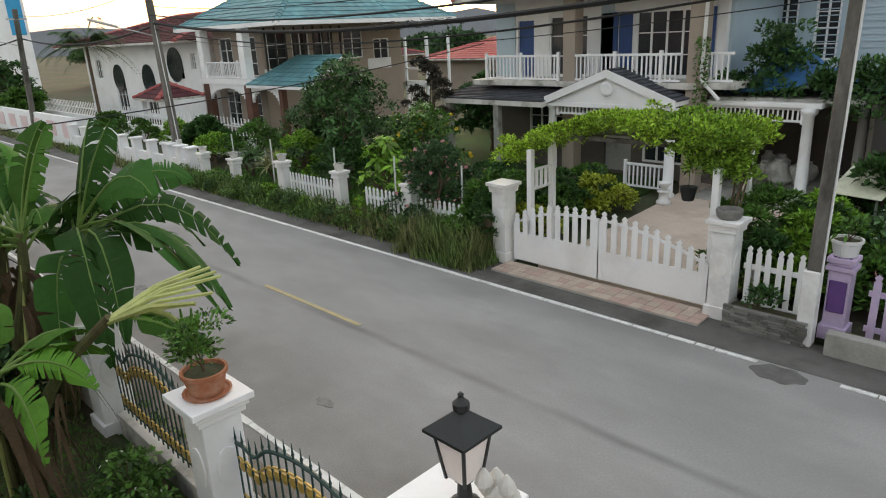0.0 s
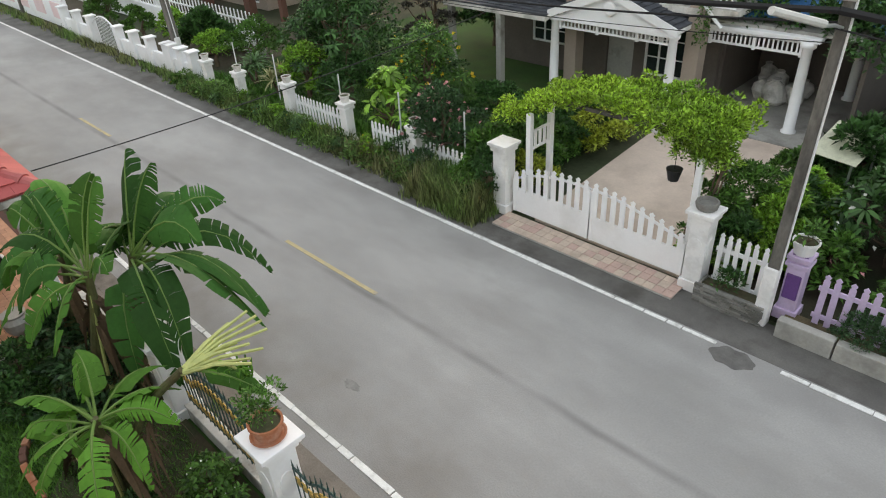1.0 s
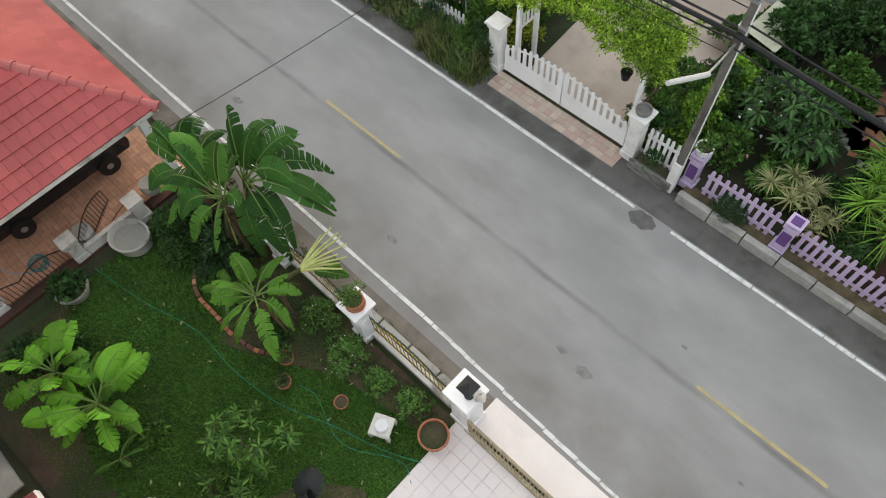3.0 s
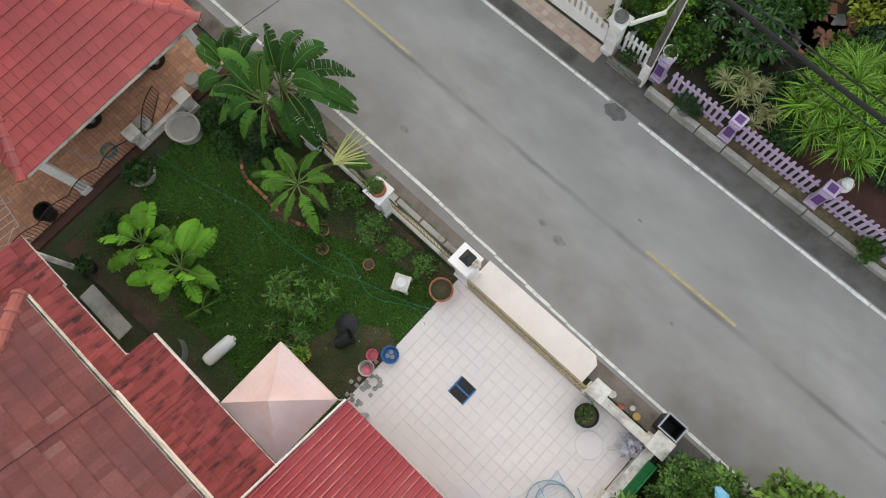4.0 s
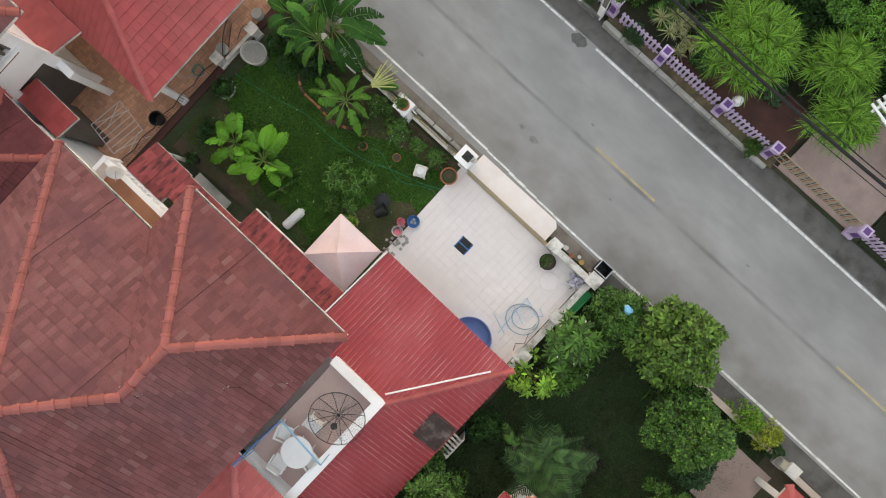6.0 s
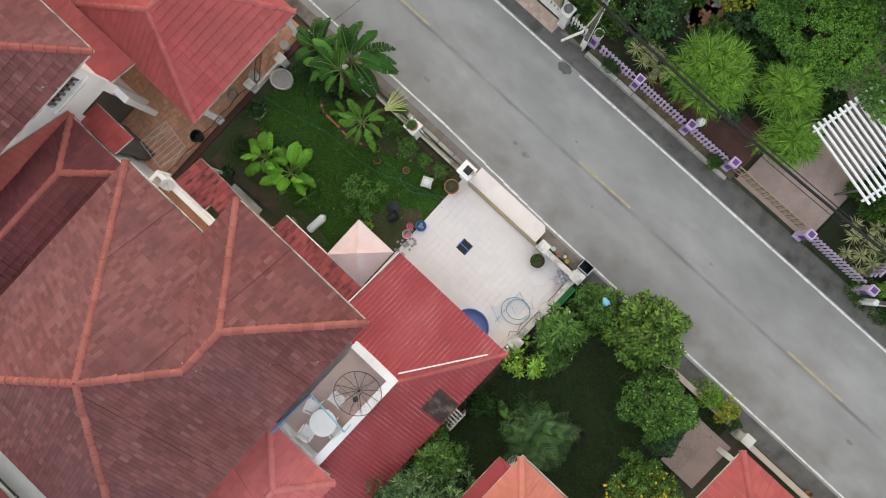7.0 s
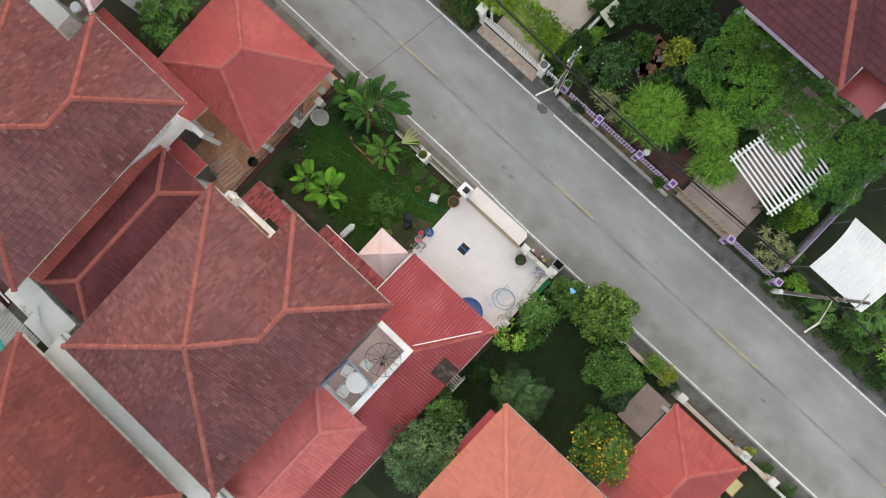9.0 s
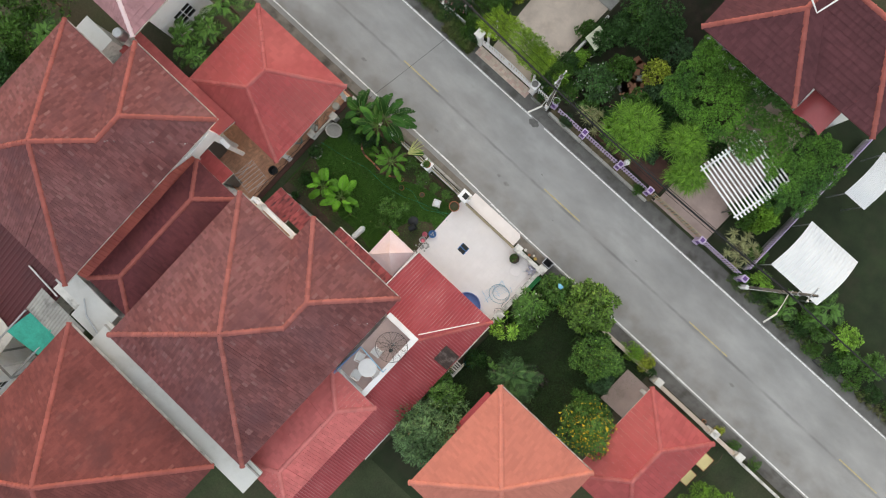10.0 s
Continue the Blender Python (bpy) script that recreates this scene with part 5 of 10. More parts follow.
part("support_wall", boxes(((-0.75, -10.4, 0.0), (1.4, -5.8, 3.3))), "white_paint", sb)
tbl = thing("table", (0.45, -8.95, 3.45), "round white plastic garden table", "table")
part("tabletop", lathe(bmesh.new(), [(0.50, 0.70), (0.54, 0.71), (0.55, 0.73), (0.53, 0.745), (0.1, 0.742)], 28), "pvc_white", tbl)
for k in range(4):
    a = k * math.pi / 2 + 0.6
    part("leg", tube(bmesh.new(), [(0.36 * math.cos(a), 0.36 * math.sin(a), 0), (0.25 * math.cos(a), 0.25 * math.sin(a), 0.71)], 0.03, 6), "pvc_white", tbl)
ch0 = thing("chair", (0.22, -7.98, 3.45), "white plastic garden chair with arms", "chair", "garden chairs on the balcony", turn=185)
part("seat", boxes(((-0.24, -0.24, 0.40), (0.24, 0.24, 0.44)), bev=0.015), "pvc_white", ch0)
part("backrest", boxes(((-0.25, -0.28, 0.44), (0.25, -0.23, 0.84)), bev=0.02), "pvc_white", ch0)
for sx in (-1, 1):
    part("armrest", boxes(((sx * 0.27 - 0.03, -0.25, 0.62), (sx * 0.27 + 0.03, 0.2, 0.65)), bev=0.01), "pvc_white", ch0)
    for sy in (-1, 1):
        part("leg", tube(bmesh.new(), [(sx * 0.27, sy * 0.26, 0), (sx * 0.23, sy * 0.22, 0.41)], 0.022, 6), "pvc_white", ch0)
for x, y, a in ((-0.28, -8.85, -70), (0.25, -9.72, 10), (0.95, -8.9, 80)):
    copy_thing(ch0, pose(x, y, 3.45, 0, 0, a))
md = thing("satellite_dish", (0.62, -6.95, 3.45), "large black wire mesh satellite dish on a post", "satellite dish")
part("mast", tube(bmesh.new(), [(0, 0, 0), (0, 0, 1.0)], 0.045, 8), "steel", md)
tiltm = pose(0, 0, 1.05, 0, 14, -40)
nring, nrad, R_ = 5, 12, 0.93


def dish_pt(r, a):
    return tiltm @ Vector((r * math.cos(a), r * math.sin(a), 0.28 * (r / R_) ** 2))


for k in range(nrad):
    a = 2 * math.pi * k / nrad
    part("rib", tube(bmesh.new(), [dish_pt(R_ * j / 4, a) for j in range(5)], 0.012, 5), "black_metal", md)
part("rim", tube(bmesh.new(), [dish_pt(R_, 2 * math.pi * k / 48) for k in range(49)], 0.014, 5), "black_metal", md)
bm = bmesh.new()
for r in np.linspace(0.15, 0.9, 11):
    tube(bm, [dish_pt(r, 2 * math.pi * k / 36) for k in range(37)], 0.0028, 3)
for k in range(96):
    tube(bm, [dish_pt(0.1, 2 * math.pi * k / 96), dish_pt(0.5, 2 * math.pi * k / 96), dish_pt(R_, 2 * math.pi * k / 96)], 0.0018, 3)
part("mesh", bm, "black_metal", md)
part("feed", lathe(bmesh.new(), [(0.03, 0), (0.11, 0.02), (0.11, 0.08), (0.06, 0.10), (0.05, 0.18)], 14), "black_metal", md, m=tiltm @ pose(0, 0, 0.72))
for k in range(3):
    a = 2.1 * k
    part("strut", tube(bmesh.new(), [dish_pt(R_ * 0.9, a), tiltm @ Vector((0, 0, 0.75))], 0.008, 4), "black_metal", md)
fr = thing("awning_frame", (0, 0, 0), "pale blue awning frame over the balcony", "awning frame")
part("bar", tube(bmesh.new(), [(-0.6, -8.05, 5.45), (1.3, -8.25, 5.3)], 0.03, 6), "hose_blue", fr)
part("bar", tube(bmesh.new(), [(-0.75, -10.2, 5.4), (-0.6, -8.05, 5.45)], 0.03, 6), "plastic_blue", fr)
for x, y, z in ((1.3, -8.25, 5.3), (-0.68, -10.2, 5.4)):
    part("post", tube(bmesh.new(), [(x, y, 3.45), (x, y, z)], 0.02, 6), "hose_blue", fr)

# loose things on the lawn
bench = thing("concrete_bench", (-9.16, -5.36, 0.05), "plain grey concrete bench slab", "bench")
part("seat", boxes(((-0.89, -0.25, 0.38), (0.89, 0.25, 0.45)), bev=0.008), "concrete", bench)
for sx in (-1, 1):
    part("leg", boxes(((sx * 0.6 - 0.06, -0.12, 0), (sx * 0.6 + 0.06, 0.12, 0.38))), "concrete", bench)
cylt = thing("gas_cylinder", (-6.05, -3.9, 0.22), "white cylinder tank lying on the lawn", "tank", turn=85)
part("body", lathe(bmesh.new(), [(0.05, -0.50), (0.16, -0.46), (0.19, -0.38), (0.19, 0.38), (0.16, 0.46), (0.05, 0.5)], 18), "pvc_white", cylt, m=pose(0, 0, 0, 0, 90, 0), smooth=True)
part("collar", lathe(bmesh.new(), [(0.09, 0.46), (0.09, 0.54), (0.075, 0.54), (0.075, 0.46)], 14), "pvc_white", cylt, m=pose(0, 0, 0, 0, 90, 0))
for k, (x, y, r, h, mt, lb) in enumerate(((-2.8, -1.04, 0.16, 0.26, "plastic_pink", "pink plastic bucket on bare earth"), (-2.65, -1.4, 0.21, 0.34, "white_dirty", "white tub holding a pink bowl"), (-2.45, -0.7, 0.24, 0.2, "plastic_blue", "blue plastic basin with glasses"))):
    b_ = thing("bucket", (x, y, 0.06), lb, "bucket")
    part("body", lathe(bmesh.new(), [(r * 0.75, 0), (r, h), (r * 1.06, h), (r * 1.06, h - 0.03), (r * 0.94, h - 0.02), (r * 0.7, 0.03)], 20), mt, b_)
    if k == 1:
        part("bowl", lathe(bmesh.new(), [(0.08, 0.2), (0.13, 0.28), (0.12, 0.28), (0.07, 0.21)], 16, (0.04, -0.03, 0)), "plastic_pink", b_, "pink bowl")
    if k == 2:
        for q in range(3):
            part("glass", lathe(bmesh.new(), [(0.05, 0.03), (0.06, 0.16), (0.05, 0.16), (0.045, 0.04)], 10, (0.08 * math.cos(q * 2.1), 0.08 * math.sin(q * 2.1), 0)), "steel", b_)
rub = thing("rubble", (-2.3, -1.6, 0.06), "loose stones and shards beside the paving", "rubble", kind="stuff")
bm = bmesh.new()
for k in range(30):
    c = Vector((random.uniform(-0.5, 0.25), random.uniform(-0.7, 0.5), 0.03))
    box(bm, c - Vector((0.06, 0.05, 0.03)), c + Vector((0.05, 0.06, random.uniform(0.0, 0.06))), 0.015, pose(0, 0, 0, 0, 0, 0))
part("stones", bm, "concrete", rub)
bp = thing("flower_pot", (-3.75, -1.5, 0.17), "black plastic pot tipped over, soil spilt", "flower pot", turn=70)
part("pot", lathe(bmesh.new(), [(0.16, 0), (0.22, 0.42), (0.24, 0.42), (0.24, 0.46), (0.21, 0.46), (0.19, 0.05)], 18), "black_plastic", bp, m=pose(0, 0, 0.04, 0, 80, 0))
spilt = thing("spilt_soil", (-3.95, -0.95, 0.05), "heap of dark spilt potting soil", "soil", kind="stuff")
part("heap", lathe(bmesh.new(), [(0.36, 0), (0.3, 0.03), (0.15, 0.08), (0.03, 0.1)], 14), "black_plastic", spilt)
st = thing("plant_stand", (-3.6, 0.94, 0.03), "white four-armed stand with a round seat", "stool", turn=25)
part("base", boxes(((-0.24, -0.24, 0.3), (0.24, 0.24, 0.35)), bev=0.02), "white_dirty", st)
part("seat", lathe(bmesh.new(), [(0.16, 0.35), (0.16, 0.4), (0.13, 0.42)], 20), "pvc_white", st)
for sx in (-1, 1):
    for sy in (-1, 1):
        part("leg", boxes(((sx * 0.2 - 0.04, sy * 0.2 - 0.04, 0), (sx * 0.2 + 0.04, sy * 0.2 + 0.04, 0.3))), "white_dirty", st)
round_pot("flower_pot", -4.68, 0.7, 0.16, 0.22, "terracotta", "small terracotta pot tipped beside a dry twig")
round_pot("flower_pot", -6.36, 0.52, 0.17, 0.24, "terracotta", "terracotta pot in the planted bed", z=0.06, plant=("leaf_mid", 120, 0.25, 0.09))
round_pot("flower_pot", -5.97, 0.12, 0.17, 0.24, "terracotta", "terracotta pot at the edge of the lawn", z=0.06, plant=("leaf_dark", 120, 0.2, 0.09))
round_pot("flower_pot", -4.2, -2.35, 0.2, 0.25, "terracotta", "terracotta pot with a mango seedling", z=0.06, plant=("leaf_bright", 160, 0.3, 0.16))
round_pot("flower_pot", -10.65, -4.93, 0.22, 0.3, "black_plastic", "black pot with a small palm by the house", z=0.06, plant=("leaf_dark", 100, 0.3, 0.18))
round_pot("planter_bowl", -11.67, -1.97, 0.42, 0.35, "concrete", "wide concrete bowl planter with dark leaves", plant=("leaf_dark", 420, 0.4, 0.2), category="planter")
ba = thing("concrete_basin", (-11.75, -0.14, 0.03), "oval grey concrete basin full of cloudy water", "basin", turn=20)
part("basin", lathe(bmesh.new(), [(0.40, 0), (0.5, 0.1), (0.55, 0.42), (0.57, 0.46), (0.5, 0.46), (0.46, 0.34)], 26, squash=0.85), "plaster_grey", ba)
part("water", lathe(bmesh.new(), [(0.47, 0.34), (0.47, 0.35), (0.02, 0.352)], 26, squash=0.85), surf("cloudy_water", (0.33, 0.32, 0.29), 0.15, 0.08, 2, 8, 0), ba)
shd = thing("metal_sheet", (-7.0, -4.4, 0.3), "bent grey metal sheet leaning by the house", "metal sheet")
bm = bmesh.new()
for i in range(8):
    a0, a1 = i * 0.2, (i + 1) * 0.2
    q = [bm.verts.new((0.55 * math.sin(a), 0.5 * math.cos(a) - 0.5, z)) for a, z in ((a0, 0), (a1, 0), (a1, 0.35), (a0, 0.35))]
    bm.faces.new(q)
bmesh.ops.remove_doubles(bm, verts=bm.verts, dist=0.001)
bmesh.ops.solidify(bm, geom=bm.faces[:], thickness=0.01)
part("sheet", bm, "steel", shd)
hg = thing("garden_hose", (0, 0, 0.045), "long green garden hose lying across the lawn", "hose")


def smooth_path(pts, n=8):
    pts = [Vector(p) for p in pts]
    out = []
    for i in range(len(pts) - 1):
        a, b, c, d = pts[max(0, i - 1)], pts[i], pts[i + 1], pts[min(len(pts) - 1, i + 2)]
        for k in range(n):
            t = k / n
            out.append(0.5 * ((2 * b) + (c - a) * t + (2 * a - 5 * b + 4 * c - d) * t * t + (3 * b - a - 3 * c + d) * t ** 3))
    return out + [pts[-1]]


part("hose", tube(bmesh.new(), smooth_path([(-11.94, -1.28, 0), (-10.2, -0.95, 0), (-8.6, -0.51, 0), (-7.2, -0.5, 0), (-5.8, -0.29, 0), (-4.5, 0.22, 0), (-3.3, 0.62, 0), (-2.5, 1.0, 0.02)]), 0.013, 5), "hose_green", hg, smooth=True)
part("hose", tube(bmesh.new(), smooth_path([(-5.74, 0.3, 0), (-5.3, 0.42, 0), (-4.75, 0.25, 0), (-4.2, 0.1, 0), (-3.72, 0.22, 0), (-3.1, 0.6, 0), (-2.7, 0.72, 0), (-2.35, 0.55, 0.03)]), 0.013, 5), "hose_green", hg, smooth=True)
edg = thing("brick_edging", (0, 0, 0), "old red brick edging round the planted bed", "edging")
ep = smooth_path([(-9.9, 0.45, 0), (-9.4, 0.1, 0), (-8.5, 0.05, 0), (-7.8, 0.02, 0), (-7.0, 0.2, 0), (-6.7, 0.5, 0)], 4)
for i, p in enumerate(ep[:-1]):
    q = ep[i + 1]
    a = math.degrees(math.atan2(q.y - p.y, q.x - p.x))
    part("brick", boxes(((0, -0.05, 0), (max(0.06, (q - p).length - 0.02), 0.05, 0.12)), bev=0.01), "terracotta_dark" if random.random() < 0.6 else "terracotta", edg, m=pose(p.x, p.y, 0.03, random.uniform(-5, 5), random.uniform(-5, 5), a))


# ---- banana plants ----
def banana_leaf(parent, base, yaw, rise, length, width, sag, material, torn=0.25):
    """A long oblong blade on a bare stalk, its halves hanging from a pale midrib and split into strips along the veins."""
    d = Vector((math.cos(yaw), math.sin(yaw), 0))
    roll = random.uniform(-0.95, 0.95)
    flat_side = Vector((-d.y, d.x, 0))
    s = flat_side * math.cos(roll) + Vector((0, 0, 1)) * math.sin(roll)
    up_ = Vector((0, 0, 1)) * math.cos(roll) - flat_side * math.sin(roll)
    n = 24
    pet = 0.24
    bend_ = random.uniform(-0.2, 0.2)

    def spine(f):
        g = pet + (1 - pet) * f
        return Vector(base) + d * (length * g * math.cos(rise) * (1 - 0.16 * g)) + flat_side * (length * bend_ * g * g) + Vector((0, 0, length * (math.sin(rise) * g - sag * g ** 2.4)))

    verts, faces = [], []
    for side in (-1, 1):
        fall = random.uniform(0.1, 0.55)
        drop, gap = fall, 0.0
        for i in range(n):
            f0, f1 = i / n, (i + 1) / n
            g0 = gap
            gap = random.uniform(0.08, 0.42) / n if random.random() < torn else 0.0
            if g0:
                drop = fall + random.uniform(-0.12, 0.3)
            shape = [width * 0.5 * min(1.0, (f * 7.0 + 0.12) ** 0.6, ((1.02 - f) * 2.7) ** 0.68) for f in (f0, f1)]
            k = len(verts)
            for m_, hh in ((0.0, 0.0), (0.5, -0.25 * drop), (1.0, -drop)):
                for fr, w in ((f0 + g0 * m_, shape[0]), (f1 - gap * m_, shape[1])):
                    verts.append(spine(fr) + s * side * w * m_ * math.cos(0.8 * drop) + d * (0.12 * width * m_) + up_ * (w * hh))
            quad = [(k, k + 1, k + 3, k + 2), (k + 2, k + 3, k + 5, k + 4)]
            faces += quad if side < 0 else [q[::-1] for q in quad]
    lf = part_py("leaf", verts, faces, material, parent)
    rib = [Vector(base)] + [spine(f) + Vector((0, 0, 0.006)) for f in (-0.18, 0, 0.2, 0.4, 0.6, 0.8, 0.98)]
    part("midrib", tube(bmesh.new(), rib, 0.024, 6, 0.004), "leaf_rib", lf)
    return lf


def banana(x, y, top, leaves, label, material="leaf_banana", dead=4, base=0.05, width=0.5, group="banana plants", slim=0.8):
    """A stem of wrapped leaf bases with leaves given as (heading in degrees, rise, length, sag)."""
    t = thing("banana_plant", (x, y, base), label, "banana plant", group)
    top = Vector(top) - Vector((x, y, base))
    tube_pts = [Vector((0, 0, -0.02)), Vector((0, 0, top.z * 0.4)) + top * 0.05, top * 0.8, top]
    part("pseudostem", tube(bmesh.new(), tube_pts, 0.13 * slim, 10, 0.05), "banana_stem", t)
    for k in range(4):
        a = random.uniform(0, 6.28)
        o = Vector((math.cos(a), math.sin(a), 0)) * 0.1 * slim
        part("leaf_sheath", tube(bmesh.new(), [o, o * 1.1 + top * 0.4, top * 0.85 + o * 0.6], 0.055 * slim, 6, 0.015), "banana_stem" if k % 2 else "stalk", t)
    for yaw, rise, length, sag in leaves:
        rise, length = (min(1.3, rise * 1.3), length * 1.16) if top.z > 2.1 else (rise, length)
        banana_leaf(t, top * random.uniform(0.88, 1.0), radians(yaw), rise, length, width * random.uniform(0.85, 1.1) * min(1.0, length / 1.6), sag, random.choice((material, material, material if slim < 0.6 else "leaf_banana_dark", "leaf_banana_fresh" if slim < 0.6 else "leaf_banana")), random.uniform(0.15, 0.55))
    for i in range(dead):
        a = random.uniform(0, 6.28)
        verts, faces = [], []
        for k in range(4):
            strap_leaf(verts, faces, top * random.uniform(0.55, 0.9), a + 0.2 * k, 0.15, 0.55 * random.uniform(0.7, 1.3), 0.16, 2.2)
        part_py("dead_leaf", verts, faces, "dry_leaf", t, "withered brown leaf")
    return t


def spread_leaves(n, start, length, rise=(0.3, 1.0), sag=(0.4, 0.8)):
    return [(start + 137 * i + random.uniform(-14, 14), random.uniform(*rise), length * random.uniform(0.8, 1.08), random.uniform(*sag)) for i in range(n)]


banana(-9.35, 1.55, (-9.2, 1.85, 2.65), [(205, 0.45, 2.3, 0.75), (160, 0.75, 2.4, 0.45), (185, 0.85, 2.1, 0.4), (130, 1.0, 1.9, 0.25), (240, 0.5, 1.3, 0.9), (100, 0.95, 1.8, 0.3), (172, 0.35, 2.1, 0.6), (30, 0.8, 1.3, 0.6), (145, 0.4, 2.1, 0.7), (220, 0.2, 1.6, 0.7), (195, 0.65, 1.9, 0.6), (275, 0.3, 1.1, 0.9), (118, 0.55, 1.9, 0.6), (320, 0.4, 1.2, 0.9)], "tall banana plant with broad torn leaves by the wall")
banana(-9.35, 1.95, (-9.25, 2.5, 2.55), [(62, 0.5, 2.5, 0.8), (45, 0.36, 2.2, 0.75), (22, 0.28, 2.0, 0.85), (-15, 0.35, 1.9, 1.0), (138, 0.8, 2.1, 0.25), (105, 0.95, 1.9, 0.2), (78, 0.6, 2.2, 0.5), (120, 0.5, 2.1, 0.5), (150, 0.5, 1.9, 0.6), (34, 0.65, 2.1, 0.55), (5, 0.3, 1.7, 0.9), (92, 0.35, 2.0, 0.7), (55, 0.2, 1.9, 0.75), (170, 0.3, 1.7, 0.7), (128, 0.3, 1.9, 0.6), (-40, 0.2, 1.3, 1.0)], "banana plant with arching leaves over the wall", "leaf_banana_dark")
banana(-10.6, 1.6, (-10.7, 1.9, 2.3), [(150, 0.9, 1.9, 0.5), (105, 0.9, 1.8, 0.5), (175, 0.8, 1.9, 0.5), (130, 0.6, 1.8, 0.6), (215, 0.8, 1.6, 0.5), (85, 0.6, 1.7, 0.6), (120, 0.3, 1.8, 0.6), (60, 0.4, 1.6, 0.7), (190, 0.3, 1.6, 0.7), (245, 0.4, 1.3, 0.8)], "banana plant with a few upright leaves", "leaf_banana_dark")
banana(-7.45, 0.88, (-7.25, 0.9, 1.8), [(168, 0.7, 1.75, 0.5), (145, 0.9, 1.55, 0.4), (195, 0.45, 1.5, 0.5), (230, 0.4, 1.4, 0.6), (82, 0.5, 1.35, 0.5), (55, 0.45, 1.25, 0.6), (-22, 0.3, 1.5, 0.9), (-65, 0.45, 1.3, 0.7), (262, 0.35, 1.3, 0.7), (120, 0.6, 1.5, 0.5), (20, 0.4, 1.2, 0.8), (212, 0.8, 1.3, 0.4), (182, 0.1, 1.3, 0.6)], "young banana plant with bright green leaves", "leaf_banana_fresh", dead=2, width=0.42, slim=0.55)
banana(-8.3, 0.7, (-8.35, 0.65, 0.7), spread_leaves(7, 30, 1.1, (0.4, 1.1), (0.3, 0.6)), "banana sucker with upright fresh leaves", "leaf_banana_fresh", dead=1, width=0.36, slim=0.5)
banana(-8.35, -2.95, (-8.3, -2.95, 0.95), spread_leaves(16, 10, 1.85, (0.15, 1.1), (0.25, 0.6)), "young banana plant with long bright leaves on the lawn's edge", "leaf_banana_young", dead=1, width=0.5, slim=0.55)
banana(-9.6, -3.2, (-9.55, -3.2, 1.1), spread_leaves(13, 60, 1.55, (0.25, 1.15), (0.25, 0.6)), "small banana plant with upright leaves by the house", "leaf_banana_young", dead=1, width=0.5, slim=0.55)
banana(-7.25, -3.4, (-7.25, -3.4, 0.35), spread_leaves(4, 0, 0.8), "banana sucker with a few small leaves", dead=0, width=0.3)
# the cut banana stem that leans over the fence
cb = thing("banana_plant", (-7.05, 1.35, 0.05), "cut banana stem with bare yellow leaf stalks leaning on the fence", "banana plant", "banana plants")
part("pseudostem", tube(bmesh.new(), smooth_path([(-0.3, -0.3, 0), (-0.3, -0.2, 0.8), (-0.15, 0.1, 1.5), (0.28, 0.58, 2.12)], 4), 0.085, 9, 0.05), "banana_stem", cb, "mottled brown stem")
for k in range(10):
    a = math.radians(38 + 7.5 * k + random.uniform(-5, 5))
    e = random.uniform(0.1, 0.55)
    L = random.uniform(0.7, 1.15)
    c_, s_ = math.cos(a), math.sin(a)
    part("leaf_stalk", tube(bmesh.new(), [(0.24, 0.53, 2.06), (0.26 + 0.5 * L * c_, 0.56 + 0.5 * L * s_, 2.12 + 0.3 * L * e), (0.26 + L * c_, 0.56 + L * s_, 2.12 + 0.4 * L * e)], 0.034, 5, 0.018), "stalk", cb)
banana_leaf(cb, (0.26, 0.6, 2.1), 0.95, 0.2, 1.1, 0.3, 0.7, "leaf_banana_fresh")
banana_leaf(cb, (0.26, 0.6, 2.1), 0.55, 0.1, 1.1, 0.26, 0.5, "leaf_banana")
part("fruit_stalk", tube(bmesh.new(), smooth_path([(0.28, 0.6, 2.1), (0.5, 0.95, 2.12), (0.64, 1.12, 1.95), (0.66, 1.16, 1.5)], 4), 0.03, 6, 0.02), "stalk", cb)
for k in range(5):
    for j in range(9):
        a = 6.283 * j / 9 + 0.3 * k
        r, z = 0.15 - 0.015 * k, 1.98 - 0.09 * k
        ca, sa = math.cos(a), math.sin(a)
        part("banana_fruit", tube(bmesh.new(), [(0.65 + 0.03 * ca, 1.15 + 0.03 * sa, z), (0.65 + r * ca, 1.15 + r * sa, z - 0.01), (0.65 + r * 1.1 * ca, 1.15 + r * 1.1 * sa, z + 0.08)], 0.022, 5, 0.012), "leaf_banana_fresh", cb)
for k in range(6):
    verts, faces = [], []
    for j in range(2):
        strap_leaf(verts, faces, (-0.3 + 0.07 * k, -0.2 + 0.09 * k, 0.8 + 0.18 * k), k * 1.9 + 0.3 * j, 0.3, random.uniform(0.25, 0.45), 0.06, 2.3)
    part_py("dead_leaf", verts, faces, "dry_leaf", cb)
for k in range(4):
    verts, faces = [], []
    strap_leaf(verts, faces, (-0.26, 0.0, 1.0), k * 1.6, 0.0, 0.4, 0.07, 2.0)
    part_py("dead_leaf", verts, faces, "dry_leaf", cb)

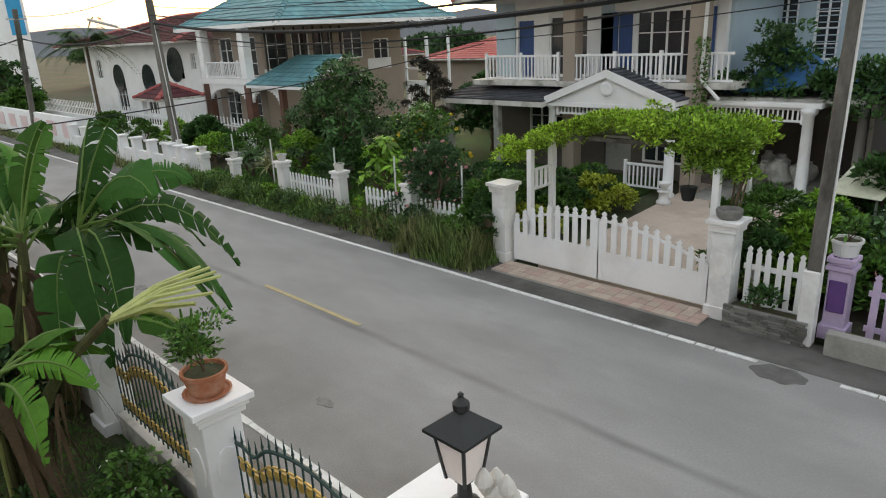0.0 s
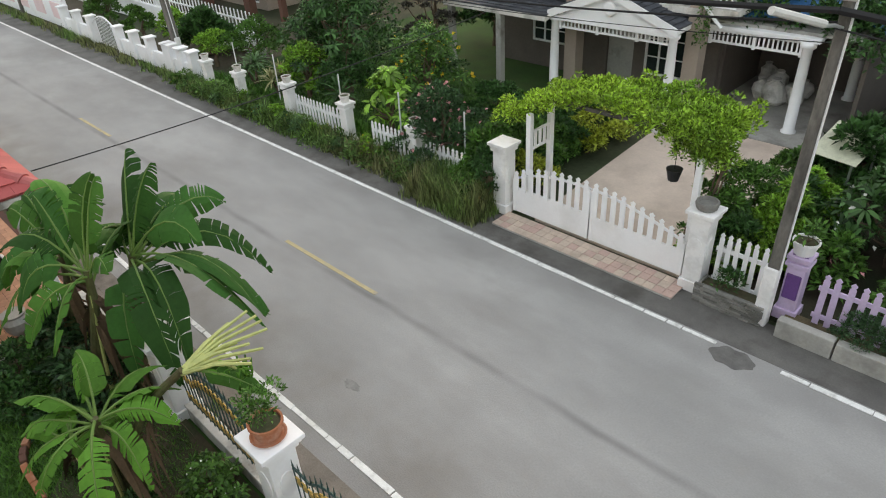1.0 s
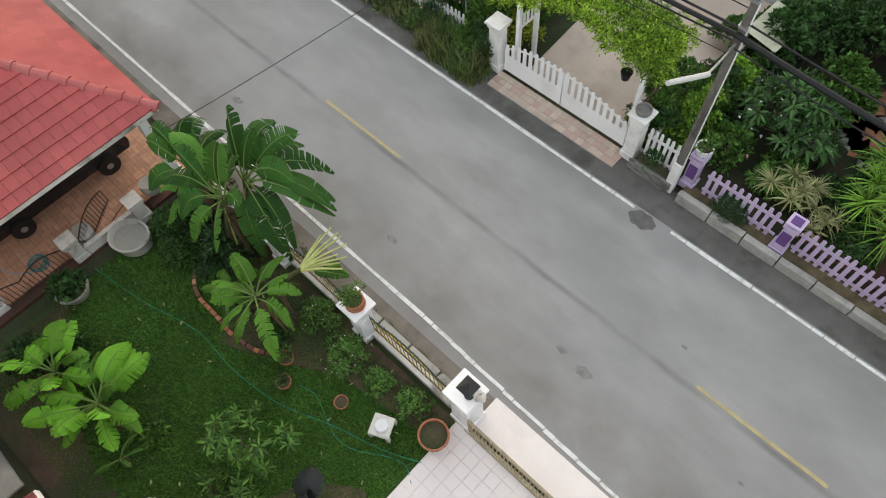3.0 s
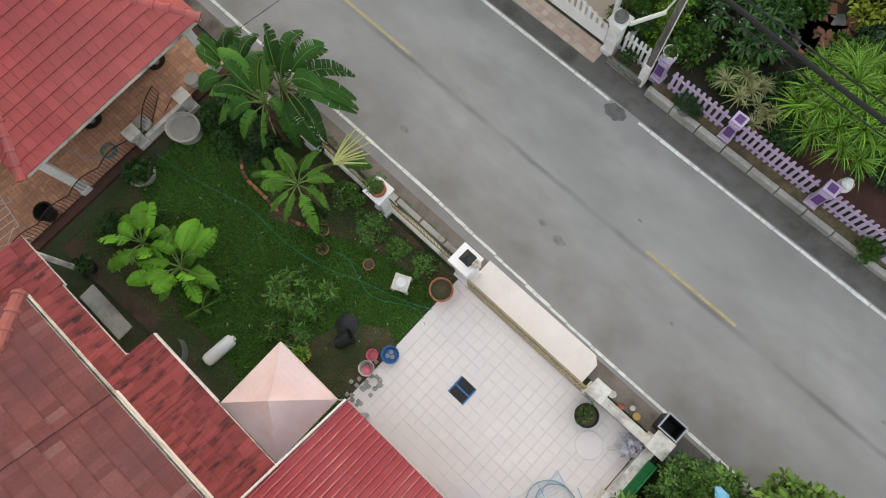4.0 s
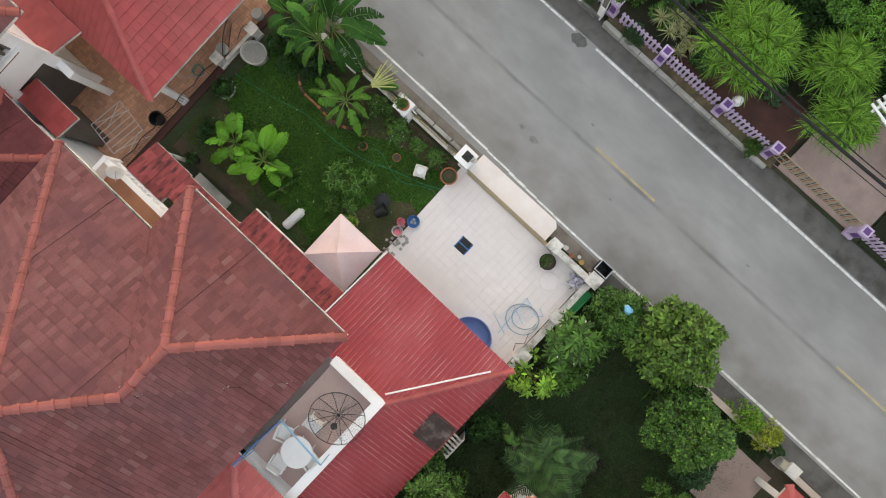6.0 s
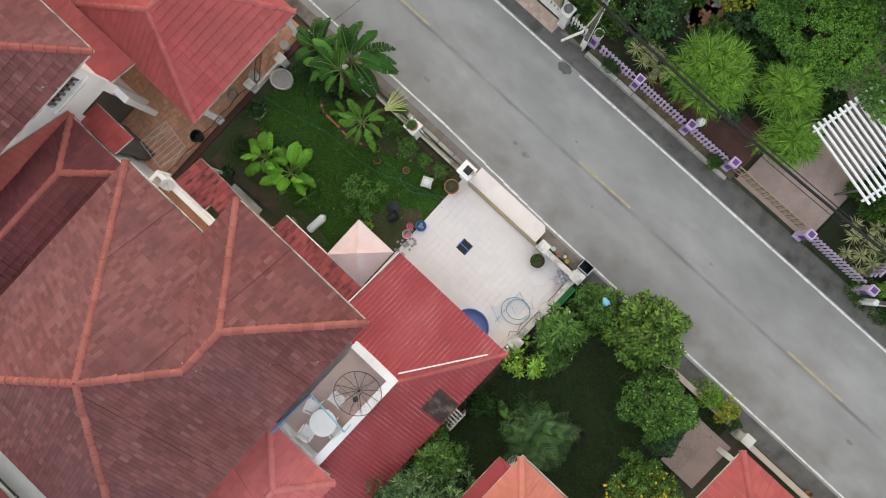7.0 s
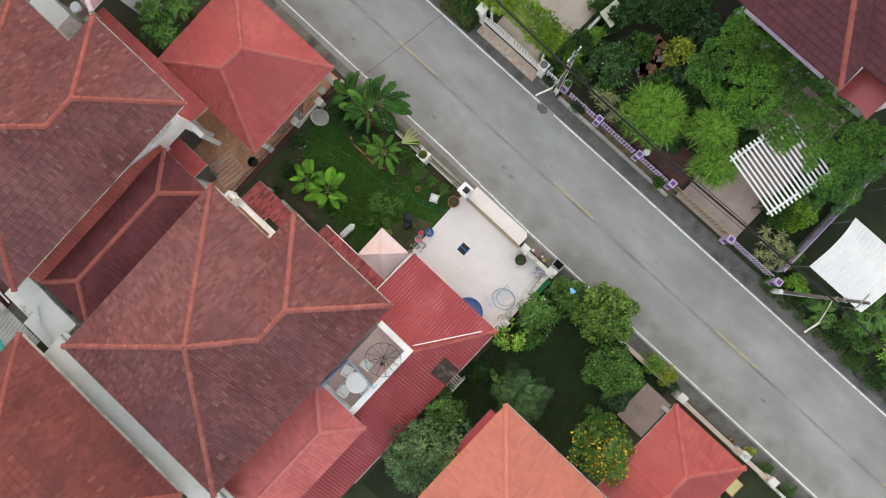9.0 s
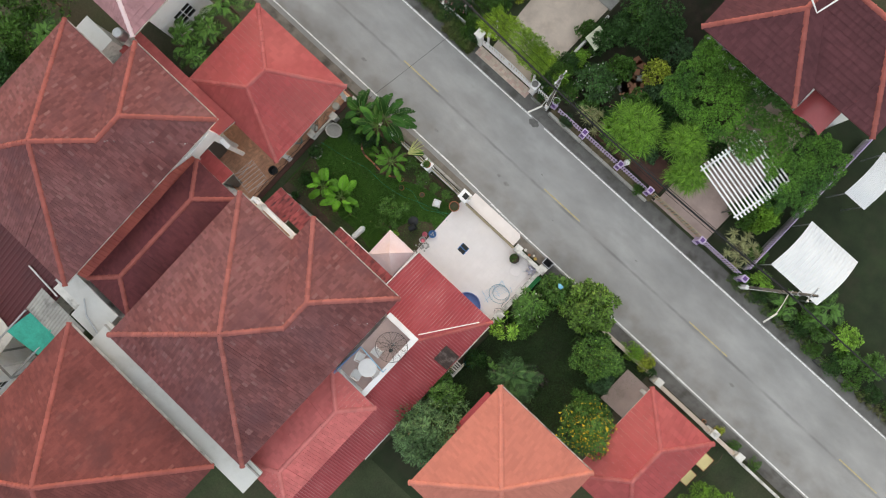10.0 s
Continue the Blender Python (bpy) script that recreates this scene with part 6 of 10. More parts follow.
# shrubs of the front garden
shrub(-5.3, 1.45, 0.75, 0.55, "leaf_mid", 260, 0.075, "flowering shrub with small white blossoms behind the fence", flowers=("flower_white", 40, 0.05), whorl=(150, 6, 0.1, 0.42, (-0.1, 0.9), 0.2))
shrub(-4.4, 1.6, 0.5, 0.34, "leaf_mid", 160, 0.07, "low green shrub behind the fence", whorl=(120, 6, 0.1, 0.42, (-0.1, 0.9), 0.2))
shrub(-3.5, 1.75, 0.6, 0.4, "leaf_mid", 150, 0.07, "low green shrub near the gate post", whorl=(90, 6, 0.09, 0.42, (-0.1, 0.9), 0.2))
shrub(-5.5, -1.35, 1.3, 0.85, "leaf_mid", 40, 0.2, "young mango tree with hanging narrow leaves", name="mango_tree", category="tree", aspect=0.28, whorl=(42, 9, 0.24, 0.22, (-0.3, 0.6), 0.3))
shrub(-4.75, -2.2, 0.7, 0.45, "leaf_mid", 40, 0.16, "small bright green seedling in the bed", aspect=0.3, whorl=(16, 8, 0.2, 0.25, (-0.2, 0.7), 0.3))
shrub(-5.3, -2.4, 0.6, 0.4, "leaf_mid", 40, 0.15, "small mango seedling in the bed", aspect=0.3, whorl=(12, 8, 0.2, 0.25, (-0.2, 0.7), 0.3))
shrub(-11.3, 0.75, 0.8, 0.55, "leaf_dark", 1300, 0.1, "dark shrub beside the basin")
shrub(-9.55, 1.45, 1.25, 0.6, "leaf_deep", 2000, 0.14, "dark tangled growth between the banana stems")
shrub(-10.8, 1.5, 1.3, 0.7, "leaf_deep", 2200, 0.14, "dark tangled growth at the wall")
shrub(-6.6, 1.75, 0.75, 0.42, "leaf_mid", 300, 0.09, "leafy shrub with small white flowers behind the iron fence", flowers=("flower_white", 30, 0.04), whorl=(170, 6, 0.1, 0.4, (-0.1, 0.9), 0.2))
shrub(-10.4, 0.4, 0.7, 0.5, "leaf_dark", 1100, 0.1, "dark green undergrowth below the bananas")
shrub(-9.6, 0.8, 0.5, 0.45, "leaf_deep", 900, 0.1, "green undergrowth in the planted bed")
shrub(-7.0, 0.8, 0.5, 0.4, "leaf_dark", 800, 0.09, "low dark plants in the bed")
shrub(-10.2, -2.9, 0.5, 0.5, "leaf_dark", 800, 0.12, "dark green plants by the house")
shrub(-10.9, -3.6, 0.6, 0.6, "leaf_dark", 900, 0.12, "dark green plants at the terrace fence")
shrub(-7.2, -2.6, 0.35, 0.35, "leaf_mid", 400, 0.12, "low plants below the young banana")

litter = thing("leaf_litter", (0, 0, 0.05), "pale fallen leaves scattered on the lawn", "fallen leaves", kind="stuff")
k_ = 90
p = np.stack([rng.uniform(-11.5, -2.8, k_), rng.uniform(-4.0, 1.2, k_), rng.uniform(0.02, 0.06, k_)], 1)
v, f = leaf_mesh(p, np.stack([rng.normal(0, 1, k_), rng.normal(0, 1, k_), np.zeros(k_)], 1), 0.10 * rng.uniform(0.5, 1.5, k_), 0.4, 0.05, 0.2)
mesh_np("leaves", v, f, "leaf_pale", litter)



# ---- the neighbour's terrace on the left-hand side ----
def low_iron(x0, y0, x1, y1, z0=0.05, h=0.75, name="iron_fence", label="low brown wrought iron fence with arched top"):
    t = thing(name, (x0, y0, z0), label, "fence", "low terrace fence", turn=math.degrees(math.atan2(y1 - y0, x1 - x0)))
    L = math.hypot(x1 - x0, y1 - y0)
    arcs = max(1, round(L / 1.15))

    def top(s):
        return h * (0.72 + 0.28 * abs(math.sin(math.pi * s / L * arcs)))

    n = int(L / 0.11)
    part("top_rail", tube(bmesh.new(), [(L * i / 60, 0, top(L * i / 60)) for i in range(61)], 0.018, 5), "rust_dark", t)
    part("bottom_rail", tube(bmesh.new(), [(0, 0, 0.1), (L, 0, 0.1)], 0.014, 5), "rust_dark", t)
    for i in range(n + 1):
        s = L * i / n
        part("bar", tube(bmesh.new(), [(s, 0, 0.0), (s, 0, top(s))], 0.009, 4), "rust_dark", t)
    return t


M["rust_dark"] = surf("rust_dark", (0.05, 0.035, 0.028), 0.7, 0.3, 5, 40, 0.1)
for x, y, lb in ((-12.55, -1.3, "small white gate post with a lamp recess"), (-12.3, 0.5, "small white gate post at the basin")):
    gate_post("terrace_post", x, y, 0.85, lb, half=0.15, cap=0.22, mat="white_dirty", panel=False, group="terrace posts")
ledge = thing("terrace_wall", (0, 0, 0), "low white wall between terrace and lawn", "wall")
part("wall", boxes(((-12.52, -1.1, 0), (-12.38, 0.3, 0.35))), "white_dirty", ledge)
low_iron(-12.6, -7.4, -12.6, -1.55)
low_iron(-12.5, -1.1, -13.4, 0.1, label="open iron garden gate leaf with arched top")
for x, y in ((-12.85, -0.9), (-12.75, 1.1)):
    jar = thing("stone_urn", (x, y, 0.05), "mottled grey stone urn on the terrace", "urn")
    part("urn", lathe(bmesh.new(), [(0.14, 0), (0.22, 0.12), (0.25, 0.3), (0.2, 0.4), (0.22, 0.45), (0.16, 0.45)], 16), "plaster_grey", jar)
rk = thing("clothes_rack", (-13.55, -6.0, 0.05), "folding steel clothes rack on the terrace", "clothes rack", turn=-8)
for k in range(7):
    part("rail", tube(bmesh.new(), [(-0.75 + k * 0.25, -0.75, 0.92), (-0.75 + k * 0.25, 0.75, 0.92)], 0.013, 5), "pvc_white", rk)
part("frame", tube(bmesh.new(), [(-0.75, -0.75, 0.92), (0.75, -0.75, 0.92), (0.75, 0.75, 0.92), (-0.75, 0.75, 0.92), (-0.75, -0.75, 0.92)], 0.014, 5), "pvc_white", rk)
for sx in (-1, 1):
    for a, b in ((-1, 1), (1, -1)):
        part("leg", tube(bmesh.new(), [(sx * 0.7, a * 0.6, 0), (sx * 0.7, b * 0.6, 0.92)], 0.013, 5), "pvc_white", rk)
bk = thing("black_bin", (-12.9, -4.75, 0.05), "black plastic tub by the terrace fence", "tub")
part("tub", lathe(bmesh.new(), [(0.22, 0), (0.28, 0.4), (0.31, 0.42), (0.27, 0.42), (0.2, 0.05)], 16), "black_plastic", bk)
hs = thing("garden_hose", (-13.1, -2.2, 0.06), "coiled teal garden hose on the terrace", "hose")
part("coil", tube(bmesh.new(), [(0.22 * math.cos(i * 0.3) * (1 + 0.1 * math.sin(i)), 0.22 * math.sin(i * 0.3), 0.01 + 0.0022 * i) for i in range(90)], 0.012, 5), "hose_teal", hs)
part("tail", tube(bmesh.new(), smooth_path([(0.2, 0, 0.02), (-0.3, -0.6, 0.01), (-1.2, -0.9, 0.01), (-2.0, -1.2, 0.01)]), 0.012, 5), "hose_blue", hs)
part("tail", tube(bmesh.new(), smooth_path([(0.3, 2.0, 0.02), (0.1, 2.6, 0.01), (0.6, 3.0, 0.01), (1.0, 2.8, 0.1)]), 0.012, 5), "black_plastic", hs, "black hose")


def car(x, y, turn, label):
    """A saloon car: body with wheel arches, cabin glass, wheels with rims, lamps."""
    t = thing("car", (x, y, 0.05), label, "car", turn=turn)
    bm = bmesh.new()
    prof = [(-2.1, 0.35), (-2.15, 0.7), (-2.0, 0.92), (-1.2, 0.98), (-0.55, 1.42), (0.75, 1.45), (1.55, 1.02), (2.05, 0.95), (2.18, 0.65), (2.1, 0.35)]
    lo = [[bm.verts.new((px, yy * (1.0 if pz < 1.0 else 0.80), pz)) for px, pz in prof] for yy in (-0.85, 0.85)]
    n = len(prof)
    for i in range(n):
        j = (i + 1) % n
        bm.faces.new((lo[0][i], lo[0][j], lo[1][j], lo[1][i]))
    bm.faces.new(lo[0])
    bm.faces.new(lo[1][::-1])
    bmesh.ops.bevel(bm, geom=bm.edges[:], offset=0.05, segments=2, affect="EDGES")
    part("body", bm, "car_paint", t)
    part("windscreen", boxes(((1.0, -0.55, 1.18), (1.06, 0.55, 1.34))), "glass_dark", t, m=pose(0.1, 0, 0, 0, 0, 0))
    for sx in (-1, 1):
        part("side_window", boxes(((-0.75, sx * 0.76 - 0.01, 1.05), (0.85, sx * 0.76 + 0.01, 1.35))), "glass_dark", t)
        for wx in (-1.3, 1.35):
            wh = thing("wheel")
            wh.parent = t
            wh.matrix_basis = pose(wx, sx * 0.82, 0.31, 90, 0, 0)
            part("tyre", lathe(bmesh.new(), [(0.2, -0.1), (0.3, -0.1), (0.315, -0.05), (0.315, 0.05), (0.3, 0.1), (0.2, 0.1)], 22), "black_plastic", wh)
            part("rim", lathe(bmesh.new(), [(0.2, -0.085), (0.2, 0.085), (0.06, 0.105)], 16), "steel", wh)
        part("headlight", boxes(((2.05, sx * 0.62 - 0.16, 0.68), (2.17, sx * 0.62 + 0.16, 0.8)), bev=0.02), "pvc_white", t)
    return t


M["slab_white"] = surf("slab_white", (0.60, 0.595, 0.57), 0.8, 0.06, 0.8, 20, 0.2, stain=(0.42, 0.41, 0.38), stain_amt=0.5, stain_scale=0.8)
M["sheet_maroon"] = surf("sheet_maroon", (0.10, 0.028, 0.032), 0.6, 0.15, 0.8, 15, 0.1)
M["car_paint"] = surf("car_paint", (0.012, 0.013, 0.016), 0.2, 0.1, 1, 10, 0, spec=0.6)
car(-15.0, -0.6, 90, "black saloon car parked under the carport roof")

# roofs and white walls between the houses
mid = thing("annexe", (0, 0, 0), "dark red hipped roof of the low link between two houses", "annexe")
hip_roof(mid, -15.2, -16.4, -11.75, -6.9, 4.9, (-13.5, -8.6, 5.75), (-13.5, -14.7, 5.75), "roof_link", "ridge_old")
part("wall", boxes(((-14.6, -15.8, 0), (-12.0, -7.4, 4.8))), "white_paint", mid)
shl = thing("lean_to_roof", (0, 0, 0), "smooth red metal roof beside the white house", "metal roof")
corrugated([(-15.82, -16.5, 5.6), (-15.2, -16.5, 4.95), (-15.2, -9.9, 4.95), (-15.82, -9.9, 5.6)], shl, "sheet_red", 0.3)
corrugated([(-15.82, -9.9, 5.6), (-15.2, -9.9, 4.95), (-15.2, -7.0, 4.2), (-15.82, -7.0, 4.3)], shl, "sheet_red", 0.3)
gw = thing("garage_wall", (0, 0, 0), "white wall with an arched gateway between the houses", "wall")
bm = bmesh.new()
mG = wall(bm, (-15.95, -13.0), (-15.95, -5.15), 0, 6.55, 0.2, [(5.85, 7.4, 4.95, 5.5), (6.0, 7.4, 0.0, 3.35)])
part("wall", bm, "white_paint", gw, weld=True)
# dark panels behind the openings stand in for the shade inside them
part("balcony_back", boxes(((-16.24, -7.6, 4.3), (-16.18, -5.2, 6.5))), "wall_shade", gw, "balcony wall coloured dark for the shade in its recess")
part("garage_door", boxes(((-16.24, -7.6, 0), (-16.18, -5.2, 3.6))), "wall_shade", gw, "dark panel for the shade in the garage opening")
part("ledge", boxes(((-15.83, -7.3, 4.82), (-15.7, -5.3, 4.92)), bev=0.01), "white_paint", gw)
part("slot", boxes(((-15.845, -7.2, 4.62), (-15.82, -5.6, 4.74))), "terracotta_dark", gw, "dark tiled band below the balcony")
for k in range(6):
    part("baluster", lathe(bmesh.new(), [(0.07, 4.95), (0.05, 5.02), (0.1, 5.15), (0.05, 5.32), (0.08, 5.5)], 8, (-15.95, -7.0 + k * 0.27, 0)), "wall_shade", gw, "dark turned baluster")
part("wall", boxes(((-12.9, -7.7, 0), (-11.6, -7.5, 3.0))), "white_paint", gw)
part("lintel", boxes(((-16.05, -5.5, 2.5), (-15.15, -5.2, 2.75)), bev=0.01), "white_paint", gw)
sr = thing("porch_roof", (0, 0, 0), "small red tiled roof over the garage entrance", "tile roof")
fc = [(-16.0, -7.3, 3.05), (-13.8, -7.3, 3.05), (-13.8, -6.3, 2.85), (-16.0, -6.3, 2.85)]
roof_deck([fc], sr, "white_dirty")
tile_face(fc, sr, "roof_red")
# wall added below the roof, coloured dark like the shade there
part("wall", boxes(((-15.9, -7.2, 0), (-13.95, -6.75, 2.8))), "wall_shade", sr)
bm = bmesh.new()
for k in range(8):
    a0 = math.pi * (k + 0.5) / 8
    box(bm, (-16.1 + k * 0.1, -5.45, 2.0 + 0.45 * math.sin(a0)), (-16.0 + k * 0.1, -5.25, 2.5))
part("arch", bm, "white_paint", gw)
part("pier", boxes(((-15.3, -5.49, 0), (-15.17, -5.21, 2.5)), bev=0.01), "white_paint", gw)
rs = thing("red_roof_edge", (0, 0, 0), "short red tile roof over the neighbour's terrace door", "tile roof")
fc = [(-24.2, -5.6, 3.4), (-15.9, -5.6, 3.4), (-15.9, -3.9, 2.95), (-24.2, -3.9, 2.95)]
roof_deck([fc], rs, "white_dirty")
tile_face(fc, rs, "roof_red")
al = thing("rear_passage", (0, 0, 0), "pale concrete roof over the passage behind the house", "concrete roof")
part("roof_slab", boxes(((-12.2, -18.6, 5.6), (0.2, -17.0, 5.75))), "slab_white", al)
part("parapet", boxes(((-12.2, -17.28, 5.75), (0.2, -17.2, 5.9))), "plaster_grey", al)
part("wall", boxes(((-12.1, -18.5, 0), (0.1, -18.3, 5.6))), "white_dirty", al)
sb = thing("roof_terrace", (0, 0, 0), "white concrete roof slabs in the gap between four roofs", "concrete roof")
part("roof_slab", boxes(((-14.4, -18.6, 4.9), (-12.25, -16.7, 5.05)), bev=0.01), "slab_white", sb)
part("roof_slab", boxes(((-16.6, -17.9, 4.7), (-14.45, -16.75, 4.85)), bev=0.01), "slab_white", sb)
part("wall", boxes(((-16.4, -18.4, 0), (-12.4, -17.0, 4.7))), "white_dirty", sb)
part("pipe", tube(bmesh.new(), [(-14.4, -17.3, 5.2), (-13.6, -17.9, 5.25), (-12.2, -18.2, 5.3)], 0.05, 6), "steel", sb)
mr = thing("low_roof", (0, 0, 0), "dark maroon metal roof of a low rear building", "metal roof")
corrugated([(-29.0, -22.5, 3.7), (-16.2, -22.5, 3.7), (-15.9, -17.9, 4.4), (-29.0, -17.9, 4.4)], mr, "sheet_maroon", 0.3)
part("wall", boxes(((-28.5, -22.0, 0), (-16.6, -18.2, 3.6))), "white_dirty", mr)
part("pipe", tube(bmesh.new(), [(-18.6, -18.6, 4.4), (-16.0, -18.7, 4.45)], 0.05, 6), "pvc_white", mr)
yd = thing("rear_yard", (0, 0, 0), "grey corrugated shed roof with a green tarpaulin", "shed")
corrugated([(-17.0, -20.6, 4.3), (-13.3, -20.6, 4.3), (-13.3, -18.9, 4.6), (-17.0, -18.9, 4.6)], yd, "concrete", 0.2)
vs, fs = [], []
for i in range(9):
    for j in range(9):
        u, w = i / 8, j / 8
        vs.append((-16.9 + 2.6 * u + 0.3 * w, -22.4 + 1.8 * w + 0.2 * u, 4.35 - 0.3 * u * u + 0.12 * math.sin(7 * u + 3 * w) * w))
for i in range(8):
    for j in range(8):
        fs.append((i * 9 + j, i * 9 + j + 9, i * 9 + j + 10, i * 9 + j + 1))
part_py("tarpaulin", vs, fs, surf("tarp_green", (0.04, 0.36, 0.27), 0.5, 0.2, 2, 12, 0.2), yd, "draped green tarpaulin", smooth=True)
part("frame", boxes(((-17.0, -24.4, 4.25), (-16.9, -20.7, 4.32)), ((-14.9, -24.4, 4.1), (-14.8, -20.7, 4.17)), ((-16.9, -24.4, 4.1), (-14.9, -24.3, 4.2))), "steel", yd)
part("white_sheet", slab(bmesh.new(), [(-18.4, -24.2), (-16.4, -24.2), (-16.6, -22.5), (-18.4, -22.3)], 3.9, 3.93), "white_dirty", yd, "grey white plastic sheet")
part("post", boxes(((-17.0, -20.6, 0), (-16.9, -20.5, 4.28)), ((-13.5, -20.6, 0), (-13.4, -20.5, 4.28)), ((-14.9, -24.4, 0), (-14.8, -24.3, 4.1)), ((-17.0, -24.4, 0), (-16.9, -24.3, 4.25))), "steel", yd)
wt = thing("water_tank", (-25.0, -5.9, 0), "white flat roofed tank shed with pipes", "shed")
part("body", boxes(((-1.1, -0.8, 0), (0.9, 0.6, 4.7)), bev=0.02), "white_dirty", wt)
part("roof", boxes(((-1.2, -0.9, 4.7), (1.0, 0.7, 4.78)), bev=0.01), "slab_white", wt)
for k in range(3):
    part("pipe", tube(bmesh.new(), [(0.6 + 0.12 * k, -0.5, 4.85), (1.5 + 0.1 * k, -0.55 - 0.1 * k, 4.85), (1.9, -0.6 - 0.1 * k, 4.2)], 0.04, 6), "pvc_white", wt)
part("water_drum", lathe(bmesh.new(), [(0.3, 4.0), (0.34, 4.1), (0.34, 4.7), (0.28, 4.8)], 16, (0.9, 1.2, 0)), "steel", wt)
part("stand", boxes(((0.6, 0.9, 0), (1.2, 1.5, 4.0))), "white_dirty", wt)


# ---- palms and strap-leaved plants ----
def frond(verts, faces, base, yaw, rise, length, sag, leaflets=16, lw=0.035, ll=0.42):
    d = Vector((math.cos(yaw), math.sin(yaw), 0))
    s = Vector((-d.y, d.x, 0))

    def sp(f):
        return Vector(base) + d * length * f * math.cos(rise) + Vector((0, 0, length * (math.sin(rise) * f - sag * f * f)))

    for i in range(leaflets):
        f = 0.18 + 0.8 * i / leaflets
        p = sp(f)
        L = ll * length * math.sin(math.pi * (0.15 + 0.8 * f)) ** 0.6
        for side in (-1, 1):
            dirv = (s * side + d * 0.7 + Vector((0, 0, 0.15))).normalized()
            tip = p + dirv * L - Vector((0, 0, L * 0.35))
            m_ = p + dirv * L * 0.5 - Vector((0, 0, L * 0.04))
            k = len(verts)
            verts += [p - d * lw * 0.4, p + d * lw * 0.4, m_ + d * lw * 0.6, m_ - d * lw * 0.6, tip]
            faces += [(k, k + 1, k + 2, k + 3), (k + 3, k + 2, k + 4)]


def palm(x, y, h, fronds, length, label, material="leaf_grey", base=0.03, stems=1, group=""):
    t = thing("palm", (x, y, base), label, "palm", group)
    for sdx in range(stems):
        ox, oy = (0, 0) if stems == 1 else (random.uniform(-0.4, 0.4), random.uniform(-0.4, 0.4))
        hh = h * random.uniform(0.75, 1.0)
        part("trunk", tube(bmesh.new(), [(ox, oy, -0.02), (ox * 1.1, oy * 1.1, hh)], 0.1, 8, 0.07), "bark", t)
        for k in range(fronds // stems):
            verts, faces = [], []
            yaw, rise = k * 2.4 + random.uniform(-0.6, 0.6), random.uniform(0.05, 1.3)
            frond(verts, faces, (ox * 1.1, oy * 1.1, hh), yaw, rise, length * random.uniform(0.6, 1.15), random.uniform(0.45, 1.0), 17, 0.05, 0.3)
            part_py("frond", verts, faces, material, t)
    return t


# ---- greenery beside the faded roof down the street ----
for x, y, h in ((-21.2, -0.9, 3.0), (-20.9, -2.3, 2.5), (-21.5, 0.8, 2.9), (-21.9, -2.4, 3.2)):
    palm(x, y, h, 16, 1.5, "clumping palm with yellowish green fronds", "leaf_mid", stems=3, group="clumping palms")
for x, y, h, r in ((-29.6, -9.2, 4.6, 2.0), (-28.8, -11.6, 4.2, 1.9), (-31.5, -6.6, 5.0, 2.2), (-27.5, -13.8, 3.8, 1.6), (-33.0, -11.0, 5.0, 2.4)):
    tree(x, y, h, r, "leaf_mid" if h > 4.3 else "leaf_dark", 5200, 0.22, "dense green tree behind the neighbour's house", balls=20, group="rear trees")
palm(-28.4, -8.0, 4.0, 16, 1.8, "tall palm above the rear trees", "leaf_mid")

# ---- the garden on the right-hand side ----
tree(7.75, 2.7, 3.2, 1.6, "leaf_olive", 3000, 0.17, "round bushy tree with large glossy green leaves", trunk=0.12, balls=30, aspect=0.5, whorl=(430, 7, 0.25, 0.42, (0.0, 0.9), 0.3))
tree(5.7, 2.0, 2.2, 1.05, "leaf_mid", 2600, 0.12, "dense green shrub tree by the courtyard wall", balls=18, low=0.2, whorl=(420, 6, 0.14, 0.4, (0.1, 1.0), 0.2))
tree(10.3, 0.75, 3.5, 1.45, "leaf_mid", 4000, 0.12, "dense dark lime tree with small pale leaf tips", trunk=0.11, balls=34, whorl=(900, 6, 0.13, 0.5, (0.0, 1.0), 0.2), flowers=("leaf_bright", 420, 0.10))
tree(11.4, -0.2, 2.4, 0.8, "leaf_deep", 3000, 0.11, "dark leafy shrub tree beside the lawn", balls=16, whorl=(260, 6, 0.13, 0.45, (0.0, 1.0), 0.2))
tree(5.1, 0.2, 2.5, 1.05, "leaf_mid", 250, 0.2, "frangipani tree with rosettes of long leaves", aspect=0.3, balls=16, whorl=(75, 11, 0.40, 0.24, (-0.1, 0.6), 0.25), flowers=("flower_white", 22, 0.12))
tree(5.0, -1.9, 2.0, 0.85, "leaf_bright", 60, 0.2, "young papaya tree with broad lobed light green leaves", name="papaya_tree", aspect=0.5, balls=12, whorl=(24, 8, 0.34, 0.34, (-0.15, 0.15), 0.15))
tree(5.75, -1.0, 1.8, 0.7, "leaf_mid", 150, 0.2, "leafy shrub with long leaves at the wall", aspect=0.3, balls=10, whorl=(40, 10, 0.34, 0.22, (-0.1, 0.6), 0.25))
palm(7.4, -3.75, 1.5, 34, 1.9, "large clumping palm with dark grey green fronds", "leaf_palm", stems=5)
palm(6.3, -4.3, 1.0, 5, 0.9, "small palm with fresh yellow green fronds", "leaf_mid")
tree(5.7, -9.4, 5.0, 2.3, "leaf_grey", 4500, 0.24, "wide grey green tree with rosettes of matte leaves", trunk=0.16, balls=36, aspect=0.3, whorl=(560, 10, 0.30, 0.2, (0.0, 0.9), 0.15))
tree(4.9, -7.4, 3.3, 1.3, "leaf_mid", 2500, 0.13, "dark green tree beside the metal roof", balls=20, whorl=(330, 7, 0.20, 0.3, (0.0, 0.8), 0.25))
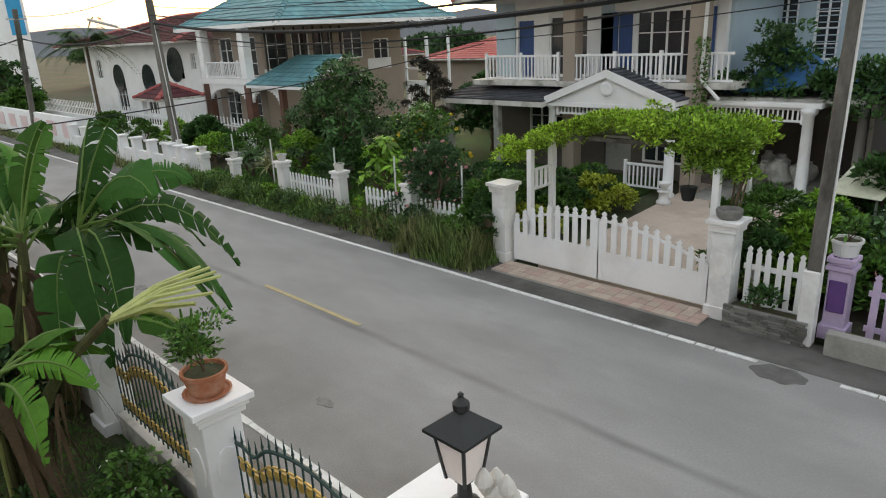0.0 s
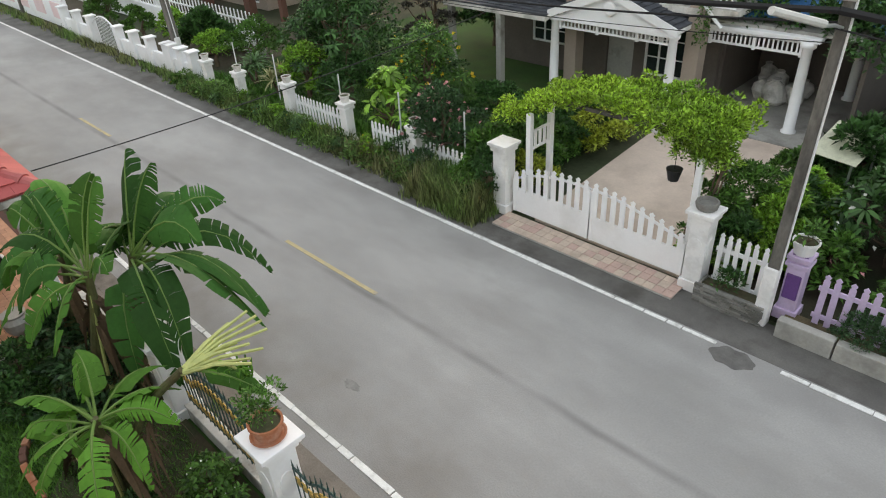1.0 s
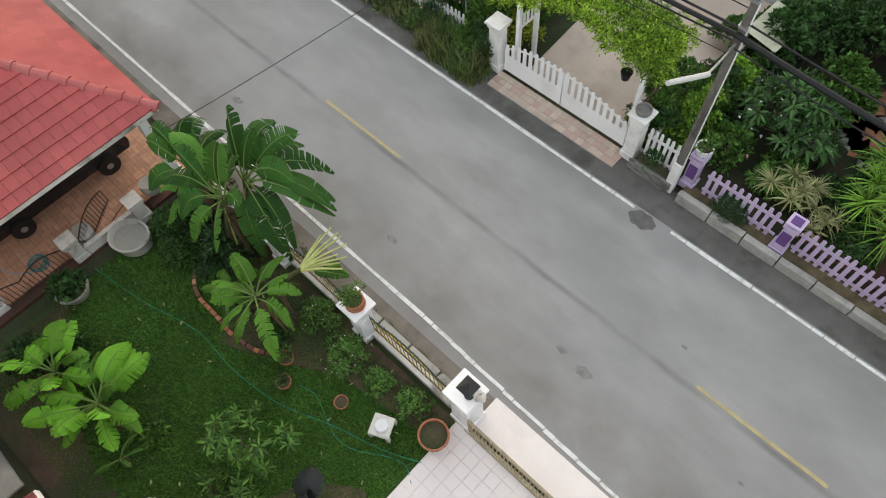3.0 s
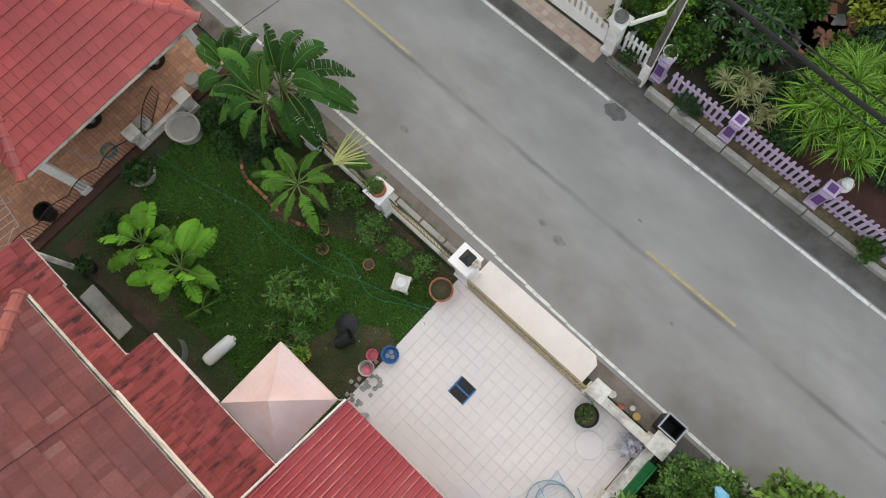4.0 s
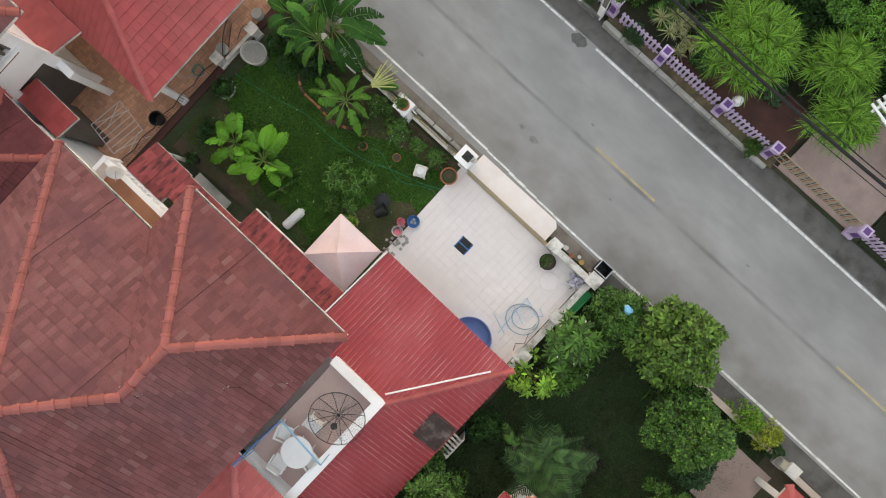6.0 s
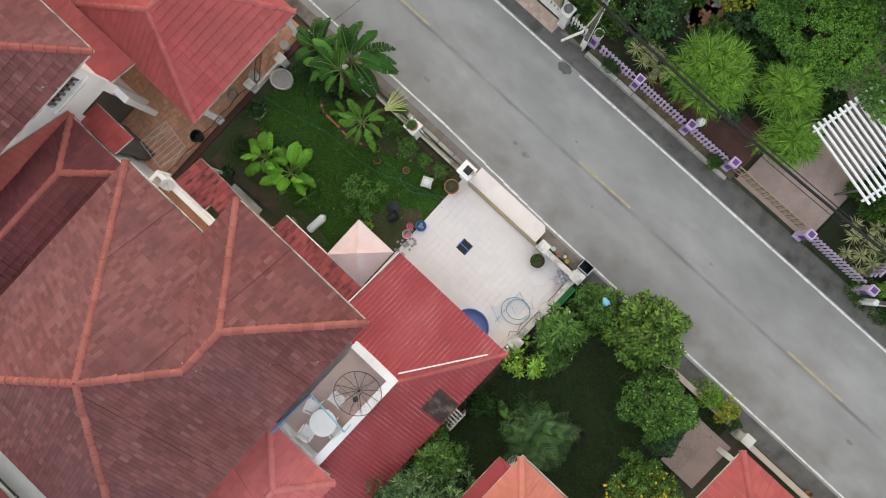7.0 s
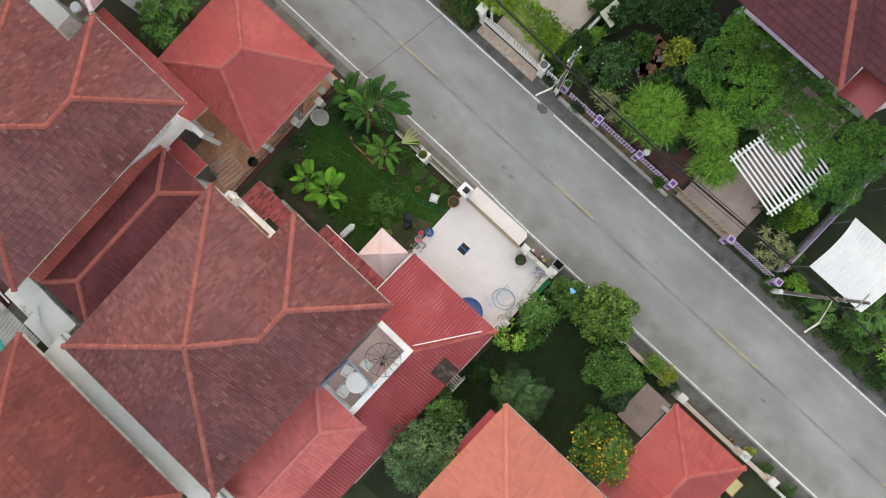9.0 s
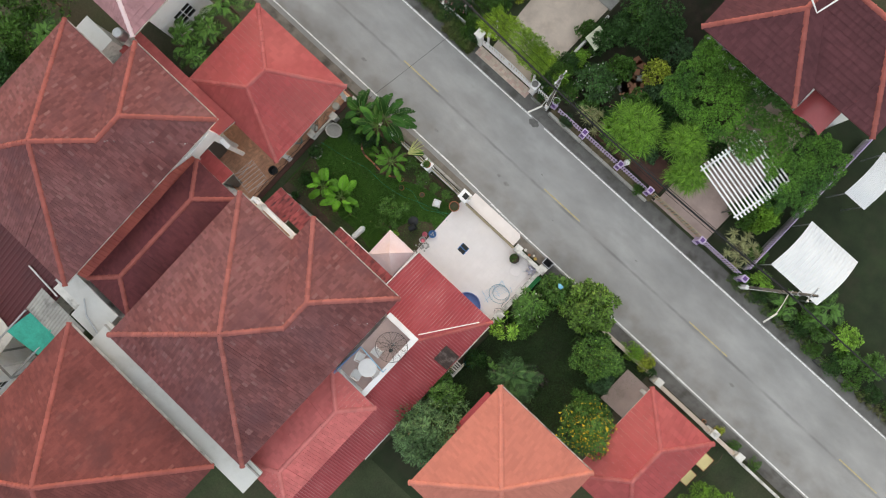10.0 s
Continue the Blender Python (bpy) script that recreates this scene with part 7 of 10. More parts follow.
tree(3.9, -6.9, 2.6, 0.8, "leaf_mid", 1200, 0.14, "leafy shrub tree growing by the metal roof", balls=14, whorl=(140, 7, 0.18, 0.3, (0.0, 0.8), 0.25))
tree(12.6, -2.8, 4.3, 1.6, "leaf_mid", 3500, 0.12, "flowering tree with clusters of yellow blossoms", trunk=0.12, balls=28, whorl=(620, 8, 0.18, 0.26, (0.0, 0.8), 0.25), flowers=("flower_yellow", 700, 0.13))
tree(11.6, -1.9, 2.8, 0.8, "leaf_mid", 1800, 0.12, "lower part of a yellow flowering shrub", balls=14, whorl=(160, 8, 0.17, 0.26, (0.0, 0.8), 0.25), flowers=("flower_yellow", 70, 0.1))
shrub(12.9, 2.6, 1.2, 0.6, "leaf_yellow", 2200, 0.09, "golden leaved croton bush at the road")
shrub(11.8, 2.5, 1.3, 0.7, "leaf_bright", 2600, 0.09, "light green bush beside the road")
shrub(13.4, 2.35, 0.7, 0.4, "leaf_dark", 1200, 0.08, "small clipped dark bush at the wall")
shrub(8.6, -2.9, 0.9, 0.6, "leaf_purple", 900, 0.14, "dull reddish shrub below the palm")
shrub(5.0, -4.6, 0.8, 0.7, "leaf_dark", 1400, 0.14, "dark undergrowth by the wall")
shrub(9.0, 0.9, 0.8, 0.4, "leaf_mid", 40, 0.6, "clump of spiky strap leaves under the trees", aspect=0.15)
ha = thing("garden_hose", (4.9, -5.0, 0.05), "pale hose lying in loops on dark ground", "hose")
part("loop", tube(bmesh.new(), [(0.35 * math.cos(i * 0.25) * (1 + 0.3 * math.sin(i * 0.11)), 0.4 * math.sin(i * 0.25), 0.01 + 0.001 * i) for i in range(60)], 0.011, 5), "hose_teal", ha)
shr = thing("wooden_rack", (4.35, -5.9, 0), "white slatted rack leaning at the wall", "rack")
for k in range(6):
    part("slat", boxes(((-0.35, -0.4 + k * 0.16, 1.2), (0.35, -0.32 + k * 0.16, 1.24))), "white_dirty", shr)
part("frame", boxes(((-0.36, -0.45, 0), (-0.3, 0.55, 1.2)), ((0.3, -0.45, 0), (0.36, 0.55, 1.2))), "white_dirty", shr)
cap_ = thing("blue_bag", (5.6, 2.3, 2.2), "crumpled light blue plastic bag caught in the shrub", "plastic bag")
bm = bmesh.new()
bmesh.ops.create_icosphere(bm, subdivisions=2, radius=0.15)
for vt in bm.verts:
    vt.co = Vector((vt.co.x * 1.3, vt.co.y, vt.co.z * 0.6)) * random.uniform(0.65, 1.2)
part("bag", bm, surf("bag_blue", (0.2, 0.5, 0.72), 0.4, 0.1), cap_)
rw = thing("boundary_wall", (0, 0, 0), "white and beige boundary wall with posts along the road", "wall")
part("wall", boxes(((9.6, 2.15, 0), (13.6, 2.3, 0.5)), ((14.4, 2.0, 0), (20.5, 2.15, 0.7)), ((20.9, 1.9, 0), (40.0, 2.05, 0.7))), "white_dirty", rw)
part("coping", boxes(((14.4, 1.95, 0.7), (20.5, 2.2, 0.76)), ((9.6, 2.1, 0.5), (13.6, 2.35, 0.55))), "beige_paving", rw)
for x in (14.05, 18.6, 20.6):
    gate_post("gate_post", x, 2.15, 1.35, "white gate post with a dark lamp socket", half=0.17, cap=0.24, mat="white_dirty", panel=False, group="neighbour's gate posts")
part("pavement_slab", boxes(((12.45, -1.0, 0.03), (14.3, 1.5, 0.07))), "drive_pink", rw, "sandy drive slab")
fl = thing("flower_shelf", (19.45, 0.5, 0), "cream planter boxes beside the carport", "planter", "cream planter boxes")
part("box", boxes(((-0.5, -0.45, 0), (0.5, 0.45, 0.5)), bev=0.02), surf("cream", (0.7, 0.6, 0.3), 0.7, 0.1), fl)
part("rim", boxes(((-0.54, -0.49, 0.42), (0.54, 0.49, 0.48)), bev=0.01), "terracotta", fl)
copy_thing(fl, pose(19.3, -0.9, 0))
low_iron(19.9, 1.6, 19.9, -3.6, 0.0, 1.2, label="dark iron gate beside the carport")
st2 = thing("white_ornament", (19.7, -3.2, 0), "white garden ornament on a pedestal", "ornament")
part("pedestal", lathe(bmesh.new(), [(0.3, 0), (0.2, 0.2), (0.15, 0.7), (0.3, 0.8), (0.3, 0.86), (0.1, 1.0)], 12), "white_dirty", st2)
tree(21.5, -1.5, 2.6, 1.6, "leaf_bright", 8000, 0.13, "round light green tree beyond the gate", balls=20)
tree(24.5, -2.8, 3.0, 1.8, "leaf_mid", 8000, 0.13, "green tree further down the street", balls=20)
for x in (19.0, 20.3, 22.0):
    shrub(x, 2.5, 0.5, 0.4, "leaf_yellow" if x < 20 else "leaf_mid", 700, 0.09, "small bush on the road verge", group="verge bushes")
for x, y, r, h in ((18.0, 2.35, 0.12, 0.3), (18.9, 2.5, 0.15, 0.3)):
    round_pot("flower_pot", x, y, r, h, "terracotta", "clay pot beside the gate post", z=0.0)



# ---- across the road: white gate, garden and white house ----
gate_post("gate_post", -4.0, 10.45, 1.7, "white gate post with a moulded square cap and oval panel", half=0.18, cap=0.27, mat="white_worn", group="white picket gate posts")
gate_post("gate_post", -8.72, 10.5, 1.72, "weathered white gate post beside the weeds", half=0.18, cap=0.27, mat="white_worn", group="white picket gate posts")


def picket_mesh(name, w, h, material, z0=0.0, th=0.022):
    me = bpy.data.meshes.new(name)
    pts = [(-w / 2, z0), (w / 2, z0), (w / 2, h - 0.12), (w * 0.28, h - 0.10), (w * 0.5, h - 0.05), (0.0, h), (-w * 0.5, h - 0.05), (-w * 0.28, h - 0.10), (-w / 2, h - 0.12)]
    n = len(pts)
    verts = [(x, -th / 2, z) for x, z in pts] + [(x, th / 2, z) for x, z in pts]
    me.from_pydata(verts, [], [tuple(range(n)), tuple(range(2 * n - 1, n - 1, -1))] + [(i + n, (i + 1) % n + n, (i + 1) % n, i) for i in range(n)])
    return finish(me, material)


def picket_gate(x0, x1, y, flip):
    t = thing("gate_leaf", (x0, y, 0.04), "white wooden gate leaf with a solid foot and rounded pickets", "gate", "white picket gate")
    L = x1 - x0

    def curve(f):
        g = f if flip else 1 - f
        return 1.36 - (0.46 if flip else 0.40) * g ** (1.7 if flip else 3.0)

    part("gate_panel", boxes(((0.0, -0.02, 0.05), (L, 0.02, 0.62 if flip else 0.66)), ((0, -0.03, 0.05), (0.08, 0.03, curve(0.04) - 0.15)), ((L - 0.08, -0.03, 0.05), (L, 0.03, curve(0.96) - 0.15)), bev=0.004), "white_paint", t)
    pts = [(L * i / 16, 0.028, curve(i / 16) - 0.14) for i in range(17)]
    part("rail", tube(bmesh.new(), pts, 0.03, 4), "white_paint", t)
    n = 10
    for i in range(n):
        f = (i + 0.5) / n
        part_me = picket_mesh("picket", 0.115, curve(f) + 0.06, "white_paint", 0.6)
        share("picket", part_me, t, pose(L * f, -0.024, 0))
    return t


picket_gate(-8.44, -6.42, 10.5, False)
picket_gate(-6.39, -4.28, 10.5, True)
ap = thing("gate_apron", (0, 0, 0), "sandy tiled apron in front of the white gate", "paving")
part("slab", boxes(((-8.5, 9.78, -0.1), (-4.1, 10.42, 0.03)), bev=0.01), "concrete", ap)
tl = bpy.data.meshes.new("tile")
b_ = boxes(((0.004, 0.004, 0), (0.206, 0.206, 0.018)), bev=0.003)
b_.to_mesh(tl)
b_.free()
finish(tl, "beige_tile")
for i in range(21):
    for j in range(3):
        share("tile", tl, ap, pose(-8.5 + i * 0.21, 9.785 + j * 0.21, 0.03 + random.uniform(0, 0.003)))


def picket_fence(x0, x1, y, h, material, label, group, z0=0.05, step=0.155, w=0.085):
    t = thing("picket_fence", (x0, y, 0), label, "fence", group)
    L = x1 - x0
    part("rail", boxes(((0, 0.012, z0 + 0.2), (L, 0.05, z0 + 0.28))), material, t)
    part("rail", boxes(((0, 0.012, z0 + h * 0.68), (L, 0.05, z0 + h * 0.68 + 0.08))), material, t)
    me = picket_mesh("picket", w, h, material)
    for i in range(int(L / step)):
        share("picket", me, t, pose(step * (i + 0.5), 0, z0, 0, random.uniform(-1.2, 1.2), 0))
    return t


picket_fence(-3.74, -2.65, 10.55, 1.25, "white_paint", "white wooden picket fence above a stone planter", "white picket fence", 0.03)
for a, b in ((-13.6, -11.95), (-17.2, -14.8), (-11.5, -9.1)):
    picket_fence(a, b, 10.65, 1.0, "white_paint", "white picket fence half hidden by weeds", "white picket fence", 0.0)
for x in (-14.6, -17.45, -11.75, -20.4, -22.6):
    gate_post("fence_post", x, 10.62, 1.3 if x > -18 else 1.1, "white masonry fence post among weeds", half=0.14, cap=0.21, mat="white_worn", panel=False, group="white fence posts")
    round_pot("flower_pot", x, 10.62, 0.15, 0.2, "white_dirty", "white flower pot on a fence post", z=1.3 if x > -18 else 1.1)
for x in (-13.0, -15.6, -19.0, -10.6, -21.5):
    stp = thing("garden_stake", (x, 11.2, 0), "thin white plastic stake in the garden", "stake", "white stakes")
    part("stake", tube(bmesh.new(), [(0, 0, 0), (0.03, 0, 1.75)], 0.022, 6), "pvc_white", stp)
pl_ = thing("stone_planter", (-3.2, 10.3, 0), "planter of stacked grey slate at the gate", "planter")
part("core", boxes(((-0.58, -0.2, 0), (0.6, -0.16, 0.38)), ((-0.58, -0.16, 0), (-0.54, 0.15, 0.38)), ((0.56, -0.16, 0), (0.6, 0.15, 0.38))), "slate", pl_)
for k in range(9):
    x = -0.62
    while x < 0.6:
        w = min(random.uniform(0.1, 0.32), 0.64 - x)
        part("stone", boxes(((x, -0.25 - random.uniform(0, 0.025), k * 0.044), (x + w - 0.006, -0.2, k * 0.044 + 0.04)), bev=0.005), "slate", pl_)
        x += w
part("soil", boxes(((-0.54, -0.18, 0), (0.56, 0.15, 0.33))), "soil", pl_)
shrub(-3.3, 10.35, 0.35, 0.3, "leaf_dark", 250, 0.1, "sparse plants in the slate planter", base=0.33)

# leafy arch over the gate
arch = thing("garden_arch", (0, 0, 0), "white garden arch overgrown with bright green vine", "arch")
for x, y in ((-8.2, 10.75), (-8.2, 11.5), (-4.4, 10.85), (-4.4, 12.2)):
    part("post", boxes(((x - 0.06, y - 0.06, 0), (x + 0.06, y + 0.06, 2.62 if y > 11 else 2.4)), bev=0.005), "white_paint", arch)
part("lattice", boxes(((-8.2, 10.8, 1.55), (-8.16, 11.45, 1.6)), ((-8.2, 10.8, 1.95), (-8.16, 11.45, 2.0)), *[((-8.2, 10.9 + k * 0.16, 1.6), (-8.16, 10.96 + k * 0.16, 1.95)) for k in range(4)]), "white_paint", arch)
part("beam", boxes(((-8.3, 11.1, 2.62), (-4.4, 11.18, 2.7)), ((-8.3, 11.9, 2.62), (-4.4, 11.98, 2.7))), "pole", arch)
cs, rs_ = [], []


def vine_top(f):
    return 2.2 + 0.75 * min(1.0, f * 2.2) ** 0.7 + 0.12 * math.sin(math.pi * f)


for i in range(46):
    f = i / 45
    for yy in (10.95, 11.45, 11.95):
        cs.append((-9.0 + 4.9 * f + random.uniform(-0.1, 0.1), yy + random.uniform(-0.2, 0.2), vine_top(f) - 0.1 + random.uniform(-0.12, 0.08)))
        rs_.append(random.uniform(0.12, 0.27))
for i in range(46):
    cs.append((random.uniform(-5.2, -4.1), random.uniform(10.85, 12.0), random.uniform(2.1, 3.0)))
    rs_.append(random.uniform(0.16, 0.3))
for i in range(70):
    f = random.random()
    cs.append((-9.1 + 5.0 * f, random.choice((10.72, 12.2)) + random.uniform(-0.2, 0.2), vine_top(f) + random.uniform(-0.3, 0.15)))
    rs_.append(random.uniform(0.06, 0.16))
p, d = clump_points(cs, rs_, 40000, 0.75)
v, f = leaf_mesh(p, d + [0, 0, 0.5], 0.085 * rng.uniform(0.6, 1.4, len(p)), 0.42)
mesh_np("vine", v, f, "leaf_vine", arch)
for k in range(7):
    bm = bmesh.new()
    branch(bm, (-4.45 + random.uniform(-0.1, 0.1), 10.9, 0), (-4.3 + random.uniform(-0.4, 0.3), 11.2, 2.4), 0.03, 0.015, 0.03)
    part("stem", bm, "bark", arch)
pp_ = thing("flower_pot", (-4.0, 10.45, 1.7), "dark round flower pot on the white gate post", "flower pot")
part("pot", lathe(bmesh.new(), [(0.16, 0.0), (0.19, 0.03), (0.21, 0.12), (0.2, 0.16), (0.17, 0.16), (0.15, 0.1)], 14), "slate", pp_)
for x, y, h, r, m_, lab in ((-9.0, 12.1, 1.3, 0.55, "leaf_dark", "dark shrub behind the arch"), (-9.2, 13.2, 1.0, 0.6, "leaf_mid", "green shrub along the sandy drive"), (-8.95, 14.3, 0.7, 0.45, "leaf_yellow", "low yellow leaved shrub at the drive's edge"), (-9.6, 15.2, 1.1, 0.6, "leaf_dark", "dark green shrub near the porch"), (-8.8, 15.6, 0.6, 0.4, "leaf_yellow", "small yellow leaved shrub at the drive's edge"), (-9.9, 12.4, 1.5, 0.7, "leaf_mid", "loose green shrub in the front bed"), (-3.3, 13.2, 1.1, 0.5, "leaf_mid", "green shrub along the low wall")):
    shrub(x, y, h, r, m_, int(1500 * r + 500), 0.11, lab, balls=16)
hp = thing("hanging_basket", (-4.95, 11.0, 1.75), "dark hanging pot below the leafy arch", "hanging pot")
part("pot", lathe(bmesh.new(), [(0.1, 0), (0.15, 0.22), (0.16, 0.24), (0.13, 0.24)], 12), "black_plastic", hp)
part("cord", tube(bmesh.new(), [(0, 0, 0.24), (0, 0, 0.75)], 0.006, 4), "cable", hp)
mb = thing("letter_box", (-9.05, 10.3, 0.75), "small brown wooden letter box on the post", "letter box")
part("box", boxes(((-0.15, -0.1, 0), (0.15, 0.1, 0.26)), bev=0.01), "bark", mb)
part("roof", boxes(((-0.19, -0.14, 0.26), (0.19, 0.14, 0.3)), bev=0.01), "plaster_grey", mb)
part("post", boxes(((-0.03, -0.03, -0.75), (0.03, 0.03, 0))), "bark", mb)

urn = thing("garden_urn", (-8.15, 16.6, 0.03), "small white stone urn at the end of the drive", "garden urn")
part("pedestal", lathe(bmesh.new(), [(0.2, 0), (0.2, 0.08), (0.14, 0.12), (0.13, 0.3), (0.18, 0.34), (0.18, 0.38)], 16), "white_worn", urn, smooth=True)
part("bowl", lathe(bmesh.new(), [(0.06, 0.38), (0.08, 0.44), (0.17, 0.54), (0.19, 0.6), (0.15, 0.6), (0.1, 0.52)], 16), "white_worn", urn, smooth=True)

# ---- white house ----
wh = thing("house", (0, 0, 0), "white two-storey house with balcony, blue shutters and beige piers", "house")
bm = bmesh.new()
up = [(1.0, 1.7, 3.1, 5.0), (2.35, 3.9, 3.15, 5.1), (5.6, 7.6, 3.15, 5.1)]
dn = [(1.5, 3.0, 0.9, 2.2), (4.6, 5.6, 0.1, 2.2), (6.0, 7.4, 0.5, 2.2)]
mW = wall(bm, (-16.4, 19.6), (-8.0, 19.6), 2.9, 5.8, 0.2, up)
wall(bm, (-16.4, 27.0), (-16.4, 19.7), -0.05, 5.8, 0.2, [])
part("wall", bm, "white_paint", wh, weld=True)
# lower storey: the porch's shade is put into the wall colour
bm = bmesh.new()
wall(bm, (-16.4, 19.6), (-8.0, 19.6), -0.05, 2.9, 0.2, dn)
part("wall", bm, "wall_shade", wh, "lower wall darkened for the porch's shade", weld=True)
bm = bmesh.new()
wall(bm, (-8.0, 19.7), (-8.0, 27.0), 2.7, 5.8, 0.2, [])
part("wall", bm, "wall_blue", wh, "pale blue side wall", weld=True)
# same below the carport roof: shade in the side wall's colour
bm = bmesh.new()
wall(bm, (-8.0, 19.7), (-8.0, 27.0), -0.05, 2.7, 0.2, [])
part("wall", bm, "wall_shade", wh, "lower side wall darkened for the carport's shade", weld=True)
window(wh, mW, *up[1], cols=2, rows=3)
window(wh, mW, *up[2], cols=4, rows=3)
window(wh, mW, *dn[0], cols=3, rows=3)
window(wh, mW, *dn[2], cols=3, rows=3)
part("door", box(bmesh.new(), (4.62, -0.02, 0.1), (5.58, 0.04, 2.2), 0.01, mW), "plaster_grey", wh)
part("door", box(bmesh.new(), (1.0, -0.02, 3.1), (1.7, 0.04, 5.0), 0.01, mW), "shutter_blue", wh, "blue balcony door")
for s0, s1 in ((4.4, 5.0), (5.05, 5.5), (7.65, 8.1)):
    part("shutter", box(bmesh.new(), (s0, -0.16, 3.15), (s1, -0.11, 5.1), 0.01, mW), "shutter_blue", wh, "dark blue shutter")
part("siding", boxes(((-16.35, 19.44, 3.1), (-15.5, 19.49, 5.6))), "wall_blue", wh, "pale blue wall panel")
part("siding", boxes(((-12.0, 19.44, 3.1), (-11.55, 19.49, 5.6))), "wall_blue", wh, "pale blue wall panel")
for px_ in (-12.2, -8.15):
    part("pier", boxes(((px_ - 0.22, 17.95, -0.05), (px_ + 0.22, 18.4, 5.75)), bev=0.01), "wall_beige", wh, "beige plastered pier")
part("balcony_floor", boxes(((-16.2, 17.9, 2.95), (-8.05, 19.48, 3.12))), "white_dirty", wh)


def balustrade(x0, x1, y, z0, h, step=0.145, name="balustrade", parent=None):
    t = part(name, boxes(((x0, y - 0.035, z0 + h - 0.07), (x1, y + 0.035, z0 + h)), ((x0, y - 0.03, z0 + 0.04), (x1, y + 0.03, z0 + 0.1)), bev=0.006), "white_paint", parent)
    me = bpy.data.meshes.new("baluster")
    b_ = boxes(((-0.02, -0.02, 0), (0.02, 0.02, h - 0.16)))
    b_.to_mesh(me)
    b_.free()
    finish(me, "white_paint")
    n = int((x1 - x0) / step)
    for i in range(1, n):
        share("baluster", me, t, pose(x0 + (x1 - x0) * i / n, y, z0 + 0.1))
    for i in range(0, n + 1, 10):
        x = x0 + (x1 - x0) * i / n
        part("newel", boxes(((x - 0.045, y - 0.045, z0), (x + 0.045, y + 0.045, z0 + h + 0.08)), bev=0.006), "white_paint", t)
    return t


balustrade(-15.6, -12.62, 18.0, 3.1, 0.82, parent=wh)
balustrade(-12.08, -8.57, 18.0, 3.1, 0.82, parent=wh)
for (x0, x1, y0, y1, z0, z1) in ((-16.9, -12.5, 17.0, 19.4, 2.55, 2.92),):
    fc = [(x0, y0, z0), (x1, y0, z0), (x1, y1, z1), (x0, y1, z1)]
    roof_deck([fc], wh, "white_dirty", 0.16, "porch_roof")
    tile_face(fc, wh, "roof_slate", 0.3, 0.2)
part("column", boxes(((-14.6, 17.1, 0), (-14.38, 17.32, 2.45)), bev=0.01), "plaster_grey", wh)
part("column", boxes(((-16.8, 17.1, 0), (-16.6, 17.32, 2.45)), bev=0.01), "plaster_grey", wh)
# gabled porch
gx0, gx1, gy0, gy1, ge, ga = -12.55, -8.25, 17.2, 18.25, 2.68, 3.5
gm = (gx0 + gx1) / 2
for fc in ([(gx0, gy1, ge), (gx0, gy0, ge), (gm, gy0, ga), (gm, gy1, ga)], [(gm, gy1, ga), (gm, gy0, ga), (gx1, gy0, ge), (gx1, gy1, ge)]):
    roof_deck([fc], wh, "white_paint", 0.12, "porch_roof")
    tile_face(fc, wh, "roof_slate", 0.3, 0.2)
def prism(outline, y0, y1):
    """An upright slab with its outline in x and z."""
    bm = bmesh.new()
    lo = [bm.verts.new((x, y0, z)) for x, z in outline]
    hi = [bm.verts.new((x, y1, z)) for x, z in outline]
    bm.faces.new(lo)
    bm.faces.new(hi[::-1])
    for i in range(len(outline)):
        j = (i + 1) % len(outline)
        bm.faces.new((lo[j], lo[i], hi[i], hi[j]))
    return bm


part("gable", prism([(gx0 + 0.3, ge - 0.12), (gx1 - 0.3, ge - 0.12), (gm, ga - 0.14)], gy0 + 0.06, gy0 + 0.14), "white_paint", wh)
part("gable_beam", boxes(((gx0 + 0.2, gy0 + 0.05, ge - 0.26), (gx1 - 0.2, gy0 + 0.2, ge - 0.12)), bev=0.01), "white_paint", wh)
for a, b in (((gx0, ge), (gm, ga)), ((gm, ga), (gx1, ge))):
    part("bargeboard", prism([(a[0], a[1] - 0.2), (b[0], b[1] - 0.2), (b[0], b[1] + 0.03), (a[0], a[1] + 0.03)], gy0 - 0.05, gy0 + 0.0), "white_paint", wh)
part("medallion", lathe(bmesh.new(), [(0.2, 0), (0.2, 0.03), (0.15, 0.05)], 20), "white_paint", wh, m=pose(gm, gy0 + 0.03, 2.98, 90, 0, 0))
balustrade(gx0 + 0.35, gx1 - 0.25, 17.4, 2.14, 0.42, 0.13, parent=wh)
for px_ in (-12.4, -8.45):
    part("column", lathe(bmesh.new(), [(0.2, 0), (0.2, 0.1), (0.15, 0.14), (0.14, 1.2), (0.12, 2.35), (0.17, 2.4), (0.19, 2.5)], 18, (px_, 17.4, 0)), "white_paint", wh, "round white column", smooth=True)
balustrade(-9.9, -8.7, 17.6, 0.1, 0.75, 0.13, parent=wh)
balustrade(-7.95, -7.2, 18.2, 3.1, 0.82, parent=wh)
part("balcony_floor", boxes(((-8.05, 18.1, 2.95), (-7.1, 19.6, 3.12))), "white_dirty", wh)
hip_roof(wh, -16.5, 17.3, -7.0, 27.5, 5.75, (-12.15, 22.6, 8.2), (-12.15, 22.2, 8.2), "roof_slate", "ridge_red")
dp = thing("drain_pipe", (0, 0, 0), "white plastic drain pipe wrapped in vine", "pipe")
part("pipe", tube(bmesh.new(), [(-7.75, 17.6, 5.7), (-7.9, 17.9, 4.8), (-7.95, 17.95, 3.2), (-7.4, 17.9, 2.7)], 0.05, 7), "pvc_white", dp)
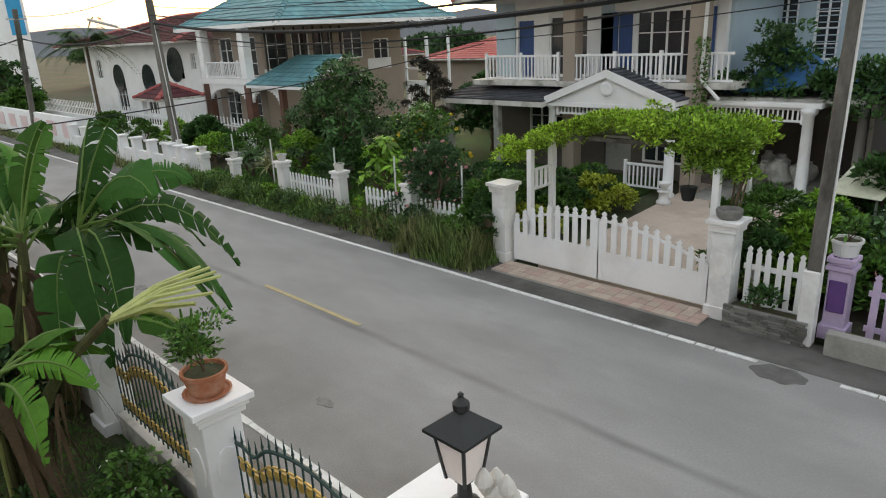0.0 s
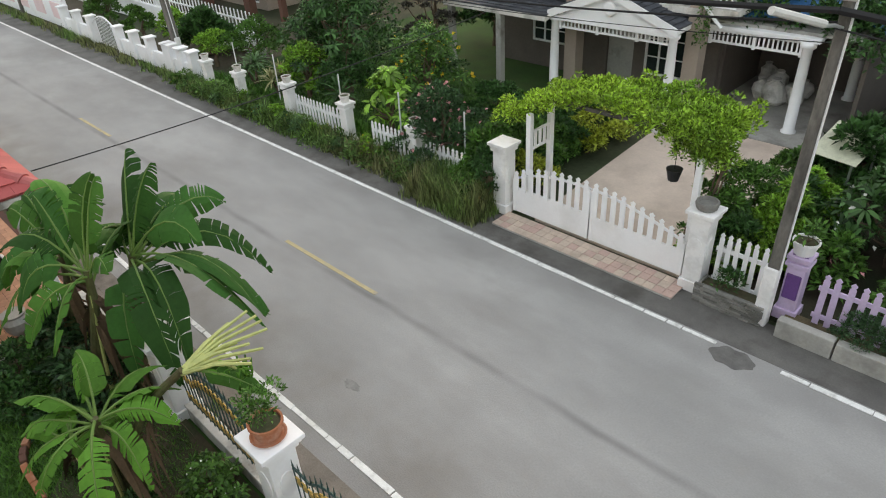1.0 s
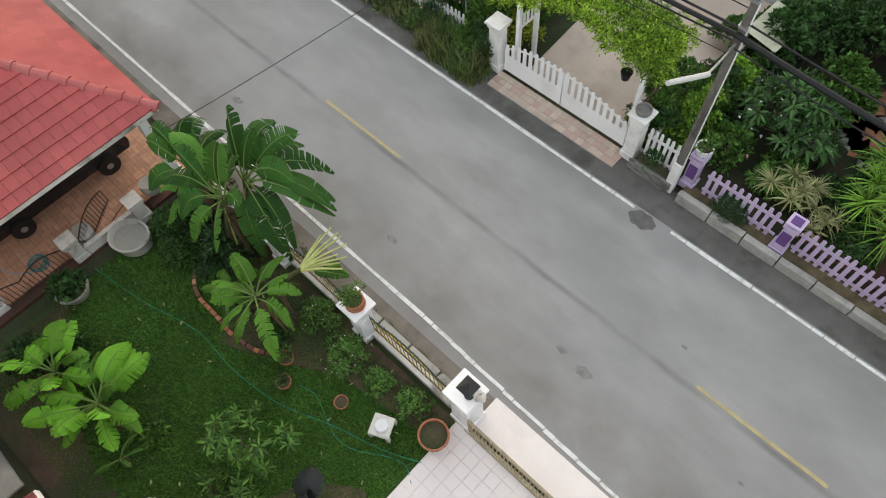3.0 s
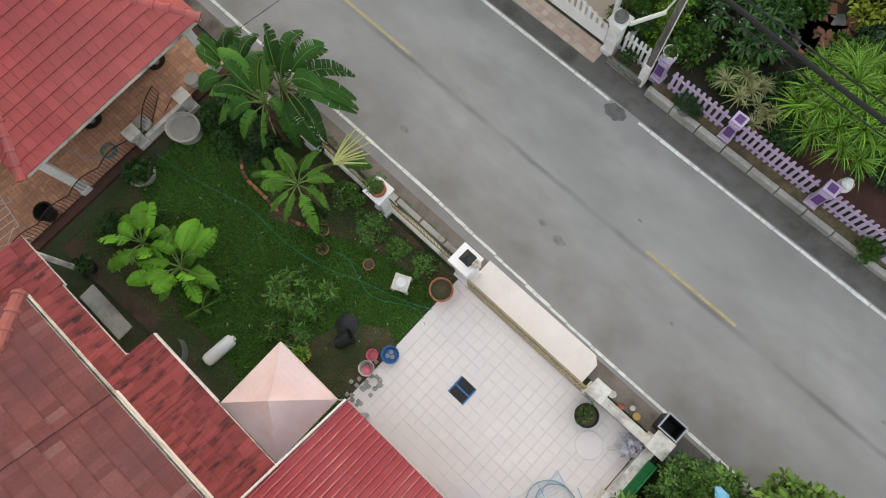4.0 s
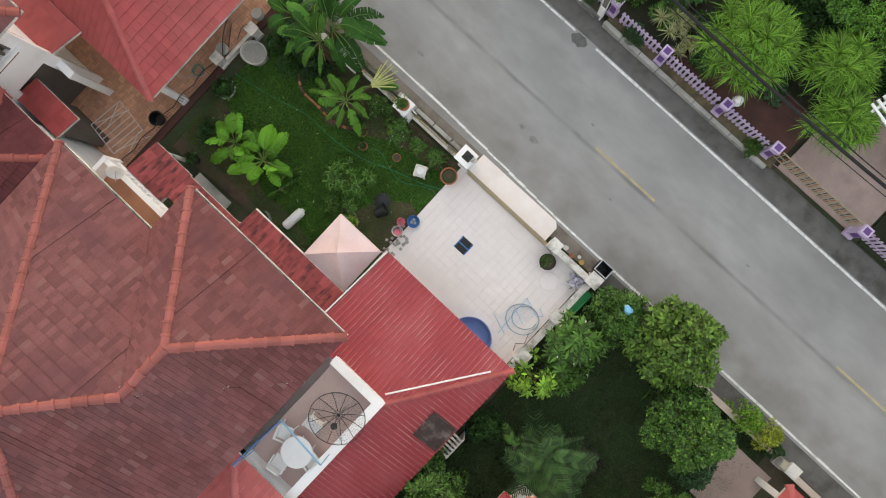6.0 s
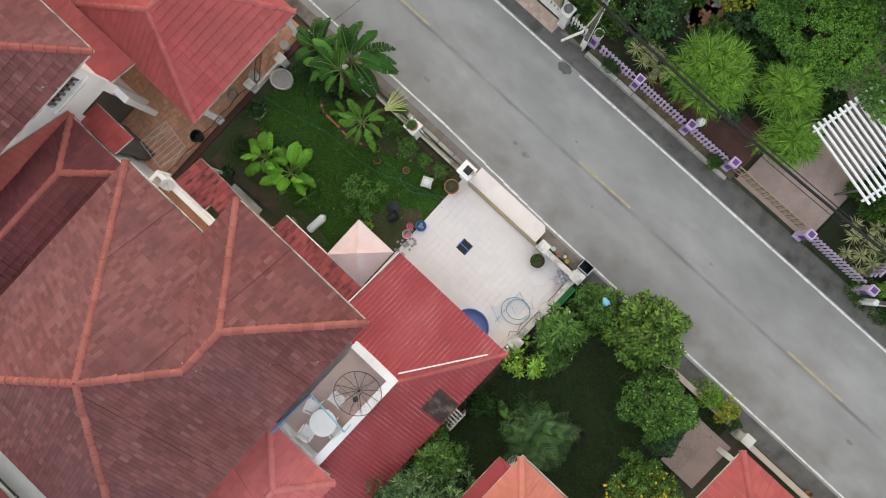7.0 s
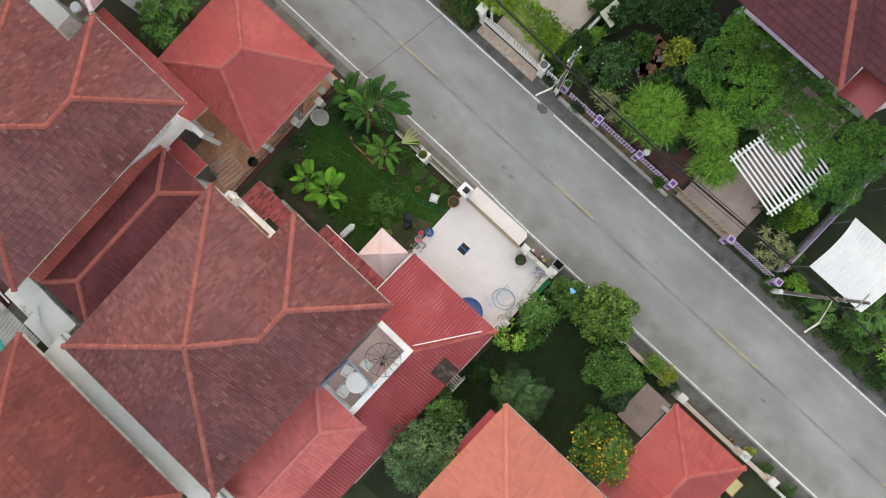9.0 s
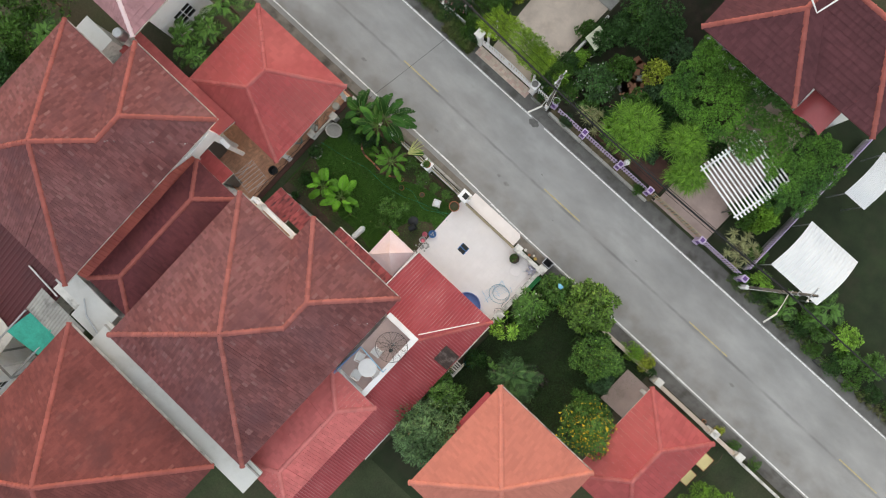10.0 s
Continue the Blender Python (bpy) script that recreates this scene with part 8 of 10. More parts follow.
p, d = clump_points([(-7.95, 17.95, 2.2 + k * 0.22) for k in range(10)], [0.16] * 10, 700)
v, f = leaf_mesh(p, d, 0.1)
mesh_np("vine", v, f, "leaf_mid", dp)

# vine-covered carport beside it
cpv = thing("carport", (0, 0, 0), "open carport with white columns overgrown by vines", "carport")
for x, y in ((-5.36, 18.6), (-4.9, 22.0)):
    part("column", lathe(bmesh.new(), [(0.2, 0), (0.2, 0.08), (0.15, 0.12), (0.13, 2.3), (0.2, 2.36), (0.21, 2.5)], 16, (x, y, 0)), "white_paint", cpv, smooth=True)
part("beam", boxes(((-8.0, 18.45, 2.5), (-5.05, 18.75, 2.62)), ((-5.45, 18.75, 2.45), (-5.15, 22.2, 2.6)), bev=0.01), "white_paint", cpv)
balustrade(-7.95, -5.5, 18.6, 2.08, 0.42, 0.12, parent=cpv)
part("roof_slab", boxes(((-8.0, 18.7, 2.62), (-4.2, 24.0, 2.7))), "plaster_grey", cpv)
# interior shade put into the walls' colour; side wall added to keep light out
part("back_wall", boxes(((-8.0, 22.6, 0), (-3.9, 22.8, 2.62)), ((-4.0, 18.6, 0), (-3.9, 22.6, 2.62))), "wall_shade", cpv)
vs, fs = [], []
for i in range(15):
    for j in range(11):
        x, y = -7.9 + 4.2 * i / 14, 18.9 + 2.8 * j / 10
        hgt = 1.3 * math.exp(-((x + 6.5) / 0.9) ** 2 - ((y - 20.2) / 0.9) ** 2) + 0.5 * math.exp(-((x + 4.9) / 0.9) ** 2)
        vs.append((x, y, 2.72 + hgt + 0.08 * math.sin(4 * x) * math.sin(5 * y)))
for i in range(14):
    for j in range(10):
        fs.append((i * 11 + j, i * 11 + j + 11, i * 11 + j + 12, i * 11 + j + 1))
part_py("tarpaulin", vs, fs, surf("tarp_blue", (0.04, 0.13, 0.30), 0.5, 0.25, 1.5, 15, 0.3), cpv, "heaped blue tarpaulin", smooth=True)
cs = [(random.uniform(-8.0, -3.6), random.uniform(18.7, 20.5), 2.75 + random.uniform(0, 0.35)) for _ in range(55)] + [(random.uniform(-7.0, -6.0), random.uniform(19.0, 20.4), random.uniform(3.2, 4.5)) for _ in range(26)] + [(random.uniform(-6.0, -3.8), random.uniform(18.6, 19.6), random.uniform(2.9, 3.5)) for _ in range(16)] + [(random.uniform(-4.5, -0.5), random.uniform(17.0, 19.5), random.uniform(2.3, 3.0)) for _ in range(24)]
p, d = clump_points(cs, [random.uniform(0.2, 0.4) for _ in cs], 9000)
v, f = leaf_mesh(p, d + [0, 0, 0.3], 0.15 * rng.uniform(0.6, 1.4, len(p)))
mesh_np("vine", v, f, "leaf_dark", cpv)
for k, (x, y, g) in enumerate(((-7.0, 20.7, 0.75), (-6.55, 20.5, 0.95), (-6.1, 20.9, 0.85), (-6.8, 21.3, 0.9), (-6.0, 21.4, 0.7), (-7.4, 22.2, 0.8))):
    sk = thing("sack", (x, y, 0.03), "slumped white woven sack stored in the carport", "sack", "stored sacks")
    bm = lathe(bmesh.new(), [(0.02, 0), (0.27, 0.02), (0.36, 0.15), (0.37, 0.4), (0.28, 0.62), (0.1, 0.74), (0.15, 0.82)], 14)
    for vt in bm.verts:
        vt.co.x += 0.06 * math.sin(vt.co.z * 7 + k) + random.uniform(-0.025, 0.025)
        vt.co.y += 0.05 * math.cos(vt.co.z * 9 + k * 2) + random.uniform(-0.025, 0.025)
        vt.co *= g
    part("sack", bm, "white_dirty", sk)

# pale blue house behind
bh = thing("house", (0, 0, 0), "pale blue timber clad house with white window frames", "house")
bm = bmesh.new()
hl = [(0.8, 1.5, 3.7, 5.3), (2.0, 2.7, 3.4, 5.3), (4.3, 5.0, 3.6, 5.3), (8.3, 11.0, 3.2, 4.6)]
mB = wall(bm, (-8.9, 23.5), (4.5, 23.5), -0.05, 6.2, 0.2, hl)
wall(bm, (-8.9, 30.0), (-8.9, 23.6), -0.05, 6.2, 0.2)
wall(bm, (4.5, 23.6), (4.5, 30.0), -0.05, 6.2, 0.2)
part("wall", bm, "wall_blue", bh, weld=True)
for q in hl[:3]:
    window(bh, mB, *q, cols=2, rows=4)
window(bh, mB, *hl[3], cols=4, rows=2)
for k in range(18):
    part("clapboard", box(bmesh.new(), (0.0, -0.125, 2.6 + k * 0.19), (7.6, -0.102, 2.6 + k * 0.19 + 0.03), 0, mB), "wall_blue", bh)
hip_roof(bh, -9.6, 22.8, 5.2, 30.8, 6.2, (-5.6, 26.8, 8.3), (1.2, 26.8, 8.3), "roof_slate", "ridge_red")
ac = thing("air_conditioner", (-3.4, 23.1, 4.3), "white air conditioner unit on a wall bracket", "air conditioner")
part("body", boxes(((-0.4, -0.15, 0), (0.4, 0.15, 0.55)), bev=0.02), "pvc_white", ac)
part("fan_grille", lathe(bmesh.new(), [(0.22, 0), (0.22, 0.02), (0.18, 0.03)], 20), "black_plastic", ac, m=pose(-0.1, -0.16, 0.28, 90, 0, 0))
part("bracket", boxes(((-0.3, 0.1, -0.05), (-0.26, 0.3, 0.0)), ((0.26, 0.1, -0.05), (0.3, 0.3, 0.0))), "steel", ac)

# ---- utility poles, street lamp and cables ----
def utility_pole(x, y, h, label, lamp=True, lean=(0, 0), r0=0.1, r1=0.06):
    t = thing("utility_pole", (x, y, 0), label, "utility pole")
    tx, ty = lean
    bm = bmesh.new()
    lo = [bm.verts.new((sx * r0, sy * r0, -0.1)) for sx, sy in ((-1, -1), (1, -1), (1, 1), (-1, 1))]
    hi = [bm.verts.new((tx + sx * r1, ty + sy * r1, h)) for sx, sy in ((-1, -1), (1, -1), (1, 1), (-1, 1))]
    bm.faces.new(lo[::-1])
    bm.faces.new(hi)
    for i in range(4):
        bm.faces.new((lo[i], lo[(i + 1) % 4], hi[(i + 1) % 4], hi[i]))
    bmesh.ops.bevel(bm, geom=bm.edges[:], offset=0.02, segments=1, affect="EDGES")
    part("pole", bm, "pole", t, "stained square concrete pole")
    part("painted_foot", boxes(((-0.115, -0.115, 0), (0.115, 0.115, 1.2)), bev=0.02), "white_worn", t, "white painted foot")
    part("conduit", tube(bmesh.new(), [(0.12, -0.03, 1.1), (tx * 0.8 + 0.095, ty * 0.8 - 0.03, h * 0.8)], 0.02, 6), "pvc_white", t)
    for zz in (h * 0.72, h * 0.8, h * 0.95):
        part("bracket", boxes(((tx * zz / h - 0.1, ty * zz / h - 0.1, zz), (tx * zz / h + 0.1, ty * zz / h + 0.1, zz + 0.05))), "steel", t)
    part("crossarm", boxes(((tx - 0.06, ty - 0.5, h - 0.55), (tx + 0.0, ty + 0.5, h - 0.47))), "steel", t)
    for k in (-1, 0, 1):
        part("insulator", lathe(bmesh.new(), [(0.03, 0), (0.05, 0.04), (0.03, 0.07), (0.05, 0.1), (0.02, 0.13)], 8, (tx - 0.03, ty + k * 0.42, h - 0.47)), "pvc_white", t)
    if lamp:
        part("lamp_arm", tube(bmesh.new(), [(tx * 0.72, ty * 0.72, 5.1), (tx * 0.72 + 0.08, ty * 0.72 - 0.7, 5.3), (tx * 0.72 + 0.14, ty * 0.72 - 1.5, 5.48)], 0.025, 6), "steel", t)
        part("lamp_head", tube(bmesh.new(), [(tx * 0.72 + 0.15, ty * 0.72 - 1.4, 5.48), (tx * 0.72 - 0.17, ty * 0.72 - 2.3, 5.78)], 0.05, 8), "lamp_white", t, "white tubular street lamp")
    return t


utility_pole(-2.62, 10.2, 7.6, "leaning concrete utility pole with a street lamp", lean=(0.1, 0.05))
utility_pole(-26.1, 11.3, 7.2, "grey concrete utility pole with a street lamp", lean=(-0.5, 0.0), r0=0.14, r1=0.11)
utility_pole(-44.3, 10.9, 7.0, "weathered concrete utility pole down the street", lean=(1.5, 0.0), r0=0.14, r1=0.11)
utility_pole(14.0, 10.1, 7.6, "concrete utility pole with crossed brackets beside the grass", lean=(0.9, 0.5))
cabs = [((-2.6, 10.1, 5.35), (-26.6, 11.3, 5.6), 0.55, 0.05), ((-2.6, 10.0, 5.6), (-26.6, 11.2, 5.9), 0.5, 0.025), ((-2.6, 10.2, 5.9), (-26.6, 11.4, 6.2), 0.45, 0.012),
        ((-2.6, 10.1, 5.2), (-26.6, 11.3, 5.4), 0.7, 0.02), ((-2.6, 10.0, 4.95), (-26.6, 11.3, 5.2), 0.6, 0.008),
        ((-2.6, 10.1, 5.35), (14.3, 10.3, 5.5), 0.5, 0.06), ((-2.6, 10.2, 5.6), (14.3, 10.3, 5.8), 0.45, 0.02), ((-2.6, 10.0, 5.15), (14.3, 10.2, 5.3), 0.6, 0.015),
        ((14.3, 10.3, 5.5), (40.0, 10.6, 5.6), 0.6, 0.05), ((-26.6, 11.3, 5.5), (-43.2, 11.0, 5.5), 0.5, 0.04), ((-43.2, 11.0, 5.5), (-80.0, 11.0, 5.5), 0.6, 0.04),
        ((-26.6, 11.3, 6.9), (-43.2, 11.0, 6.7), 0.4, 0.012), ((-2.5, 10.2, 7.2), (-26.6, 11.4, 7.0), 0.5, 0.008), ((-9.0, 10.3, 4.5), (-10.6, 1.95, 3.75), 0.12, 0.009)]
wires = thing("overhead_cables", (0, 0, 0), "black bundles of overhead cables between the poles", "cables")
for a, b, sag, r in cabs:
    a, b = Vector(a), Vector(b)
    pts = [a.lerp(b, i / 24) - Vector((0, 0, sag * 4 * (i / 24) * (1 - i / 24))) for i in range(25)]
    part("cable", tube(bmesh.new(), pts, r, 6), "cable", wires)
bm = bmesh.new()
for k in range(60):
    f = random.uniform(0.30, 0.42)
    c = Vector((-2.6, 10.1, 5.35)).lerp(Vector((-26.6, 11.3, 5.6)), f) - Vector((0, 0, 0.55 * 4 * f * (1 - f)))
    tube(bm, [c + Vector((random.uniform(-0.3, 0.3), random.uniform(-0.08, 0.08), random.uniform(-0.08, 0.12))) for _ in range(3)], 0.006, 3)
part("tangle", bm, "cable", wires, "tangle of loose wire and dead vine")

# ---- purple fence and garden ----
def purple_post(x, y):
    t = gate_post("fence_post", x, y, 1.35, "lilac masonry fence post with a dark purple panel", half=0.15, cap=0.19, mat="purple", panel=False, base=0.05, group="lilac fence posts")
    part("panel", boxes(((-0.12, -0.175, 0.45), (0.12, -0.15, 0.95)), bev=0.015), "purple_dark", t, "dark purple raised panel")
    part("cap_panel", boxes(((-0.12, -0.12, 1.3), (0.12, 0.12, 1.312))), "purple_dark", t, "dark purple cap inset")
    return t


for x, y in ((-2.34, 10.62), (0.28, 10.42), (3.24, 10.44), (5.68, 10.48), (10.05, 10.35), (13.5, 10.35)):
    purple_post(x, y)
for a, b in ((-1.95, 0.05), (0.5, 3.0), (3.48, 5.44), (10.3, 13.25)):
    picket_fence(a, b, 10.5, 1.1, "purple", "lilac picket fence with pointed slats", "lilac picket fence", 0.1, 0.19, 0.1)
round_pot("flower_pot", -2.34, 10.62, 0.21, 0.26, "pvc_white", "white round flower pot on the lilac post", z=1.36, plant=("leaf_mid", 120, 0.25, 0.12))
kb = thing("garden_kerb", (0, 0, 0), "mouldy concrete kerb wall of the planted strip", "kerb")
for k in range(9):
    part("kerb_block", boxes(((-2.3 + k * 0.93, 9.98 + random.uniform(-0.01, 0.01), -0.05), (-1.4 + k * 0.93, 10.16, 0.36 - 0.02 * k)), bev=0.012), "concrete", kb)
part("bed", boxes(((-2.3, 10.16, -0.05), (6.2, 10.55, 0.2))), "dry_grass", kb, "bed of dry grass")
shrub(-1.1, 10.42, 0.62, 0.48, "leaf_deep", 5200, 0.045, "clipped round dark bush in the kerb bed", base=0.15, balls=22)
shrub(5.15, 10.3, 0.5, 0.42, "leaf_mid", 2600, 0.06, "low green bush at the end of the fence", base=0.1)
stt = thing("garden_ornament", (3.45, 10.85, 0.1), "white garden ornament on a post behind the fence", "ornament")
part("column", lathe(bmesh.new(), [(0.12, 0), (0.12, 0.9), (0.2, 0.95), (0.2, 1.0), (0.16, 1.08), (0.17, 1.2), (0.1, 1.3)], 14), "pvc_white", stt)
pt = thing("garden_path", (0, 0, 0), "path of red and grey stepping tiles in the garden", "path")
for k in range(16):
    x, y = random.uniform(-0.9, 0.7), random.uniform(13.8, 16.4)
    part("paving_tile", boxes(((-0.26, -0.26, 0), (0.26, 0.26, 0.05)), bev=0.01), "terracotta_paving" if k % 3 else "concrete", pt, m=pose(x, y, 0.1, 0, 0, random.uniform(0, 90)))
gs = thing("gate_track", (5.9, 10.6, 0), "dark brown paved strip below the folding gate", "paving strip")
part("slab", boxes(((0, -0.16, -0.05), (4.1, 0.16, 0.045)), bev=0.01), "drive_pink", gs)
cl = thing("metal_gate", (6.0, 10.6, 0.04), "long low folding gate of rusty green bars", "gate")
for z in (0.1, 0.5, 0.95):
    part("rail", boxes(((0, -0.02, z), (3.9, 0.02, z + 0.04))), "rust_grid", cl)
for k in range(41):
    part("bar", boxes(((k * 0.095, -0.012, 0.1), (k * 0.095 + 0.03, 0.012, 0.98))), "terracotta" if k % 3 == 0 else "rust_grid" if k % 3 == 1 else "green_metal", cl)
fdr = thing("flat_roof_sheet", (-3.15, 15.2, 1.5), "translucent cream roof sheet on a frame", "roof sheet", turn=-12)
part("sheet", boxes(((-0.52, -0.55, 0), (0.52, 0.55, 0.02)), bev=0.008), surf("cream_sheet", (0.55, 0.56, 0.42), 0.5, 0.15, stain=(0.2, 0.2, 0.14), stain_amt=0.6, stain_scale=2.0), fdr, m=pose(0, 0, 0, 24, 0, 0))
for x, y in ((-0.42, -0.45), (0.42, 0.45), (0.42, -0.45), (-0.42, 0.45)):
    part("leg", boxes(((x - 0.02, y - 0.02, -1.5), (x + 0.02, y + 0.02, y * 0.445 + 0.004))), "steel", fdr)
bwall = thing("garden_wall", (0, 0, 0), "low white wall between the two gardens", "wall")
part("wall", boxes(((-3.75, 10.8, 0), (-3.6, 17.0, 0.8))), "white_dirty", bwall)
for y in (12.5, 14.6, 16.4):
    round_pot("flower_pot", -2.9, y, 0.25, 0.45, "white_dirty", "white garden pot along the wall", z=0.1, plant=("leaf_mid", 150, 0.3, 0.14))


def dracaena(x, y, heads, spread, h, label, material="leaf_dracaena", length=0.95, per=70, width=0.05):
    t = thing("dracaena", (x, y, 0.1), label, "dracaena", "dragon trees")
    for k in range(heads):
        bm = bmesh.new()
        a, r = k * 2.4, spread * math.sqrt((k + 0.3) / heads)
        top = (r * math.cos(a), r * math.sin(a), h * (1 - 0.35 * (r / spread) ** 2) * random.uniform(0.9, 1.05))
        branch(bm, (r * 0.2 * math.cos(a), r * 0.2 * math.sin(a), 0), top, 0.06, 0.035, 0.04)
        rosette(t, top, per, length, width, material, "leaf_rosette", 0.42, (-0.1, 1.35))
        part("trunk", bm, "bark", t)
    return t


dracaena(2.35, 12.4, 34, 1.55, 2.6, "large dragon tree with many bright green leaf heads", length=0.8, per=76, width=0.044)
dracaena(5.2, 13.9, 22, 1.05, 2.5, "dragon tree with spiky green leaf heads", length=0.78, per=84, width=0.045)
dracaena(6.55, 12.6, 22, 1.0, 2.3, "smaller dragon tree leaning over the drive", length=0.74, per=84, width=0.045)
dracaena(-0.2, 11.6, 5, 0.6, 0.9, "pale variegated strap-leaved plant", "leaf_pale", 0.55, 40, 0.05)
dracaena(0.6, 11.3, 4, 0.5, 0.7, "pale spiky plant by the fence", "leaf_pale", 0.5, 36, 0.05)
dracaena(12.2, 11.7, 11, 1.15, 1.0, "pale spiky plants beside the white carport", "leaf_pale", 0.5, 40, 0.06)
tree(-1.5, 13.2, 1.9, 1.2, "leaf_dark", 900, 0.22, "frangipani bush with dark leaves and white flowers", aspect=0.3, balls=18, whorl=(120, 9, 0.32, 0.26, (-0.1, 0.7), 0.25), flowers=("flower_white", 60, 0.1))
tree(-0.9, 15.0, 1.6, 0.9, "leaf_mid", 3500, 0.16, "leafy green garden shrub", balls=16)
tree(1.1, 16.3, 1.7, 0.8, "leaf_yellow", 1400, 0.2, "shrub with yellow variegated leaves", balls=14)
tree(3.6, 15.0, 1.6, 1.4, "leaf_dark", 5000, 0.15, "dark green garden shrub", balls=16)
tree(-0.9, 17.6, 2.4, 1.5, "leaf_dark", 5200, 0.16, "dark green tree behind the purple house's garden", balls=18)
tree(1.6, 13.9, 1.3, 1.1, "leaf_mid", 3600, 0.14, "low green garden shrub", balls=14)
tree(-2.2, 11.9, 1.0, 0.7, "leaf_mid", 1600, 0.15, "green plants behind the lilac fence", balls=10, flowers=("flower_pink", 12, 0.1))
tree(0.9, 12.3, 0.9, 0.8, "leaf_dark", 1800, 0.16, "dark plants with a red blossom", balls=10, flowers=("flower_pink", 10, 0.1))
tree(-3.0, 15.6, 1.8, 1.0, "leaf_dark", 2600, 0.2, "dark leafy shrub by the wall", balls=12)
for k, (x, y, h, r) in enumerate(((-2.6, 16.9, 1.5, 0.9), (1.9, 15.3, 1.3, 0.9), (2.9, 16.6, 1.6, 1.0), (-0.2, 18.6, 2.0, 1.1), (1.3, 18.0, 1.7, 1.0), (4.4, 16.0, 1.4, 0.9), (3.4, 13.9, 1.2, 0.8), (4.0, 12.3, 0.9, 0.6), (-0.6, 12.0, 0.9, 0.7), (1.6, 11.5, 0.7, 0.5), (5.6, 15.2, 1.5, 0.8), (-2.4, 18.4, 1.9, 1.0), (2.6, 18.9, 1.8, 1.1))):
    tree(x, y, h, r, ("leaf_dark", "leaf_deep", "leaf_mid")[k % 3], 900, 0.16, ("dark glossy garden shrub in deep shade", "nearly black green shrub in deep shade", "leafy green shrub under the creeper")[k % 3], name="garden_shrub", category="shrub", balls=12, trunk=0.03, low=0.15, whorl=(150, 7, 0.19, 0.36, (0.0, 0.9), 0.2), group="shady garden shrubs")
tree(11.0, 13.4, 1.9, 0.9, "leaf_mid", 5500, 0.13, "leafy green tree beside the pergola", balls=16)
tree(11.7, 13.9, 2.2, 1.1, "leaf_bright", 5500, 0.13, "bright green tree beside the pergola", balls=16)
tree(11.9, 14.6, 1.8, 0.9, "leaf_dark", 3000, 0.14, "dark shrub between pergola and carport", balls=12)
slabs = thing("garden_path", (0, 0, 0.1), "reddish stepping slabs through the shady garden", "garden path", kind="structure")
part("path_bed", boxes(((-0.75, 14.3, -0.05), (1.5, 16.6, 0.012))), "soil", slabs, "brown earth between the slabs")
for x, y, a in ((-0.1, 16.3, 10), (0.0, 15.7, 35), (0.15, 15.1, 5), (0.75, 15.3, 50), (1.15, 14.9, 20), (0.5, 14.6, 65), (-0.4, 15.2, 40), (0.9, 15.8, 15)):
    part("slab", boxes(((-0.27, -0.22, 0), (0.27, 0.22, 0.05)), bev=0.012), "terracotta_paving", slabs, m=pose(x, y, 0, 0, 0, a))
tree(6.95, 15.1, 1.6, 0.85, "leaf_dark", 3000, 0.13, "dark shrub between dragon tree and pergola", balls=14)
for k, (x, y, h, r) in enumerate(((13.3, 12.1, 0.9, 0.6), (14.6, 11.2, 0.8, 0.6), (18.2, 11.5, 1.0, 0.7), (19.4, 11.3, 0.8, 0.6), (20.6, 11.9, 1.3, 0.9), (21.6, 11.2, 0.9, 0.7), (23.0, 11.8, 1.1, 0.8))):
    tree(x, y, h, r, ("leaf_mid", "leaf_bright", "leaf_mid")[k % 3], 900, 0.14, ("leafy green shrub beside the white canopies", "light green shrub beside the white canopies", "leafy green shrub beside the white canopies")[k % 3], name="garden_shrub", category="shrub", balls=12, trunk=0.03, low=0.15, whorl=(110, 7, 0.2, 0.32, (0.0, 0.9), 0.25), group="shrubs beside the canopies")
# vine-covered pergola
pg = thing("pergola", (0, 0, 0), "white slatted pergola half overgrown by creeper", "pergola")
turn = pose(9.05, 14.65, 0, 0, 0, -13)
for k in range(16):
    part("slat", boxes(((-1.95, -1.9 + k * 0.25, 2.4), (1.95, -1.81 + k * 0.25, 2.47))), "white_paint", pg, m=turn)
for x in (-1.7, 1.7):
    part("beam", boxes(((x - 0.05, -2.0, 2.3), (x + 0.05, 2.0, 2.4))), "white_paint", pg, m=turn)
    for y in (-1.6, 1.9):
        part("post", boxes(((x * 0.8 - 0.04, y - 0.04, 0), (x * 0.8 + 0.04, y + 0.04, 2.4))), "pole", pg, m=turn)
cs = [(x, y, 2.4 + 0.3 * noise.noise(Vector((x * 0.5, y * 0.5, 2.0))) + random.uniform(-0.08, 0.1)) for x, y in ((random.uniform(1.8, 13.0), random.uniform(14.9, 19.6)) for _ in range(900)) if not (6.6 < x < 11.0 and y < 15.0 + 0.28 * (x - 6.3) + 0.3 * math.sin(x * 3)) and noise.noise(Vector((x * 0.9, y * 0.9, 7.0))) > -0.5]
cs += [(random.uniform(10.6, 12.0), random.uniform(14.2, 15.6), 2.3) for _ in range(24)] + [(random.uniform(8.2, 8.7), random.uniform(14.9, 16.2), 2.5) for _ in range(7)] + [(random.uniform(9.9, 10.5), random.uniform(15.2, 16.2), 2.5) for _ in range(6)]
rad = [random.uniform(0.12, 0.26) for _ in cs]
p, d = clump_points(cs, rad, 26000, 0.7)
v, f = leaf_mesh(p, d + [0, 0, 0.4], 0.085 * rng.uniform(0.6, 1.4, len(p)), 0.55)
q, a_ = tips(cs, rad, 13000, 0.7)
